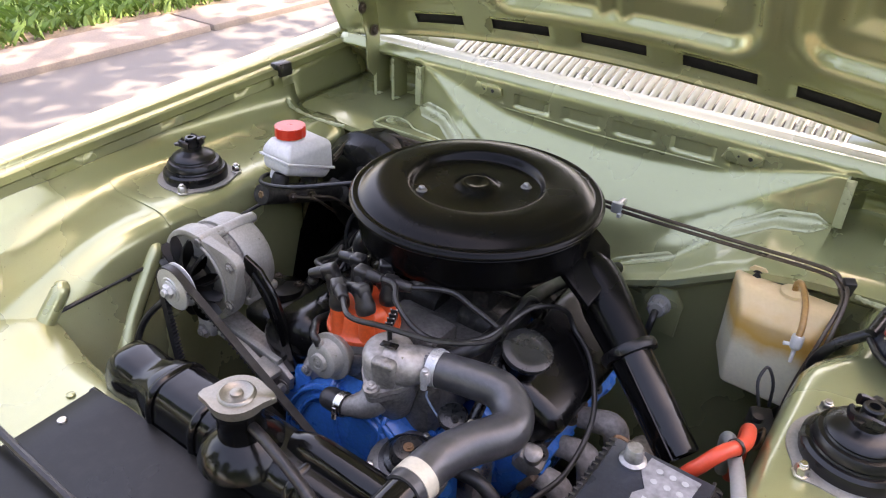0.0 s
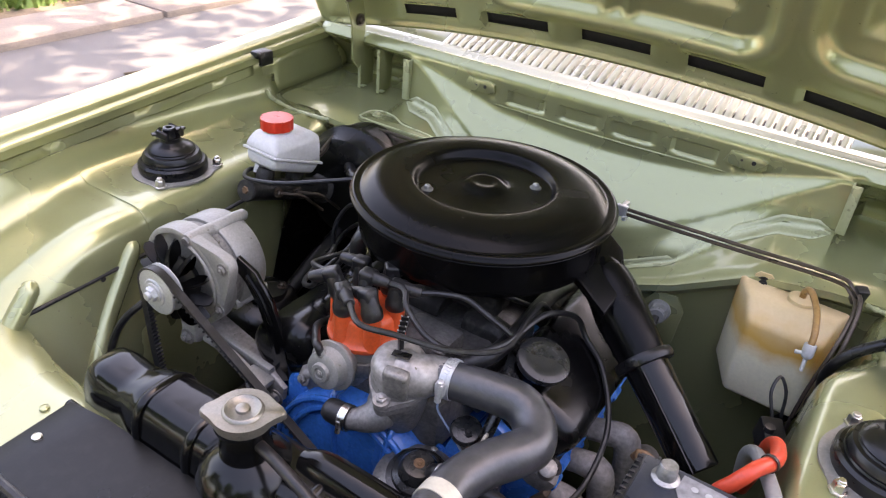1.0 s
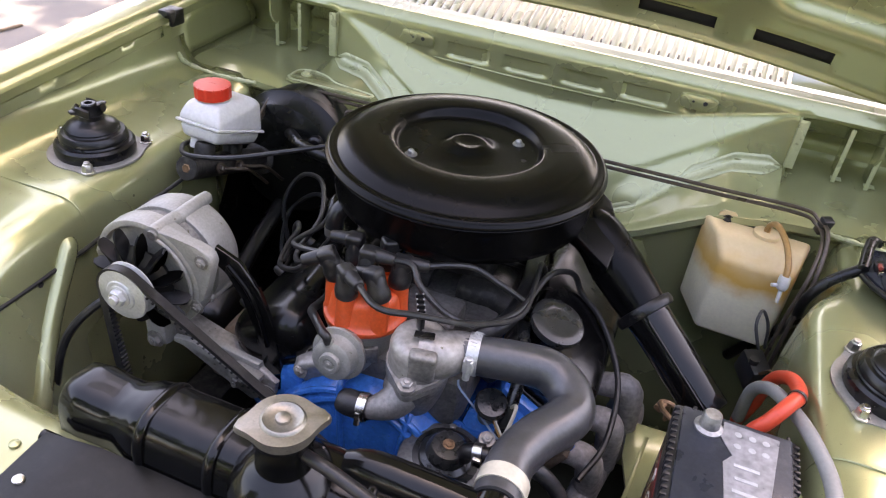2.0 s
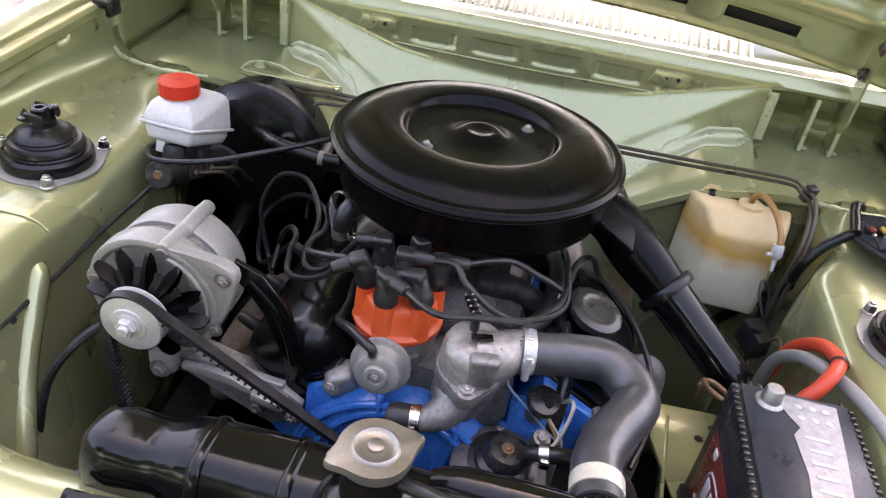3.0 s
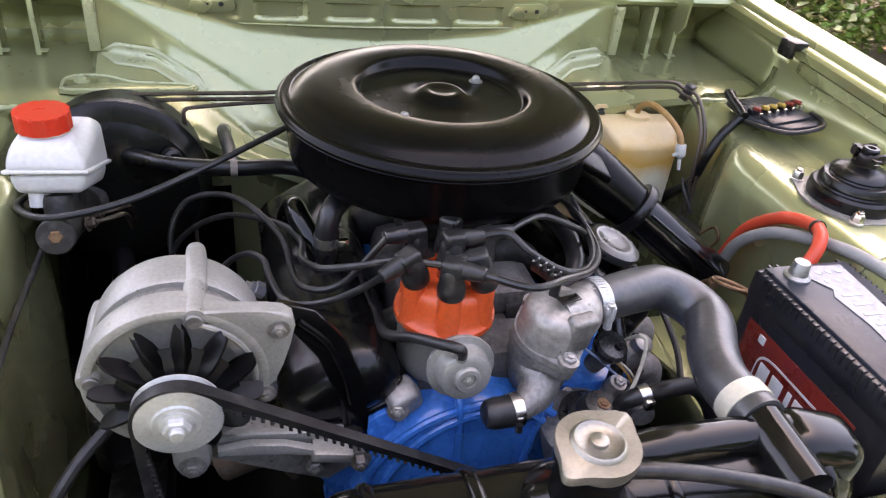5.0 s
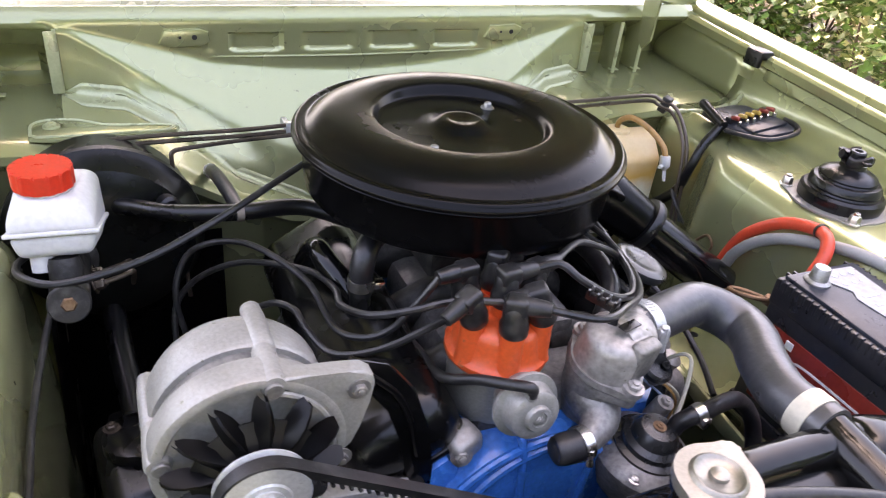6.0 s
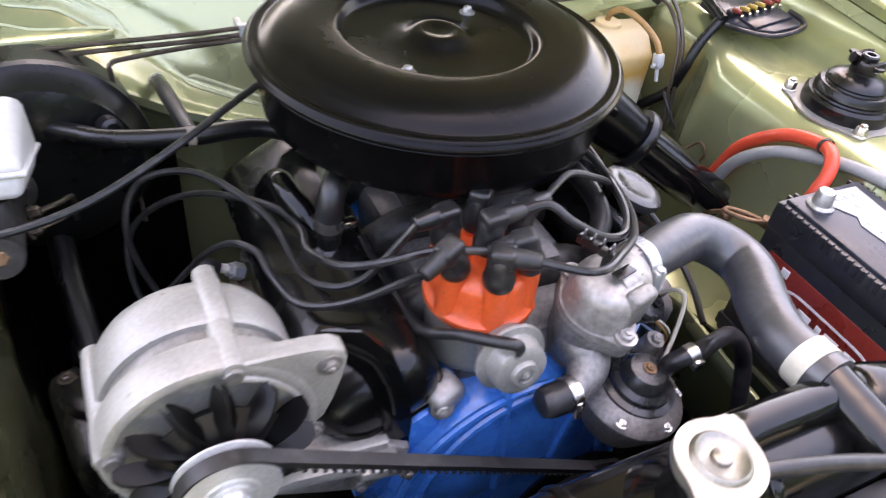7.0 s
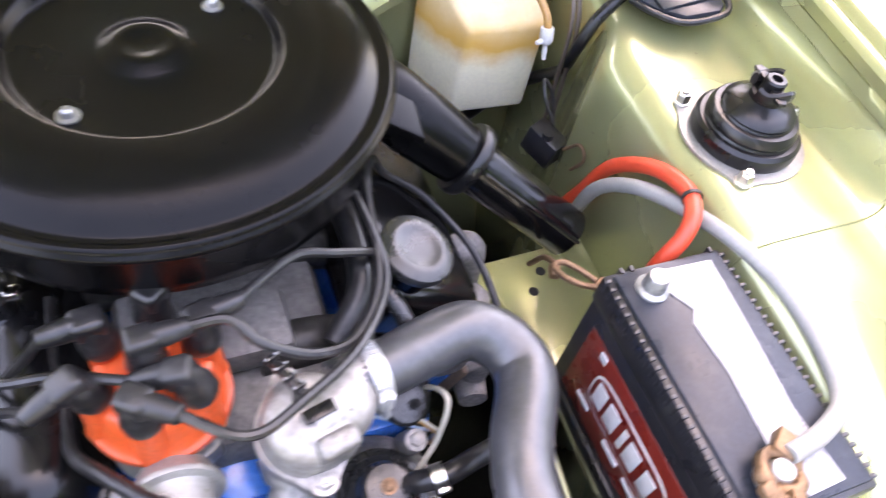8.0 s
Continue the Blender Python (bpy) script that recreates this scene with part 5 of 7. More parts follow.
ear = [(-0.268, 0.9005), (-0.244, 0.8965), (-0.216, 0.8935), (-0.204, 0.8910), (-0.1965, 0.8850), (-0.1945, 0.8760), (-0.1985, 0.8600), (-0.2050, 0.8380), (-0.2110, 0.8200), (-0.2180, 0.8140), (-0.2280, 0.8180), (-0.2360, 0.8500), (-0.2520, 0.8760)]
b = slab(bmesh.new(), ear, 0.0, 0.0135, XZA, 0.0028)
tube(b, [around(0.0590, a, 0.5272) for a in range(74, -24, -8)], 0.0026, 8, 3)
part("ear", b, SILVER, front, "bolted ear of the bracket", 40)
for ang in (75, 172):
    b = lathe(bmesh.new(), [(0.0085, -0.013), (0.0095, 0.006), (0.0098, 0.024), (0.0085, 0.0275)], around(0.0645, ang, 0.5545), (0, -1, 0), 20)
    part("boss", b, SILVER, front)
    part("bolt", lathe(bmesh.new(), [(0.0066, 0.0), (0.0066, 0.0022), (0.0058, 0.0030), (0.0030, 0.0026)], around(0.0628, ang, 0.5268), (0, -1, 0), 18), DULL, front)
part("lower_lug", rbox(bmesh.new(), (-0.283, 0.532, 0.749), (0.032, 0.024, 0.042), 0.009), SILVER, front)
for p in ((-0.2075, 0.5275, 0.8755), (-0.2200, 0.5270, 0.8085)):
    part("bolt", bolt(bmesh.new(), p, (0, -1, 0), 0.0060, 0.005), DULL, front)
part("bolt", bolt(bmesh.new(), (-0.2825, 0.5200, 0.7395), (0, -1, 0), 0.008, 0.007), DULL, front)
b = lathe(bmesh.new(), [(0.0300, 0.0), (0.0300, 0.002)], (A.x, 0.5350, A.z), (0, -1, 0), 44)
part("bearing_plate", b, DARK, alt, "dark bearing plate behind the fan")
b = lathe(bmesh.new(), [(0.046, 0.0), (0.0465, 0.0015), (0.034, 0.009), (0.020, 0.014)], (A.x, 0.5165, A.z), (0, -1, 0), 40)
fan = part("fan", b, FANBLACK, alt, "pressed black cooling fan")
blade = bmesh.new()
rows_ = []
for r, w0, w1, y0, y1 in ((0.026, -0.0066, 0.0066, 0.5100, 0.5045), (0.040, -0.0090, 0.0078, 0.5160, 0.5030), (0.051, -0.0088, 0.0046, 0.5200, 0.5040), (0.0600, -0.0080, 0.0004, 0.5215, 0.5080), (0.0645, -0.0066, -0.0026, 0.5210, 0.5130)):
    mid = (w0 + w1) / 2 + 0.003
    rows_.append([(w0, y0, r), (w0 + 0.0015, y0 - 0.0040, r), (mid - 0.001, y1, r), (mid + 0.001, y1 + 0.0002, r), (w1, y0 - 0.003, r), (w1 + 0.0006, y0, r)])
sheet(blade, rows_)
bmesh.ops.solidify(blade, geom=list(blade.faces), thickness=0.0012)
blade_me = to_mesh("fan_blade", blade, FANBLACK, 30)
for k in range(12):
    ob = new("fan_blade", blade_me)
    ob.parent = fan
    ob.matrix_basis = Matrix.Translation(Vector((A.x, 0, A.z)) - origin(fan)) @ Matrix.Rotation(2 * math.pi * (k + 0.3) / 12, 4, "Y")
b = lathe(bmesh.new(), [(0.030, 0.0), (0.0335, 0.0015), (0.0335, 0.003), (0.026, 0.008), (0.026, 0.010), (0.0328, 0.015), (0.0334, 0.0165), (0.0320, 0.0182), (0.0190, 0.0192), (0.0175, 0.0205), (0.012, 0.0205)], (A.x, 0.502, A.z), (0, -1, 0), 56)
pulley = part("pulley", b, ZINC, alt, "zinc-plated belt pulley")
b = lathe(bmesh.new(), [(0.0135, 0.0), (0.0135, 0.002), (0.012, 0.0025)], (A.x, 0.4820, A.z), (0, -1, 0), 30)
lathe(b, [(0.0105, 0.002), (0.0105, 0.007), (0.009, 0.0085)], (A.x, 0.4820, A.z), (0, -1, 0), 6)
lathe(b, [(0.0058, 0.007), (0.0058, 0.012), (0.005, 0.013)], (A.x, 0.4820, A.z), (0, -1, 0), 18)
part("nut", b, ZINC, pulley, "bright shaft nut")
# cast mounting bracket below, with two bright ribs
b = slab(bmesh.new(), [(-0.297, 0.742), (-0.286, 0.758), (-0.262, 0.752), (-0.215, 0.738), (-0.150, 0.728), (-0.128, 0.712), (-0.132, 0.690), (-0.165, 0.668), (-0.205, 0.690), (-0.262, 0.724), (-0.285, 0.730)], 0.0, 0.030, Matrix(((1, 0, 0, 0), (0, 0, -1, 0.572), (0, 1, 0, 0), (0, 0, 0, 1))), 0.004)
mount = part("mounting_bracket", b, ALU, alt, "ribbed cast mounting bracket")
for y, x1, z1 in ((0.531, -0.172, 0.724), (0.545, -0.150, 0.733)):
    b = slab(bmesh.new(), [(-0.262, 0.745), (-0.235, 0.7475), (-0.205, 0.742), (x1, z1 + 0.003), (x1, z1 - 0.005), (-0.205, 0.733), (-0.240, 0.7385), (-0.262, 0.737)], 0.0, 0.008, Matrix(((1, 0, 0, 0), (0, 0, -1, y + 0.004), (0, 1, 0, 0), (0, 0, 0, 1))), 0.002)
    part("rib", b, SILVER, mount, "bright machined rib")
b = rbox(bmesh.new(), (-0.163, 0.532, 0.722), (0.038, 0.022, 0.012), 0.003, pose(0, 0, 0, 0, 12, 0).to_3x3())
part("pad", b, SILVER, mount, "bright machined pad")
for p in ((-0.178, 0.538, 0.702), (-0.136, 0.536, 0.700)):
    part("bolt", bolt(bmesh.new(), p, (0, -1, 0), 0.008, 0.010), DULL, mount)
arc = [(-0.206, 0.884), (-0.176, 0.872), (-0.150, 0.838), (-0.134, 0.790), (-0.126, 0.740), (-0.125, 0.695), (-0.147, 0.692), (-0.150, 0.735), (-0.157, 0.780), (-0.172, 0.822), (-0.192, 0.852), (-0.214, 0.864)]
b = slab(bmesh.new(), arc, 0.0, 0.006, Matrix(((1, 0, 0, 0), (0, 0, -1, 0.556), (0, 1, 0, 0), (0, 0, 0, 1))), 0.002)
strap = part("adjuster_strap", b, GLOSS, alt, "curved black slotted adjuster strap")
# raised black bar whose colour stands for the shade inside the slot
b = tube(bmesh.new(), [(-0.190, 0.5495, 0.864), (-0.166, 0.5495, 0.837), (-0.151, 0.5495, 0.800), (-0.143, 0.5495, 0.762)], 0.0030, 8, 6)
part("slot", b, SATIN, strap, "black bar giving the adjusting slot its inner shade")

# drive belt round the pulleys
belt_bm = bmesh.new()
loop = [(A.x + 0.030 * math.cos(radians(a)), A.z + 0.030 * math.sin(radians(a))) for a in range(58, 190, 12)]
loop += [(-0.312, 0.72), (-0.300, 0.60), (-0.268, 0.47), (-0.245, 0.41), (-0.19, 0.378), (-0.12, 0.41), (0.03, 0.535), (0.09, 0.575), (0.10, 0.615), (0.075, 0.648), (0.045, 0.660)]
n = len(loop)
ring = []
for k in range(n):
    p, q = Vector(loop[k - 1]), Vector(loop[(k + 1) % n])
    d = (q - p).normalized()
    nn = Vector((d.y, -d.x))
    c = Vector(loop[k])
    ring.append([belt_bm.verts.new((c.x + nn.x * o, 0.4885 + w, c.y + nn.y * o)) for o, w in ((0.004, -0.0055), (0.004, 0.0055), (-0.004, 0.0035), (-0.004, -0.0035))])
for k in range(n):
    for j in range(4):
        belt_bm.faces.new((ring[k][j], ring[k][(j + 1) % 4], ring[(k + 1) % n][(j + 1) % 4], ring[(k + 1) % n][j]))
belt = solo("drive_belt", belt_bm, RUBBER, (-0.29, 0.5, 0.829), "black cogged drive belt round the alternator pulley", "drive belt")
tooth = to_mesh("tooth", rbox(bmesh.new(), (0, 0, 0), (0.0030, 0.0080, 0.0022), 0.0005), RUBBER)
for k in range(34):
    ob = new("tooth", tooth)
    ob.parent = belt
    u = k / 33
    p = Vector((-0.3175 + 0.0175 * u, 0.4885, 0.80 - 0.2 * u)) + Vector((0.0065, 0, 0))
    ob.location = p - origin(belt)
for k in range(44):
    ob = new("tooth", tooth)
    ob.parent = belt
    u = k / 43
    ob.location = Vector((-0.266 + 0.30 * u, 0.4885, 0.8456 - 0.186 * u)) - origin(belt)
    ob.rotation_euler = (0, radians(31), 0)


# ---- suspension tops ----
def strut_top(s, cx, cy):
    ob = thing("strut_top", (cx, cy, 0.837), "black rubber strut cap on a bolted steel ring", "strut cap", "strut caps")
    n = 72
    outline = []
    for k in range(n):
        a = 2 * math.pi * k / n
        lug = sum(0.011 * math.exp(-((((a - b0 + math.pi) % (2 * math.pi)) - math.pi) / 0.17) ** 2) for b0 in LUGS[s])
        r = 0.0650 + lug
        outline.append((cx + r * math.cos(a), cy + r * math.sin(a)))
    b = slab(bmesh.new(), outline, 0.8385, 0.8415, None, 0.001)
    ring_ = part("mounting_ring", b, SILVER, ob, "grey steel mounting ring")
    for b0 in LUGS[s]:
        p = Vector((cx + 0.0685 * math.cos(b0), cy + 0.0685 * math.sin(b0), 0.8415))
        b = lathe(bmesh.new(), [(0.0095, 0), (0.0095, 0.0015), (0.0075, 0.002), (0.0072, 0.010), (0.006, 0.012), (0.0045, 0.0125)], p, (0, 0, 1), 6)
        lathe(b, [(0.0042, 0.011), (0.0042, 0.015), (0.0035, 0.0155)], p, (0, 0, 1), 12)
        part("nut", b, STEEL, ring_)
    c = (cx, cy, 0)
    b = lathe(bmesh.new(), [(0.0535, 0.8415), (0.0548, 0.848), (0.0540, 0.856), (0.0505, 0.8595), (0.0462, 0.8598), (0.0450, 0.862), (0.0462, 0.8645), (0.0452, 0.869), (0.0420, 0.8735), (0.0372, 0.8742), (0.0360, 0.8762), (0.0368, 0.8785), (0.0345, 0.882), (0.0260, 0.8865), (0.0190, 0.8885), (0.0165, 0.891), (0.0165, 0.897)], c, (0, 0, 1), 48)
    part("rubber_dome", b, BOOT, ob, "stepped shiny rubber dome")
    b = lathe(bmesh.new(), [(0.0130, 0.890), (0.0105, 0.899), (0.0105, 0.9115), (0.0090, 0.9135), (0.0055, 0.9135), (0.0045, 0.906)], c, (0, 0, 1), 20)
    for a0, a1 in ((0.5, 2.5), (3.3, 5.4)):
        arc_ = [(cx + 0.0190 * math.cos(a), cy + 0.0190 * math.sin(a), 0.9040 + 0.0015 * math.sin(3 * a)) for a in np.linspace(a0, a1, 9)]
        ring_bm = tube(bmesh.new(), arc_, 0.0036, 8, 3)
        for v in ring_bm.verts:
            v.co.z = 0.9040 + (v.co.z - 0.9040) * 1.9
        merge(b, ring_bm)
        am = (a0 + a1) / 2
        slab(b, [(0.008, -0.005), (0.022, -0.006), (0.028, -0.003), (0.028, 0.004), (0.022, 0.006), (0.008, 0.005)], 0.9040, 0.9075, Matrix.Translation(c) @ Matrix.Rotation(am, 4, "Z"), 0.001)
    part("cap", b, BOOT, ob, "split plastic cap")
    return ob


LUGS = {-1: [math.atan2(0.775 - 0.718, 0.043), math.atan2(0.656 - 0.718, 0.041), math.atan2(0.008, -0.072)],
        1: [math.atan2(0.787 - 0.725, -0.043), math.atan2(0.664 - 0.725, -0.041), math.atan2(0.010, 0.072)]}
strut_top(-1, -0.533, 0.718)
strut_top(1, 0.533, 0.725)

# ---- brake reservoir, master cylinder, servo ----
res = thing("brake_reservoir", (-0.41, 0.845, 0.825), "milky plastic brake reservoir with a red screw cap", "fluid reservoir")
RES = Matrix.Translation((-0.408, 0.843, 0.863)) @ Matrix.Rotation(radians(-4), 4, "Z") @ Matrix.Rotation(radians(-21), 4, "X")


def shell(bm, levels, bevel):
    """A closed tank through stacked rectangles of four points each."""
    t_ = bmesh.new()
    rings = [[t_.verts.new(p) for p in level] for level in levels]
    t_.faces.new(rings[0][::-1])
    t_.faces.new(rings[-1])
    for p, q in zip(rings, rings[1:]):
        for k in range(4):
            t_.faces.new((p[k], p[(k + 1) % 4], q[(k + 1) % 4], q[k]))
    bmesh.ops.bevel(t_, geom=list(t_.edges), offset=bevel, segments=4, affect="EDGES", profile=0.5)
    return merge(bm, t_)


def ring4(x0, x1, y0, y1, za, zb):
    return [(x0, y0, za), (x1, y0, za), (x1, y1, zb), (x0, y1, zb)]


low = [[RES @ Vector(p) for p in ring4(-0.031, 0.031, -0.046, 0.047, -0.023, -0.023)], [RES @ Vector(p) for p in ring4(-0.037, 0.037, -0.052, 0.053, -0.002, -0.002)]]
seam_ = rbox(bmesh.new(), (0, 0, 0), (0.0795, 0.1115, 0.0042), 0.0015)
seam_.transform(RES)
b = shell(bmesh.new(), low, 0.007)
merge(b, seam_)
base4 = [RES @ Vector(p) for p in ring4(-0.0375, 0.0375, -0.0535, 0.0535, 0.0, 0.0)]
mid4 = [Vector((-0.446, 0.800, 0.896)), Vector((-0.376, 0.796, 0.893)), Vector((-0.369, 0.892, 0.893)), Vector((-0.442, 0.897, 0.893))]
top4 = [Vector((-0.439, 0.812, 0.909)), Vector((-0.388, 0.810, 0.908)), Vector((-0.378, 0.878, 0.904)), Vector((-0.434, 0.882, 0.905))]
shell(b, [base4, mid4, top4], 0.0055)
lathe(b, [(0.0245, 0.900), (0.0238, 0.916)], (-0.414, 0.837, 0), seg=28)
neck = RES @ Vector((-0.014, -0.030, -0.024))
lathe(b, [(0.010, -0.014), (0.0105, 0.004)], neck, RES.to_3x3() @ Vector((0, 0, 1)), seg=18)
part("tank", b, MILK, res, "translucent plastic tank with a sloping moulded seam", 40)
capb = bmesh.new()
outline = [((0.0265 + 0.0004 * math.cos(14 * 2 * math.pi * k / 112)) * math.cos(2 * math.pi * k / 112), (0.0265 + 0.0004 * math.cos(14 * 2 * math.pi * k / 112)) * math.sin(2 * math.pi * k / 112)) for k in range(112)]
slab(capb, outline, 0.911, 0.929, Matrix.Translation((-0.414, 0.837, 0)), 0.0050)
part("cap", capb, RED, res, "ribbed red cap")

servo = thing("brake_servo", (-0.375, 0.93, 0.70), "black brake servo drum with its master cylinder", "brake servo")
BC = (-0.372, 0.99, 0.762)
b = lathe(bmesh.new(), [(0.085, -0.075), (0.104, -0.06), (0.108, -0.012), (0.113, -0.008), (0.113, 0.002), (0.106, 0.008), (0.098, 0.030), (0.080, 0.040), (0.060, 0.044), (0.045, 0.046)], BC, (0, -1, 0), 64)
part("drum", b, PLATE, servo, "pressed steel drum", 40)
MCE = Vector((-0.405, 0.751, 0.832))
mca = Vector((0.03, -0.935, 0.345)).normalized()
b = lathe(bmesh.new(), [(0.028, -0.218), (0.028, -0.200), (0.0190, -0.196), (0.0178, -0.012), (0.0185, -0.010), (0.0185, -0.002), (0.017, 0.0), (0.010, 0.0004)], MCE, mca, 30)
for d in (-0.040, -0.115):
    q = MCE + mca * d
    lathe(b, [(0.0150, 0.008), (0.0150, 0.030), (0.013, 0.036)], q, Vector((0, 0.345, 0.935)), 20)
cyl = part("master_cylinder", b, GRIME, servo, "oily cast master cylinder")
b = lathe(bmesh.new(), [(0.0075, 0), (0.0055, 0.0018), (0.002, 0.0014)], MCE, mca, 6)
part("end_plug", b, BRASS, servo, "small brass end plug")
for d in (-0.055, -0.105):
    q = MCE + mca * d + Vector((0.022, 0, 0.002))
    b = bolt(bmesh.new(), q, (1, -0.1, 0.2), 0.006, 0.009)
    tube(b, [q + Vector((0.010, 0, 0.002)), q + Vector((0.026, 0.004, 0.004)), q + Vector((0.036, 0.022, -0.004)), q + Vector((0.034, 0.07, -0.05))], 0.0026, 8, 5)
    part("outlet_pipe", b, PIPE, cyl, "dark steel outlet pipe")
b = lathe(bmesh.new(), [(0.012, 0), (0.012, 0.015), (0.008, 0.018)], (-0.305, 0.948, 0.818), (0.3, -1, 0.2), 16)
part("vacuum_valve", b, BOOT, servo)

cable("servo_hose", [(-0.375, 0.975, 0.812), (-0.340, 0.935, 0.824), (-0.300, 0.900, 0.831), (-0.231, 0.888, 0.830), (-0.16, 0.890, 0.827), (-0.10, 0.86, 0.815)], 0.0098, BOOT, "thick black vacuum hose from the servo", "hose", 14)
b = lathe(bmesh.new(), [(0.0098, -0.004), (0.0106, -0.004), (0.0106, 0.004), (0.0098, 0.004)], (-0.231, 0.888, 0.830), (1, 0.0, -0.02), 22, caps=False)
solo("hose_tape", b, KERB, (-0.231, 0.888, 0.830), "pale tape wrapped round the servo hose", "tape")
cable("throttle_cable", [(-0.440, 0.880, 0.815), (-0.450, 0.832, 0.830), (-0.443, 0.794, 0.840), (-0.409, 0.760, 0.849), (-0.340, 0.760, 0.863), (-0.267, 0.790, 0.880), (-0.197, 0.836, 0.893), (-0.145, 0.869, 0.903), (-0.088, 0.918, 0.901), (-0.03, 1.00, 0.895), (-0.02, 1.11, 0.88)], 0.0036, RUBBER, "thin black throttle cable looped past the reservoir", "cable")
cable("wing_cable", [(-0.418, 0.810, 0.812), (-0.430, 0.752, 0.797), (-0.4395, 0.664, 0.786), (-0.4415, 0.58, 0.778), (-0.446, 0.50, 0.772), (-0.448, 0.42, 0.768), (-0.452, 0.36, 0.764)], 0.0032, RUBBER, "thin black cable along the inner wing", "cable")
cable("lamp_wire", [(-0.345, 0.545, 0.775), (-0.375, 0.52, 0.752), (-0.400, 0.495, 0.715), (-0.410, 0.475, 0.66), (-0.415, 0.46, 0.58)], 0.0055, RUBBER, "taped black wire hanging beside the alternator", "cable")

# heater hose union on the bulkhead
b = tube(bmesh.new(), [(-0.238, 1.088, 0.784), (-0.240, 1.060, 0.800), (-0.240, 1.01, 0.820), (-0.236, 0.95, 0.829), (-0.231, 0.896, 0.830)], [0.0065, 0.0080, 0.0085, 0.0085, 0.0080], 14, 5)
solo("heater_hose", b, RUBBER, (-0.25, 0.985, 0.83), "short black heater hose at the bulkhead", "hose")
b = lathe(bmesh.new(), [(0.0086, -0.004), (0.0098, -0.004), (0.0098, 0.004), (0.0086, 0.004)], (-0.240, 1.050, 0.8045), (0.0, -1, 0.4), 20, caps=False)
solo("hose_clip", b, STEEL, (-0.240, 1.050, 0.8045), "bright clip on the heater hose", "hose clip")
# breather on the rocker cover
breather = thing("breather_valve", (-0.144, 0.715, 0.778), "black breather valve and clipped hose on the rocker cover", "breather")
b = lathe(bmesh.new(), [(0.022, 0.780), (0.022, 0.786), (0.018, 0.789), (0.019, 0.794), (0.015, 0.797), (0.015, 0.803), (0.011, 0.806), (0.011, 0.83)], (-0.144, 0.716, 0), seg=26)
part("grommet", b, BOOT, breather)
b = tube(bmesh.new(), [(-0.144, 0.715, 0.822), (-0.144, 0.714, 0.848), (-0.138, 0.722, 0.864), (-0.122, 0.742, 0.868), (-0.09, 0.775, 0.862)], 0.0120, 16, 6)
part("elbow_hose", b, RUBBER, breather)
b = lathe(bmesh.new(), [(0.0122, -0.006), (0.0135, -0.006), (0.0135, 0.006), (0.0122, 0.006)], (-0.144, 0.715, 0.834), (0, 0, 1), 24, caps=False)
rbox(b, (-0.128, 0.708, 0.834), (0.012, 0.010, 0.008), 0.002)
part("hose_clip", b, STEEL, breather)
b = tube(bmesh.new(), [(-0.176, 0.815, 0.80), (-0.171, 0.788, 0.833), (-0.167, 0.759, 0.834), (-0.152, 0.730, 0.812), (-0.148, 0.72, 0.78)], [0.012, 0.0125, 0.0125, 0.012, 0.012], 16, 5)
solo("water_pipe", b, GLOSS, (-0.183, 0.775, 0.79), "shiny black water pipe beside the breather", "pipe")

# ---- brake pipes along the bulkhead ----
for k, dz in enumerate((0.0, 0.0085)):
    cable("brake_pipe", [(-0.40, 0.925, 0.835 + dz), (-0.41, 1.00, 0.852 + dz), (-0.36, 1.035, 0.855 + dz), (-0.20, 1.047, 0.852 + dz), (-0.133, 1.046, 0.855 + dz), (0.0, 1.035, 0.864 + dz), (0.125, 1.014, 0.874 + dz), (0.30, 1.022, 0.873 + dz), (0.425, 1.028, 0.873 + dz), (0.452, 1.022, 0.866 + dz), (0.463 + 0.004 * k, 0.995, 0.858 + dz), (0.458 + 0.008 * k, 0.952, 0.822), (0.446 + 0.010 * k, 0.928, 0.752), (0.440 + 0.010 * k, 0.915, 0.67)], 0.0029, PIPE, "dark steel brake pipe along the bulkhead", "pipe", 8, "brake pipes")
cable("brake_pipe", [(-0.06, 1.036, 0.855), (-0.133, 1.040, 0.8515), (-0.20, 1.038, 0.850), (-0.27, 1.026, 0.850), (-0.287, 1.021, 0.848), (-0.289, 1.018, 0.835), (-0.288, 1.01, 0.77), (-0.285, 0.98, 0.66)], 0.0029, PIPE, "dark brake pipe bent down in front of the bulkhead", "pipe", 8, "brake pipes")
for p in ((0.125, 1.014, 0.878), (-0.133, 1.046, 0.859)):
    b = rbox(bmesh.new(), p, (0.018, 0.009, 0.018), 0.002)
    rbox(b, (p[0] + 0.008, p[1] - 0.004, p[2] - 0.008), (0.006, 0.014, 0.006), 0.001)
    rbox(b, (p[0] - 0.004, p[1] + 0.02, p[2] - 0.004), (0.008, 0.036, 0.010), 0.002)
    solo("pipe_clip", b, ZINC, p, "white plastic clip holding the brake pipes", "pipe clip", "pipe clips")
b = rbox(bmesh.new(), (0.462, 1.020, 0.868), (0.016, 0.014, 0.026), 0.002, pose(0, 0, 0, 15, 0, 30).to_3x3())
solo("pipe_grommet", b, RUBBER, (0.46, 1.014, 0.855), "black rubber grommet round the brake pipes", "grommet")

# plate with a connector on the bulkhead below the shelf
b = slab(bmesh.new(), [(0.178, 0.645), (0.241, 0.645), (0.246, 0.71), (0.231, 0.735), (0.196, 0.732), (0.181, 0.71)], 0.0, 0.004, Matrix(((1, 0, 0, 0), (0, 0, -1, 1.070), (0, 1, 0, 0), (0, 0, 0, 1))), 0.001)
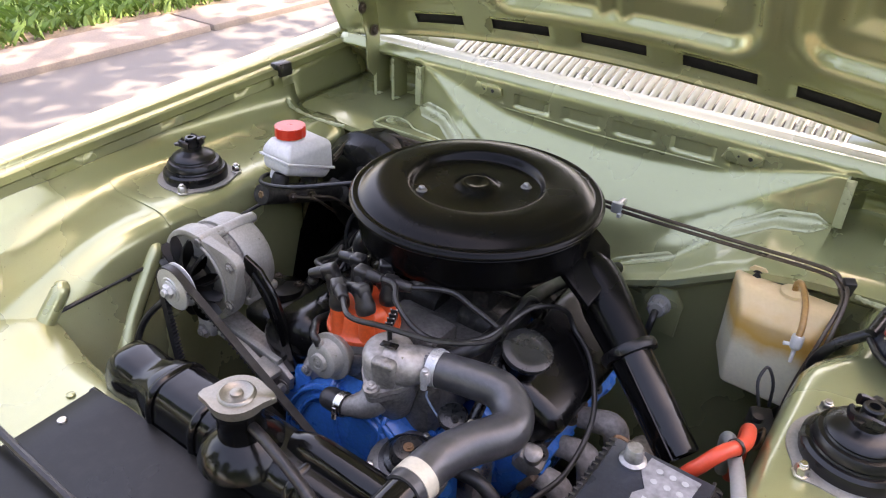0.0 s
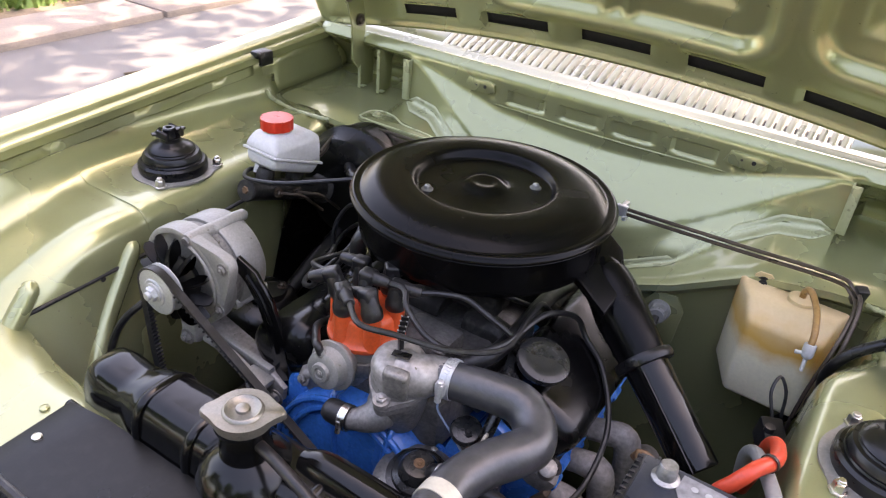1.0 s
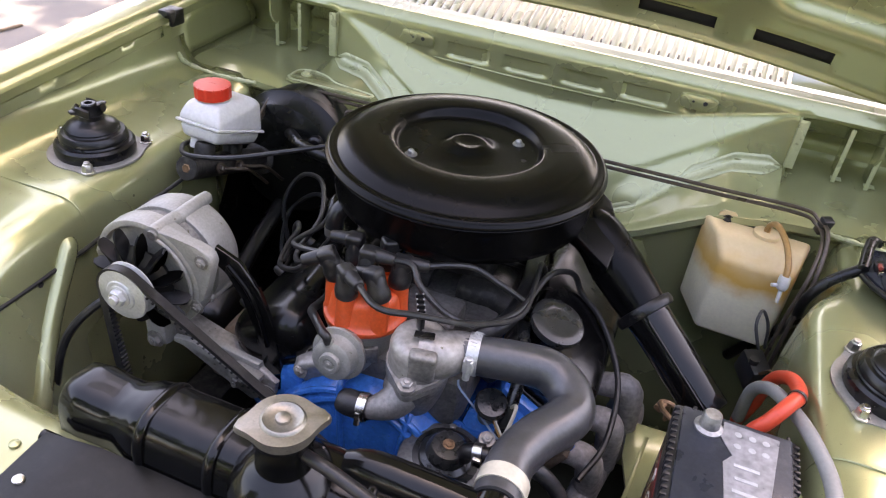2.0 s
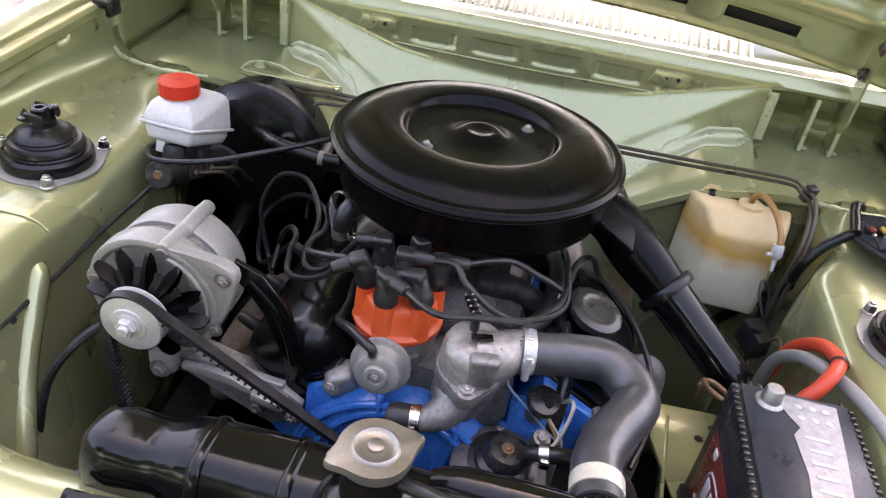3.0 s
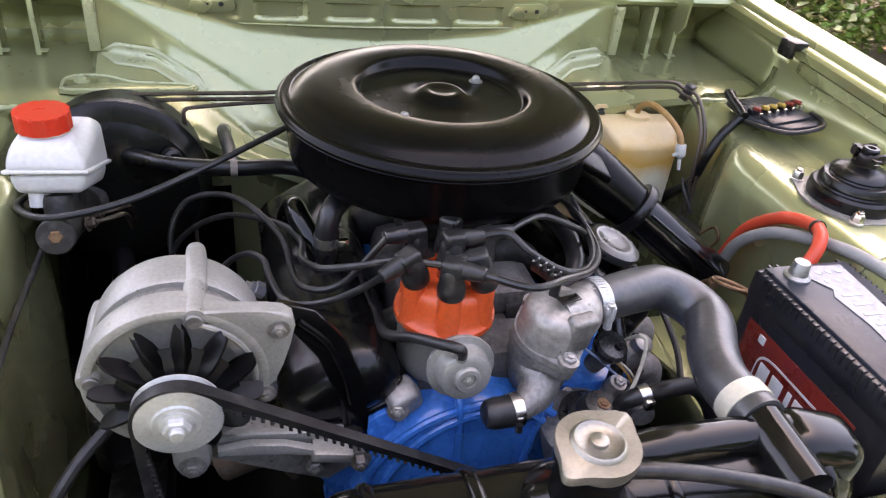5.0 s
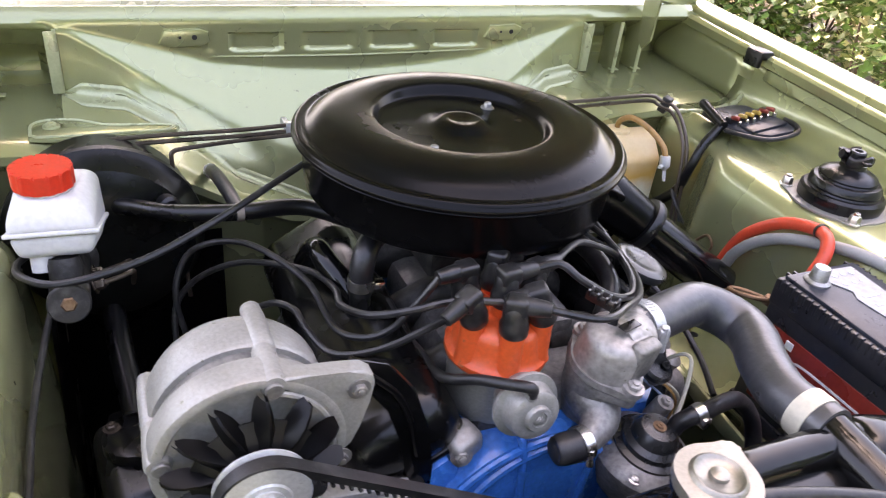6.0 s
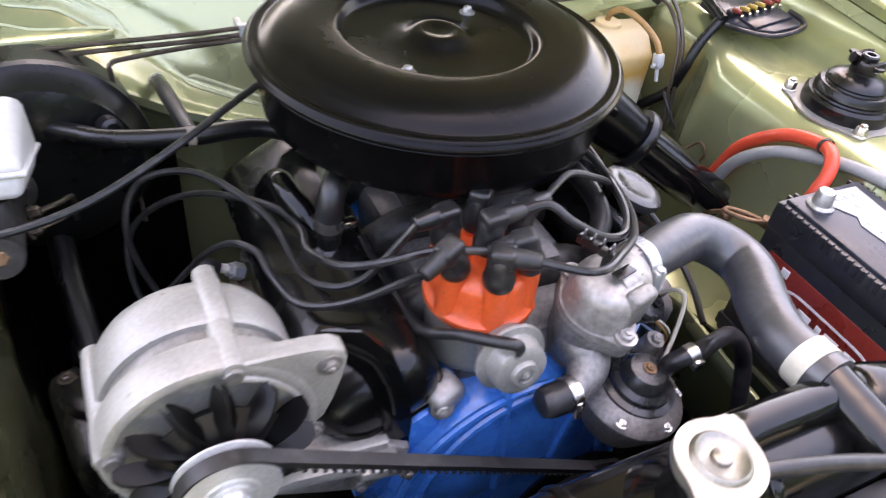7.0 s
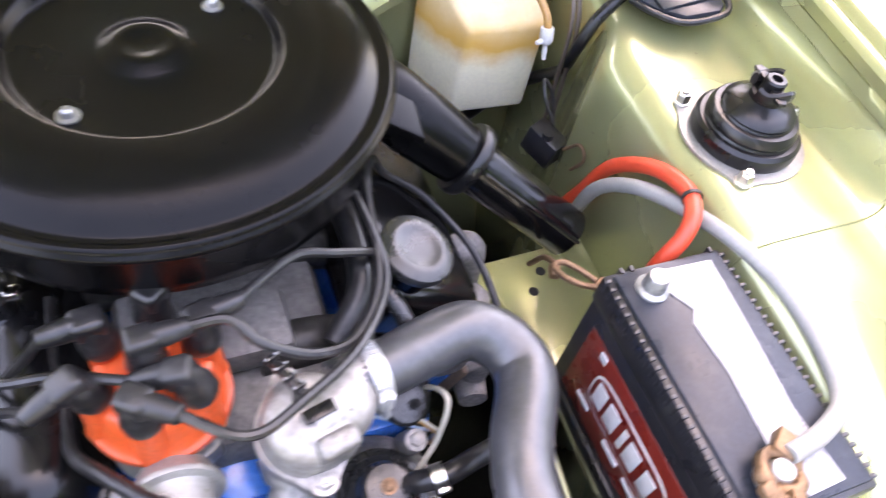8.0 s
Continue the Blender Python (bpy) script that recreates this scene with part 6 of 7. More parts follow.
conn = solo("connector_plate", b, GREEN, (0.211, 1.076, 0.69), "small green plate with a grey connector on the bulkhead", "connector")
b = lathe(bmesh.new(), [(0.019, 0), (0.019, 0.012), (0.015, 0.014), (0.015, 0.030), (0.012, 0.034)], (0.208, 1.072, 0.700), (0.1, -1, 0.1), 18)
for k in range(9):
    a = 2 * math.pi * k / 9
    tube(b, [(0.208 + 0.0155 * math.cos(a), 1.057, 0.7015 + 0.0155 * math.sin(a)), (0.2095 + 0.0150 * math.cos(a), 1.042, 0.703 + 0.0150 * math.sin(a))], 0.0016, 6, 1)
part("plug", b, GREYCABLE, conn, "ribbed grey plug")
b = tube(bmesh.new(), [(0.211, 1.040, 0.702), (0.212, 1.022, 0.688), (0.207, 1.026, 0.65), (0.197, 1.046, 0.59)], 0.006, 10, 5)
part("lead", b, RUBBER, conn)

# ---- washer bottle ----
bottle = thing("washer_bottle", (0.392, 1.01, 0.655), "yellow-stained translucent washer bottle hung on the bulkhead", "washer bottle")
b = bmesh.new()
sides = []
for x0, y0, x1, y1 in ((0.345, 0.984, 0.308, 1.070), (0.447, 0.980, 0.468, 1.062)):
    prof = [(0.02, 0.660), (0.98, 0.664), (1.0, 0.815), (0.42, 0.817), (0.0, 0.793)]
    sides.append([b.verts.new((x0 + (x1 - x0) * u, y0 + (y1 - y0) * u, z)) for u, z in prof])
left, right = sides
b.faces.new(left)
b.faces.new(right[::-1])
for k in range(5):
    b.faces.new((left[k], right[k], right[(k + 1) % 5], left[(k + 1) % 5]))
bmesh.ops.recalc_face_normals(b, faces=b.faces)
bmesh.ops.bevel(b, geom=list(b.edges), offset=0.008, segments=4, affect="EDGES", profile=0.5)
lathe(b, [(0.020, 0.814), (0.019, 0.8215), (0.017, 0.8225)], (0.400, 1.045, 0), seg=28)
part("tank", b, BOTTLE, bottle, "stained milky plastic tank", 40)
b = tube(bmesh.new(), [(0.400, 1.048, 0.812), (0.400, 1.044, 0.834), (0.408, 1.026, 0.846), (0.422, 0.996, 0.838), (0.430, 0.966, 0.822), (0.431, 0.954, 0.806)], 0.0046, 12, 6)
part("suction_tube", b, BROWNTUBE, bottle, "rust-brown hose")
b = lathe(bmesh.new(), [(0.0075, -0.012), (0.0082, -0.010), (0.0082, 0.004), (0.0060, 0.008), (0.0030, 0.010), (0.0026, 0.028)], (0.4310, 0.953, 0.798), (0.02, -0.25, -0.97), 16)
tube(b, [(0.429, 0.952, 0.796), (0.416, 0.947, 0.796)], 0.0028, 8, 1)
part("check_valve", b, MILK, bottle, "white plastic check valve")
b = slab(bmesh.new(), [(-0.014, -0.018), (0.014, -0.018), (0.014, 0.012), (0.008, 0.018), (-0.008, 0.018), (-0.014, 0.012)], 0, 0.003, Matrix.Translation((0.343, 1.066, 0.812)) @ Matrix.Rotation(radians(90), 4, "X"), 0.001)
hook = part("hanger_tab", b, BOTTLE, bottle)
part("screw", bolt(bmesh.new(), (0.343, 1.062, 0.816), (0, -1, 0), 0.006, 0.005), GRIME, hook)

# ---- battery ----
bat = thing("battery", (0.381, 0.50, 0.635), "black car battery with a red side label and worn sticker", "battery")
b = rbox(bmesh.new(), (0.3750, 0.501, 0.715), (0.117, 0.222, 0.165), 0.004)
rbox(b, (0.3750, 0.501, 0.650), (0.123, 0.228, 0.018), 0.003)
case = part("case", b, BATBLACK, bat, "ribbed black plastic case")
b = rbox(bmesh.new(), (0.3765, 0.501, 0.810), (0.122, 0.226, 0.034), 0.004)
part("rim", b, BATBLACK, bat)
b = rbox(bmesh.new(), (0.3770, 0.501, 0.8285), (0.108, 0.216, 0.006), 0.002)
part("top", b, BATTOP, bat, "dusty grey-black lid")
fin = to_mesh("fin", rbox(bmesh.new(), (0, 0, 0), (0.006, 0.0034, 0.014), 0.0008), BATBLACK)
for s, x in ((-1, 0.3175), (1, 0.436)):
    for k in range(26):
        ob = new("fin", fin)
        ob.parent = bat
        y = 0.396 + 0.0084 * k
        ob.location = Vector((x, y, 0.8215)) - origin(bat)
for x in (0.335, 0.345, 0.428):
    ob = new("fin", fin)
    ob.parent = bat
    ob.location = Vector((x, 0.6135, 0.8215)) - origin(bat)
    ob.rotation_euler = (0, 0, radians(90))
for p in ((0.349, 0.588), (0.352, 0.418)):
    b = lathe(bmesh.new(), [(0.0145, 0.829), (0.0145, 0.8335), (0.0125, 0.835), (0.0105, 0.836), (0.0092, 0.8495), (0.0080, 0.851)], (p[0], p[1], 0), seg=28)
    part("post", b, LEAD, bat, "dull lead terminal post")
b = slab(bmesh.new(), [(-0.080, -0.052), (0.088, -0.052), (0.088, 0.052), (-0.080, 0.052)], 0, 0.0012, Matrix.Translation((0.3172, 0.514, 0.722)) @ Matrix(((0, 0, -1, 0), (-1, 0, 0, 0), (0, 1, 0, 0), (0, 0, 0, 1))), 0.0004)
label_ = part("side_label", b, LABEL, bat, "glossy dark red label with a white oval mark")
SIDE = Matrix.Translation((0.3156, 0.500, 0.728)) @ Matrix(((0, 0, -1, 0), (-1, 0, 0, 0), (0, 1, 0, 0), (0, 0, 0, 1)))


def oval(rx, ry, n=40, corner=0.9):
    return [(rx * math.copysign(abs(math.cos(2 * math.pi * k / n)) ** 0.35, math.cos(2 * math.pi * k / n)), ry * math.copysign(abs(math.sin(2 * math.pi * k / n)) ** 0.6, math.sin(2 * math.pi * k / n))) for k in range(n)]


b = slab(bmesh.new(), oval(0.062, 0.026), 0, 0.0008, SIDE)
part("oval", b, WHITE, label_)
b = slab(bmesh.new(), oval(0.0595, 0.0235), 0.0004, 0.0014, SIDE)
part("oval", b, LABEL, label_)
b = bmesh.new()
for x, w in ((-0.046, 0.016), (-0.024, 0.018), (-0.004, 0.007), (0.013, 0.018), (0.038, 0.016)):
    rbox(b, (x, 0, 0.0015), (w, 0.030, 0.0012), 0.0004)
b.transform(SIDE)
part("logo_bar", b, WHITE, label_, "plain white logo shapes")
for x, y, w, h in ((-0.060, -0.036, 0.022, 0.006), (-0.005, -0.036, 0.026, 0.007), (0.03, -0.036, 0.022, 0.006), (-0.066, 0.036, 0.010, 0.010)):
    b = rbox(bmesh.new(), (x, y, 0.0003), (w, h, 0.0014), 0.0003)
    b.transform(SIDE)
    part("print_bar", b, WHITE, label_)
b = slab(bmesh.new(), [(0.364, 0.603), (0.418, 0.601), (0.412, 0.53), (0.404, 0.46), (0.408, 0.40), (0.372, 0.398), (0.364, 0.43), (0.370, 0.50), (0.366, 0.548), (0.374, 0.560), (0.362, 0.580)], 0.8318, 0.8326)
stick = part("top_sticker", b, STICKER, bat, "peeling silver-white warning sticker")
b = bmesh.new()
for x, y in ((0.378, 0.590), (0.392, 0.590), (0.405, 0.590), (0.378, 0.574), (0.392, 0.574), (0.405, 0.574)):
    lathe(b, [(0.0036, 0.8327), (0.0036, 0.8330)], (x, y, 0), seg=16)
part("print_dot", b, PRINT, stick)
b = bmesh.new()
for k in range(5):
    rbox(b, (0.388, 0.548 - 0.016 * k, 0.8328), (0.024 - 0.003 * (k % 2), 0.004, 0.0006), 0)
part("print_bar", b, PRINT, stick)
# corroded clamp on the front post
b = tube(bmesh.new(), [(0.352 + 0.0145 * math.cos(a), 0.418 + 0.0145 * math.sin(a), 0.845 + 0.001 * math.sin(3 * a)) for a in np.linspace(0.5, 6.5, 12)], [0.0052, 0.006, 0.005, 0.0058, 0.005, 0.006, 0.0052, 0.006, 0.005, 0.0056, 0.005, 0.006], 12, 4)
for cx, cy, cz, sx, sy, sz, turn in ((0.338, 0.402, 0.844, 0.024, 0.011, 0.013, 40), (0.331, 0.408, 0.850, 0.012, 0.014, 0.010, 15), (0.366, 0.434, 0.846, 0.022, 0.017, 0.012, 35), (0.346, 0.398, 0.850, 0.010, 0.012, 0.014, 60)):
    rbox(b, (cx, cy, cz), (sx, sy, sz), 0.003, pose(0, 0, 0, 8, 6, turn).to_3x3(), 3)
bolt(b, (0.333, 0.397, 0.853), (0.3, -0.1, 0.9), 0.0055, 0.006)
for v in b.verts:
    v.co += 0.0022 * noise.noise_vector(v.co * 90)
solo("battery_clamp", b, BRASS, (0.352, 0.418, 0.838), "corroded brass clamp on the battery post", "battery clamp")
b = tube(bmesh.new(), [(0.338, 0.628, 0.780), (0.322, 0.632, 0.783), (0.308, 0.646, 0.783), (0.306, 0.660, 0.780), (0.318, 0.664, 0.777), (0.330, 0.652, 0.777), (0.340, 0.636, 0.777)], 0.0030, 8, 5)
rbox(b, (0.341, 0.630, 0.778), (0.014, 0.012, 0.012), 0.003, pose(0, 0, 0, 10, 5, 30).to_3x3())
rbox(b, (0.306, 0.657, 0.776), (0.010, 0.014, 0.008), 0.002, pose(0, 0, 0, 0, 12, -20).to_3x3())
tube(b, [(0.312, 0.664, 0.775), (0.318, 0.69, 0.75), (0.322, 0.71, 0.71)], 0.003, 8, 4)
solo("loose_clamp", b, BRASS, (0.32, 0.645, 0.775), "loose copper cable clamp behind the battery", "battery clamp")
red = [(0.418, 0.806, 0.660), (0.424, 0.788, 0.712), (0.426, 0.764, 0.777), (0.433, 0.720, 0.821), (0.436, 0.676, 0.838), (0.422, 0.645, 0.843), (0.408, 0.630, 0.828), (0.393, 0.626, 0.800), (0.386, 0.625, 0.740)]
cable("red_battery_cable", red, 0.0082, REDCABLE, "thick bright red battery cable", "cable", 14)
grey = [(0.411, 0.773, 0.696), (0.408, 0.752, 0.761), (0.417, 0.714, 0.803), (0.433, 0.665, 0.824), (0.450, 0.616, 0.834), (0.466, 0.563, 0.833), (0.464, 0.505, 0.833), (0.446, 0.455, 0.836), (0.405, 0.434, 0.844), (0.362, 0.426, 0.850)]
cable("grey_battery_cable", grey, 0.0078, GREYCABLE, "thick grey earth cable curving past the battery", "cable", 14)
b = lathe(bmesh.new(), [(0.009, -0.002), (0.0098, -0.002), (0.0098, 0.002), (0.009, 0.002)], (0.4315, 0.662, 0.8425), (-0.35, -1, 0.12), 18, caps=False)
solo("cable_tie", b, RUBBER, (0.4315, 0.662, 0.8425), "thin black cable tie round the red cable", "cable tie")
b = slab(bmesh.new(), [(0.285, 0.768), (0.446, 0.775), (0.446, 0.37), (0.312, 0.37), (0.316, 0.60), (0.288, 0.70)], 0.628, 0.633, None, 0.001)
rbox(b, (0.300, 0.62, 0.622), (0.006, 0.26, 0.024), 0.002, pose(0, 0, 0, 0, 0, -6).to_3x3())
tray = solo("battery_tray", b, GREEN, (0.37, 0.55, 0.628), "green painted sheet metal battery tray", "battery tray")
# black discs give the tray holes their inner shade by colour
for p in ((0.352, 0.718), (0.372, 0.742)):
    part("hole", lathe(bmesh.new(), [(0.006, 0.6332), (0.006, 0.6336)], (p[0], p[1], 0), seg=16), DARK, tray)

# ---- fuse box and loom ----
fuse = thing("fuse_box", (0.555, 0.918, 0.846), "black fuse block with red and yellow fuses on the wing", "fuse box")
F = Matrix.Translation((0.556, 0.934, 0.866)) @ Matrix.Rotation(radians(-9), 4, "Y")
b = slab(bmesh.new(), [(-0.036, 0.062), (0.020, 0.056), (0.036, 0.046), (0.047, -0.030), (0.044, -0.052), (0.034, -0.060), (-0.006, -0.056), (-0.030, -0.034), (-0.044, -0.004)], -0.005, 0.004, F, 0.003)
part("base", b, SLATE, fuse, "slate-coloured plastic base")
b = rbox(bmesh.new(), (0.004, 0.006, 0.008), (0.078, 0.012, 0.010), 0.002)
b.transform(F)
part("fuse_rail", b, BATBLACK, fuse)
b = rbox(bmesh.new(), (0.006, -0.026, 0.0055), (0.068, 0.030, 0.005), 0.002)
b.transform(F)
part("cover", b, SLATE, fuse)
for k, m in enumerate((CRIMSON, YELLOW, YELLOW, YELLOW, CRIMSON, CRIMSON)):
    b = lathe(bmesh.new(), [(0.0020, -0.009), (0.0034, -0.007), (0.0034, 0.007), (0.0020, 0.009)], (-0.030 + 0.0136 * k, -0.004, 0.0155), (0.1, 1, -0.25), 12)
    b.transform(F)
    part("fuse", b, m, fuse, "ceramic cartridge fuse")
    b = rbox(bmesh.new(), (-0.030 + 0.0136 * k, -0.014, 0.010), (0.006, 0.004, 0.008), 0.001)
    b.transform(F)
    part("fuse_clip", b, STEEL, fuse)
b = tube(bmesh.new(), [F @ Vector(v) for v in ((0.050, -0.024, 0.004), (0.049, -0.050, 0.003), (0.036, -0.064, 0.000), (-0.008, -0.061, -0.001), (-0.034, -0.036, 0.0), (-0.048, -0.006, 0.0))], 0.0038, 10, 6)
part("edge_wire", b, RUBBER, fuse, "taped wires round its edge")
cable("wiring_loom", [(0.508, 0.940, 0.860), (0.476, 0.932, 0.832), (0.459, 0.928, 0.796), (0.462, 0.946, 0.750), (0.462, 0.992, 0.700), (0.452, 1.040, 0.640), (0.420, 1.075, 0.560)], [0.0075, 0.0075, 0.007, 0.0075, 0.008, 0.009, 0.009], BOOT, "black taped wiring loom dropping from the fuse box", "wiring loom", 12)
cable("wiring_loom", [(0.508, 0.933, 0.864), (0.512, 0.955, 0.868), (0.516, 0.980, 0.872), (0.523, 1.000, 0.873), (0.534, 1.002, 0.870)], [0.007, 0.0075, 0.007, 0.0085, 0.005], BOOT, "short taped branch of the fuse box loom", "wiring loom", 12)

# starter relay on the wing
relay = thing("starter_relay", (0.425, 0.885, 0.69), "small dusty black relay with loose wires", "relay")
b = rbox(bmesh.new(), (0.428, 0.886, 0.690), (0.030, 0.046, 0.040), 0.004, pose(0, 0, 0, 10, 0, 25).to_3x3())
lathe(b, [(0.007, 0), (0.007, 0.008)], (0.423, 0.878, 0.708), (0, 0, 1), 14)
part("body", b, BATBLACK, relay)
b = tube(bmesh.new(), [(0.420, 0.870, 0.738), (0.408, 0.885, 0.765), (0.412, 0.905, 0.778), (0.425, 0.90, 0.76), (0.43, 0.888, 0.73)], 0.0022, 8, 6)
part("wire", b, RUBBER, relay)
b = tube(bmesh.new(), [(0.430, 0.850, 0.715), (0.438, 0.835, 0.735), (0.440, 0.822, 0.722), (0.434, 0.83, 0.70)], 0.0022, 8, 6)
part("wire", b, BRASS, relay)

# small wires by the engine
cable("thin_wire", [(0.125, 0.60, 0.70), (0.150, 0.585, 0.765), (0.160, 0.56, 0.79), (0.152, 0.545, 0.75), (0.13, 0.53, 0.72)], 0.0022, CREAM, "thin cream wire behind the hose", "wire", 7)
cable("thin_wire", [(0.088, 0.575, 0.790), (0.093, 0.570, 0.783), (0.118, 0.566, 0.762), (0.140, 0.562, 0.742), (0.156, 0.559, 0.730), (0.158, 0.562, 0.705)], 0.0014, BLUEWIRE, "thin pale blue wire above the fuel pump", "wire", 7)
cable("thin_wire", [(0.133, 0.570, 0.760), (0.144, 0.560, 0.752), (0.153, 0.556, 0.740), (0.157, 0.556, 0.728), (0.158, 0.560, 0.70)], 0.0015, BROWNTUBE, "thin brown wire from the sender", "wire", 7)
cable("thin_wire", [(0.137, 0.568, 0.760), (0.148, 0.558, 0.753), (0.157, 0.555, 0.741), (0.160, 0.557, 0.728), (0.161, 0.562, 0.70)], 0.0013, CREAM, "thin pale wire from the sender", "wire", 7)
cable("bypass_hose", [(0.130, 0.680, 0.815), (0.139, 0.651, 0.813), (0.148, 0.622, 0.800), (0.150, 0.600, 0.780), (0.149, 0.580, 0.755), (0.147, 0.574, 0.735), (0.145, 0.575, 0.700)], 0.0078, DUST, "dusty grey bypass hose below the radiator hose", "hose", 12)
send = thing("temperature_sender", (0.131, 0.572, 0.745), "dusty grey sender with a flat cap on the engine", "sender")
sa = Vector((0.15, -0.35, 0.92)).normalized()
sp = Vector((0.131, 0.571, 0.778))
part("body", lathe(bmesh.new(), [(0.010, -0.045), (0.012, -0.020), (0.0155, -0.016), (0.0175, -0.006)], sp, sa, 24), DULL, send, "stained metal body")
part("cap", lathe(bmesh.new(), [(0.0185, -0.008), (0.0190, -0.003), (0.0165, 0.0005), (0.006, 0.0015)], sp, sa, 28), DUST, send, "dusty grey cap")
part("terminal", bolt(bmesh.new(), sp + Vector((0.006, -0.004, 0.001)), sa, 0.003, 0.005), DARK, send)
b = lathe(bmesh.new(), [(0.0105, -0.030), (0.0105, -0.004), (0.0090, 0.0), (0.0, 0.001)], (0.137, 0.552, 0.742), (0.1, -0.3, 0.95), 14)
bolt(b, (0.137, 0.552, 0.741), (0.1, -0.3, 0.95), 0.0062, 0.006)
solo("pipe_union", b, ALU, (0.137, 0.556, 0.715), "stubby steel pipe union behind the fuel pump", "pipe union")
b = rbox(bmesh.new(), (0.206, 0.642, 0.692), (0.040, 0.035, 0.034), 0.010, pose(0, 0, 0, 10, 25, 15).to_3x3())
lathe(b, [(0.012, -0.01), (0.012, 0.010), (0.009, 0.012)], (0.214, 0.634, 0.710), (0.2, -0.4, 0.9), 16)
solo("water_outlet", b, ALU, (0.206, 0.642, 0.675), "pale alloy water outlet at the cylinder head", "casting")
b = lathe(bmesh.new(), [(0.0046, 0.0), (0.0050, 0.004), (0.0046, 0.018), (0.0036, 0.022), (0.0015, 0.023)], (0.0250, 0.6450, 0.781), (-0.08, 0.05, 1), 16)
solo("terminal_cap", b, RED, (0.0255, 0.6495, 0.78), "small red terminal cap beside the distributor", "terminal")
cable("low_tension_wire", [(-0.006, 0.630, 0.800), (0.006, 0.645, 0.808), (0.018, 0.655, 0.808), (0.026, 0.662, 0.802), (0.030, 0.664, 0.790)], 0.0017, ORANGE, "thin orange wire beside the distributor", "wire", 8)
for k in range(2):
    cable("low_tension_wire", [(0.026, 0.660, 0.803), (0.034, 0.652 + 0.003 * k, 0.806), (0.044, 0.640 + 0.004 * k, 0.802), (0.056, 0.630 + 0.004 * k, 0.788), (0.066, 0.624, 0.76)], 0.0015, BLUEDARK, "thin blue wire beside the thermostat housing", "wire", 8)
cable("heater_hose", [(0.085, 0.62, 0.81), (0.115, 0.655, 0.828), (0.120, 0.72, 0.835), (0.11, 0.80, 0.82), (0.10, 0.95, 0.77), (0.12, 1.08, 0.73)], 0.0105, RUBBER, "black heater hose running back under the air cleaner", "hose", 14)
b = rbox(bmesh.new(), (0.14, 0.60, 0.66), (0.05, 0.05, 0.08), 0.006)
solo("engine_bracket", b, ALU, (0.14, 0.60, 0.62), "pale cast bracket below the radiator hose", "bracket")

# ---- steering box and hanging cables beside the brake servo ----
# unseen black mass, added to darken the low bay beside the servo
steer = thing("steering_box_filler", (-0.37, 0.74, 0.52), "black steering box shape, added to fill the dark low bay", "steering box")
b = rbox(bmesh.new(), (-0.365, 0.74, 0.60), (0.085, 0.11, 0.11), 0.018, pose(0, 0, 0, 14, 0, 8).to_3x3(), 3)
part("casting", b, BOOT, steer)
b = lathe(bmesh.new(), [(0.036, 0), (0.036, 0.012), (0.028, 0.016), (0.012, 0.018)], (-0.365, 0.745, 0.652), (0, 0.1, 1), 28)
part("cover_plate", b, BOOT, steer)
for k in range(3):
    a = 0.6 + k * 2.09
    part("bolt", bolt(bmesh.new(), (-0.365 + 0.028 * math.cos(a), 0.745 + 0.028 * math.sin(a), 0.667), (0, 0.1, 1), 0.006, 0.006), PIPE, steer)
b = tube(bmesh.new(), [(-0.365, 0.79, 0.62), (-0.375, 0.90, 0.66), (-0.385, 1.06, 0.70)], 0.014, 14, 3)
part("shaft", b, BOOT, steer)
# black sheets added behind the alternator to stand for the deep shade
guard = thing("deep_shade_sheets", (-0.4385, 0.9, 0.30), "added black sheets standing for deep shade by wing and bulkhead", "splash guard")
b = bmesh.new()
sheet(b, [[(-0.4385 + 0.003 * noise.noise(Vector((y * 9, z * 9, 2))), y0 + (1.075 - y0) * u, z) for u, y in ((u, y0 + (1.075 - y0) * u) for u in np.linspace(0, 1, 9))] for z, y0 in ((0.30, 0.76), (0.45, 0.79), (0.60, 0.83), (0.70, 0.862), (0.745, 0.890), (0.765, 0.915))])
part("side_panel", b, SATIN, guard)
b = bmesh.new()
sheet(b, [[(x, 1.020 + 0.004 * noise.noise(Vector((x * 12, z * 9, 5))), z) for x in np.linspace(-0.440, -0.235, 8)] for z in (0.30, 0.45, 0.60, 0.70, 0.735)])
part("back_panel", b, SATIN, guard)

# ---- exhaust manifold and plugs low on the brake side ----
exhaust = thing("exhaust_manifold", (-0.25, 0.72, 0.58), "rusty cast exhaust manifold beside the cylinder head", "exhaust manifold")
b = tube(bmesh.new(), [(-0.262, 0.625, 0.640), (-0.270, 0.67, 0.632), (-0.274, 0.76, 0.622), (-0.270, 0.86, 0.600), (-0.262, 0.93, 0.54), (-0.25, 0.96, 0.42)], [0.022, 0.025, 0.027, 0.029, 0.030, 0.028], 18, 6)
part("log", b, RUST, exhaust)
for k in range(3):
    y = 0.605 + 0.105 * k
    b = tube(bmesh.new(), [(-0.196, y, 0.655), (-0.225, y + 0.004, 0.652), (-0.262, y + 0.010, 0.634)], [0.021, 0.020, 0.022], 14, 5)
    part("branch", b, RUST, exhaust)
    b = rbox(bmesh.new(), (-0.203, y, 0.655), (0.010, 0.060, 0.050), 0.004, pose(0, 0, 0, 0, -30, 0).to_3x3())
    part("flange", b, RUST, exhaust)
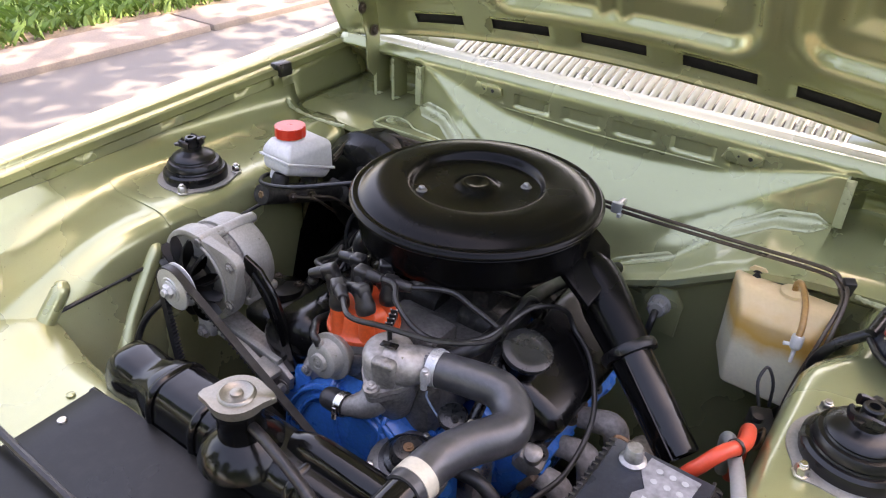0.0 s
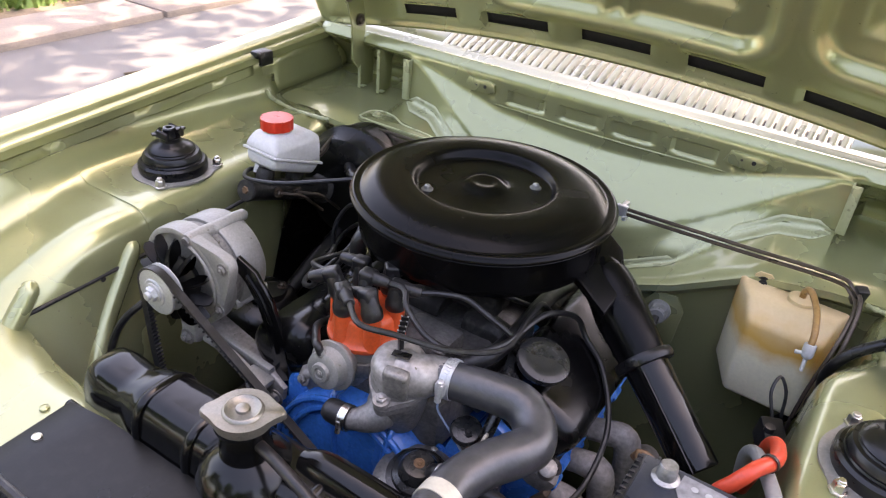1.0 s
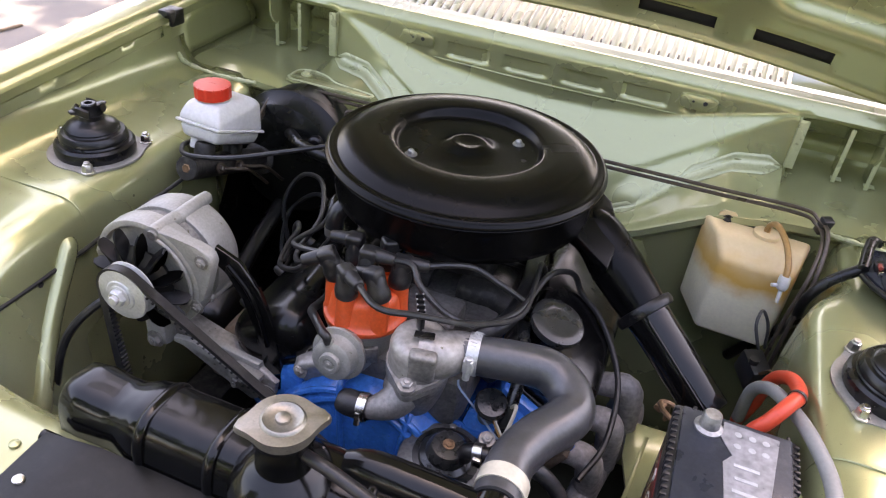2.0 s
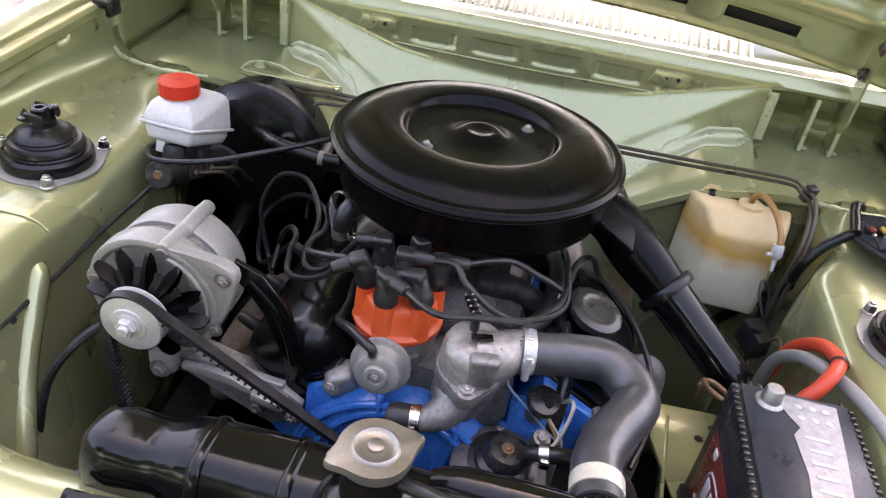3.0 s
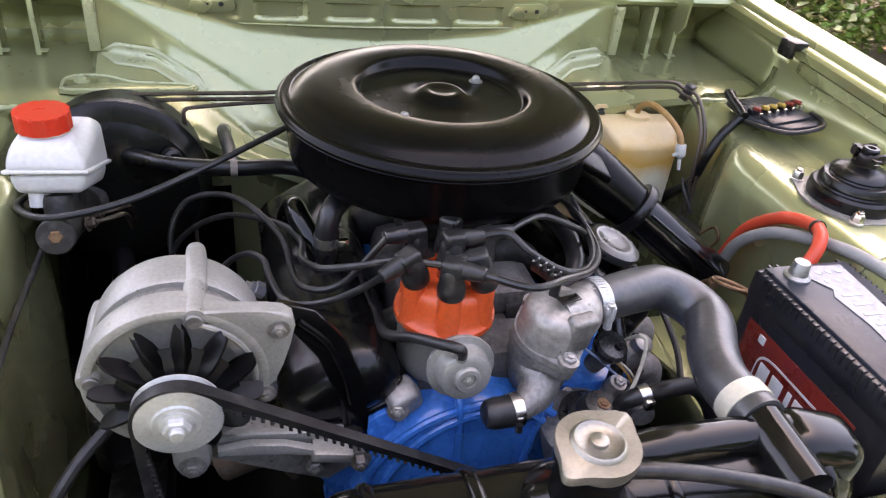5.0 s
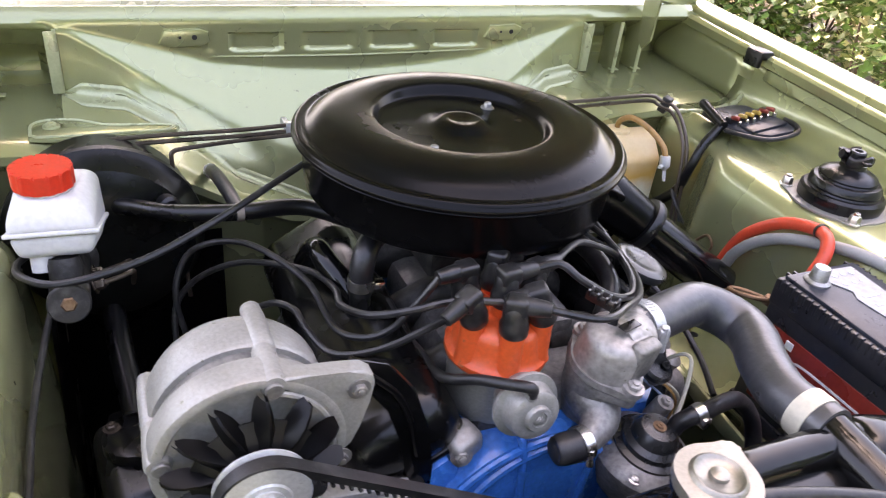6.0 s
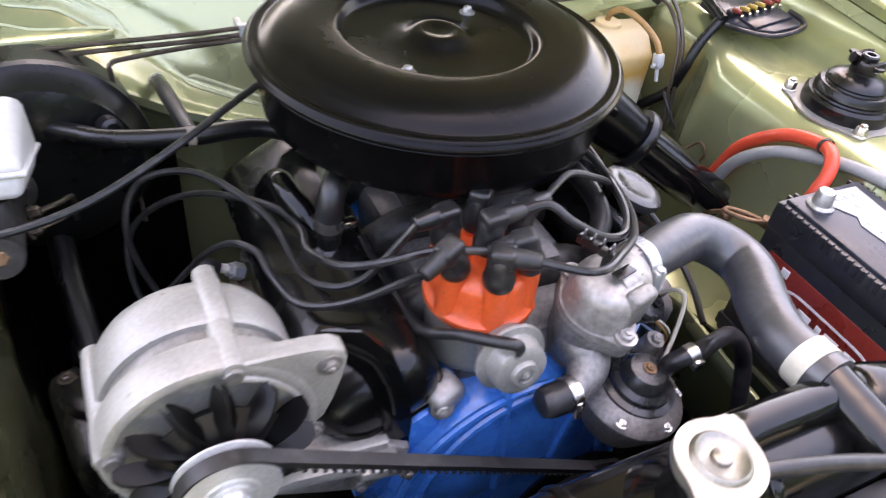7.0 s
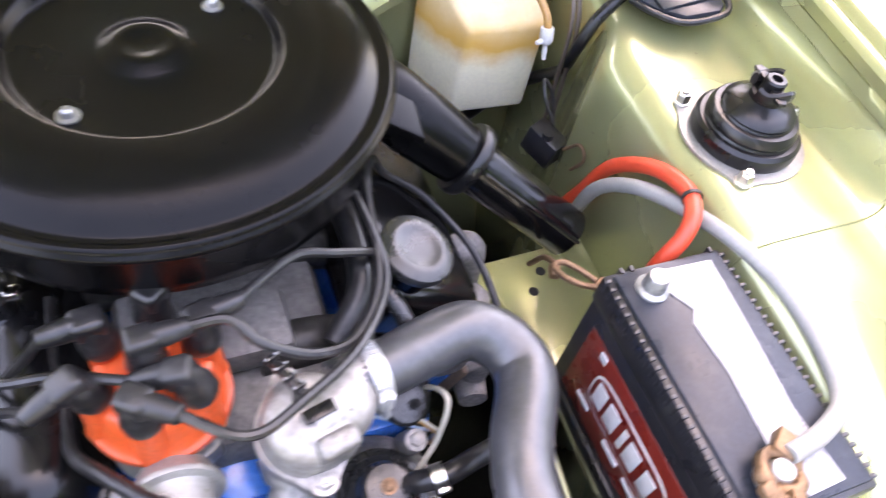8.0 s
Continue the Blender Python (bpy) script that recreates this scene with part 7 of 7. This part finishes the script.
for k in range(3):
    y = 0.655 + 0.085 * k
    plug = thing("spark_plug", (-0.205, y, 0.69), "spark plug with a white insulator in the cylinder head", "spark plug", "spark plugs")
    ax_ = Vector((-0.85, 0, 0.5)).normalized()
    part("body", lathe(bmesh.new(), [(0.010, 0), (0.010, 0.012), (0.0075, 0.013), (0.0075, 0.018)], (-0.205, y, 0.690), ax_, 6), ZINC, plug)
    part("insulator", lathe(bmesh.new(), [(0.0055, 0.017), (0.0050, 0.030), (0.0040, 0.031)], (-0.205, y, 0.690), ax_, 14), CERAMIC, plug)
    part("boot", lathe(bmesh.new(), [(0.0075, 0.028), (0.0085, 0.034), (0.0075, 0.052), (0.005, 0.056)], (-0.205, y, 0.690), ax_, 14), RUBBER, plug)
exhaust = thing("exhaust_manifold", (0.262, 0.70, 0.56), "pale grey cast exhaust manifold beside the battery", "exhaust manifold")
b = tube(bmesh.new(), [(0.248, 0.628, 0.592), (0.254, 0.66, 0.592), (0.266, 0.72, 0.592), (0.280, 0.78, 0.590), (0.286, 0.84, 0.580), (0.280, 0.90, 0.54), (0.27, 0.93, 0.46)], [0.016, 0.019, 0.018, 0.021, 0.022, 0.022, 0.022], 18, 6)
part("log", b, HEATED, exhaust)
for k in range(3):
    y = 0.645 + 0.052 * k
    b = tube(bmesh.new(), [(0.205, y, 0.660 + 0.014 * k), (0.228 + 0.008 * k, y + 0.002, 0.666 + 0.016 * k), (0.250 + 0.012 * k, y + 0.006, 0.652 + 0.020 * k), (0.256 + 0.013 * k, y + 0.010, 0.60)], [0.014, 0.0165, 0.0185, 0.0155], 14, 6)
    part("branch", b, HEATED, exhaust)
    b = rbox(bmesh.new(), (0.212, y, 0.664 + 0.012 * k), (0.010, 0.046, 0.040), 0.004, pose(0, 0, 0, 0, 30, 0).to_3x3())
    part("flange", b, RUST, exhaust)
# unseen black rail and mount, added as dark fill low in the bay
b = rbox(bmesh.new(), (-0.375, 0.66, 0.40), (0.075, 0.84, 0.095), 0.012)
solo("dark_rail_filler", b, GRIME, (-0.375, 0.66, 0.35), "black rail shape, added to fill the dark floor of the bay", "chassis rail")
b = rbox(bmesh.new(), (-0.285, 0.60, 0.455), (0.11, 0.09, 0.05), 0.012, pose(0, 0, 0, 0, 22, 0).to_3x3())
solo("engine_mount", b, GRIME, (-0.285, 0.60, 0.43), "black mount shape, added between engine and rail as dark fill", "engine mount")
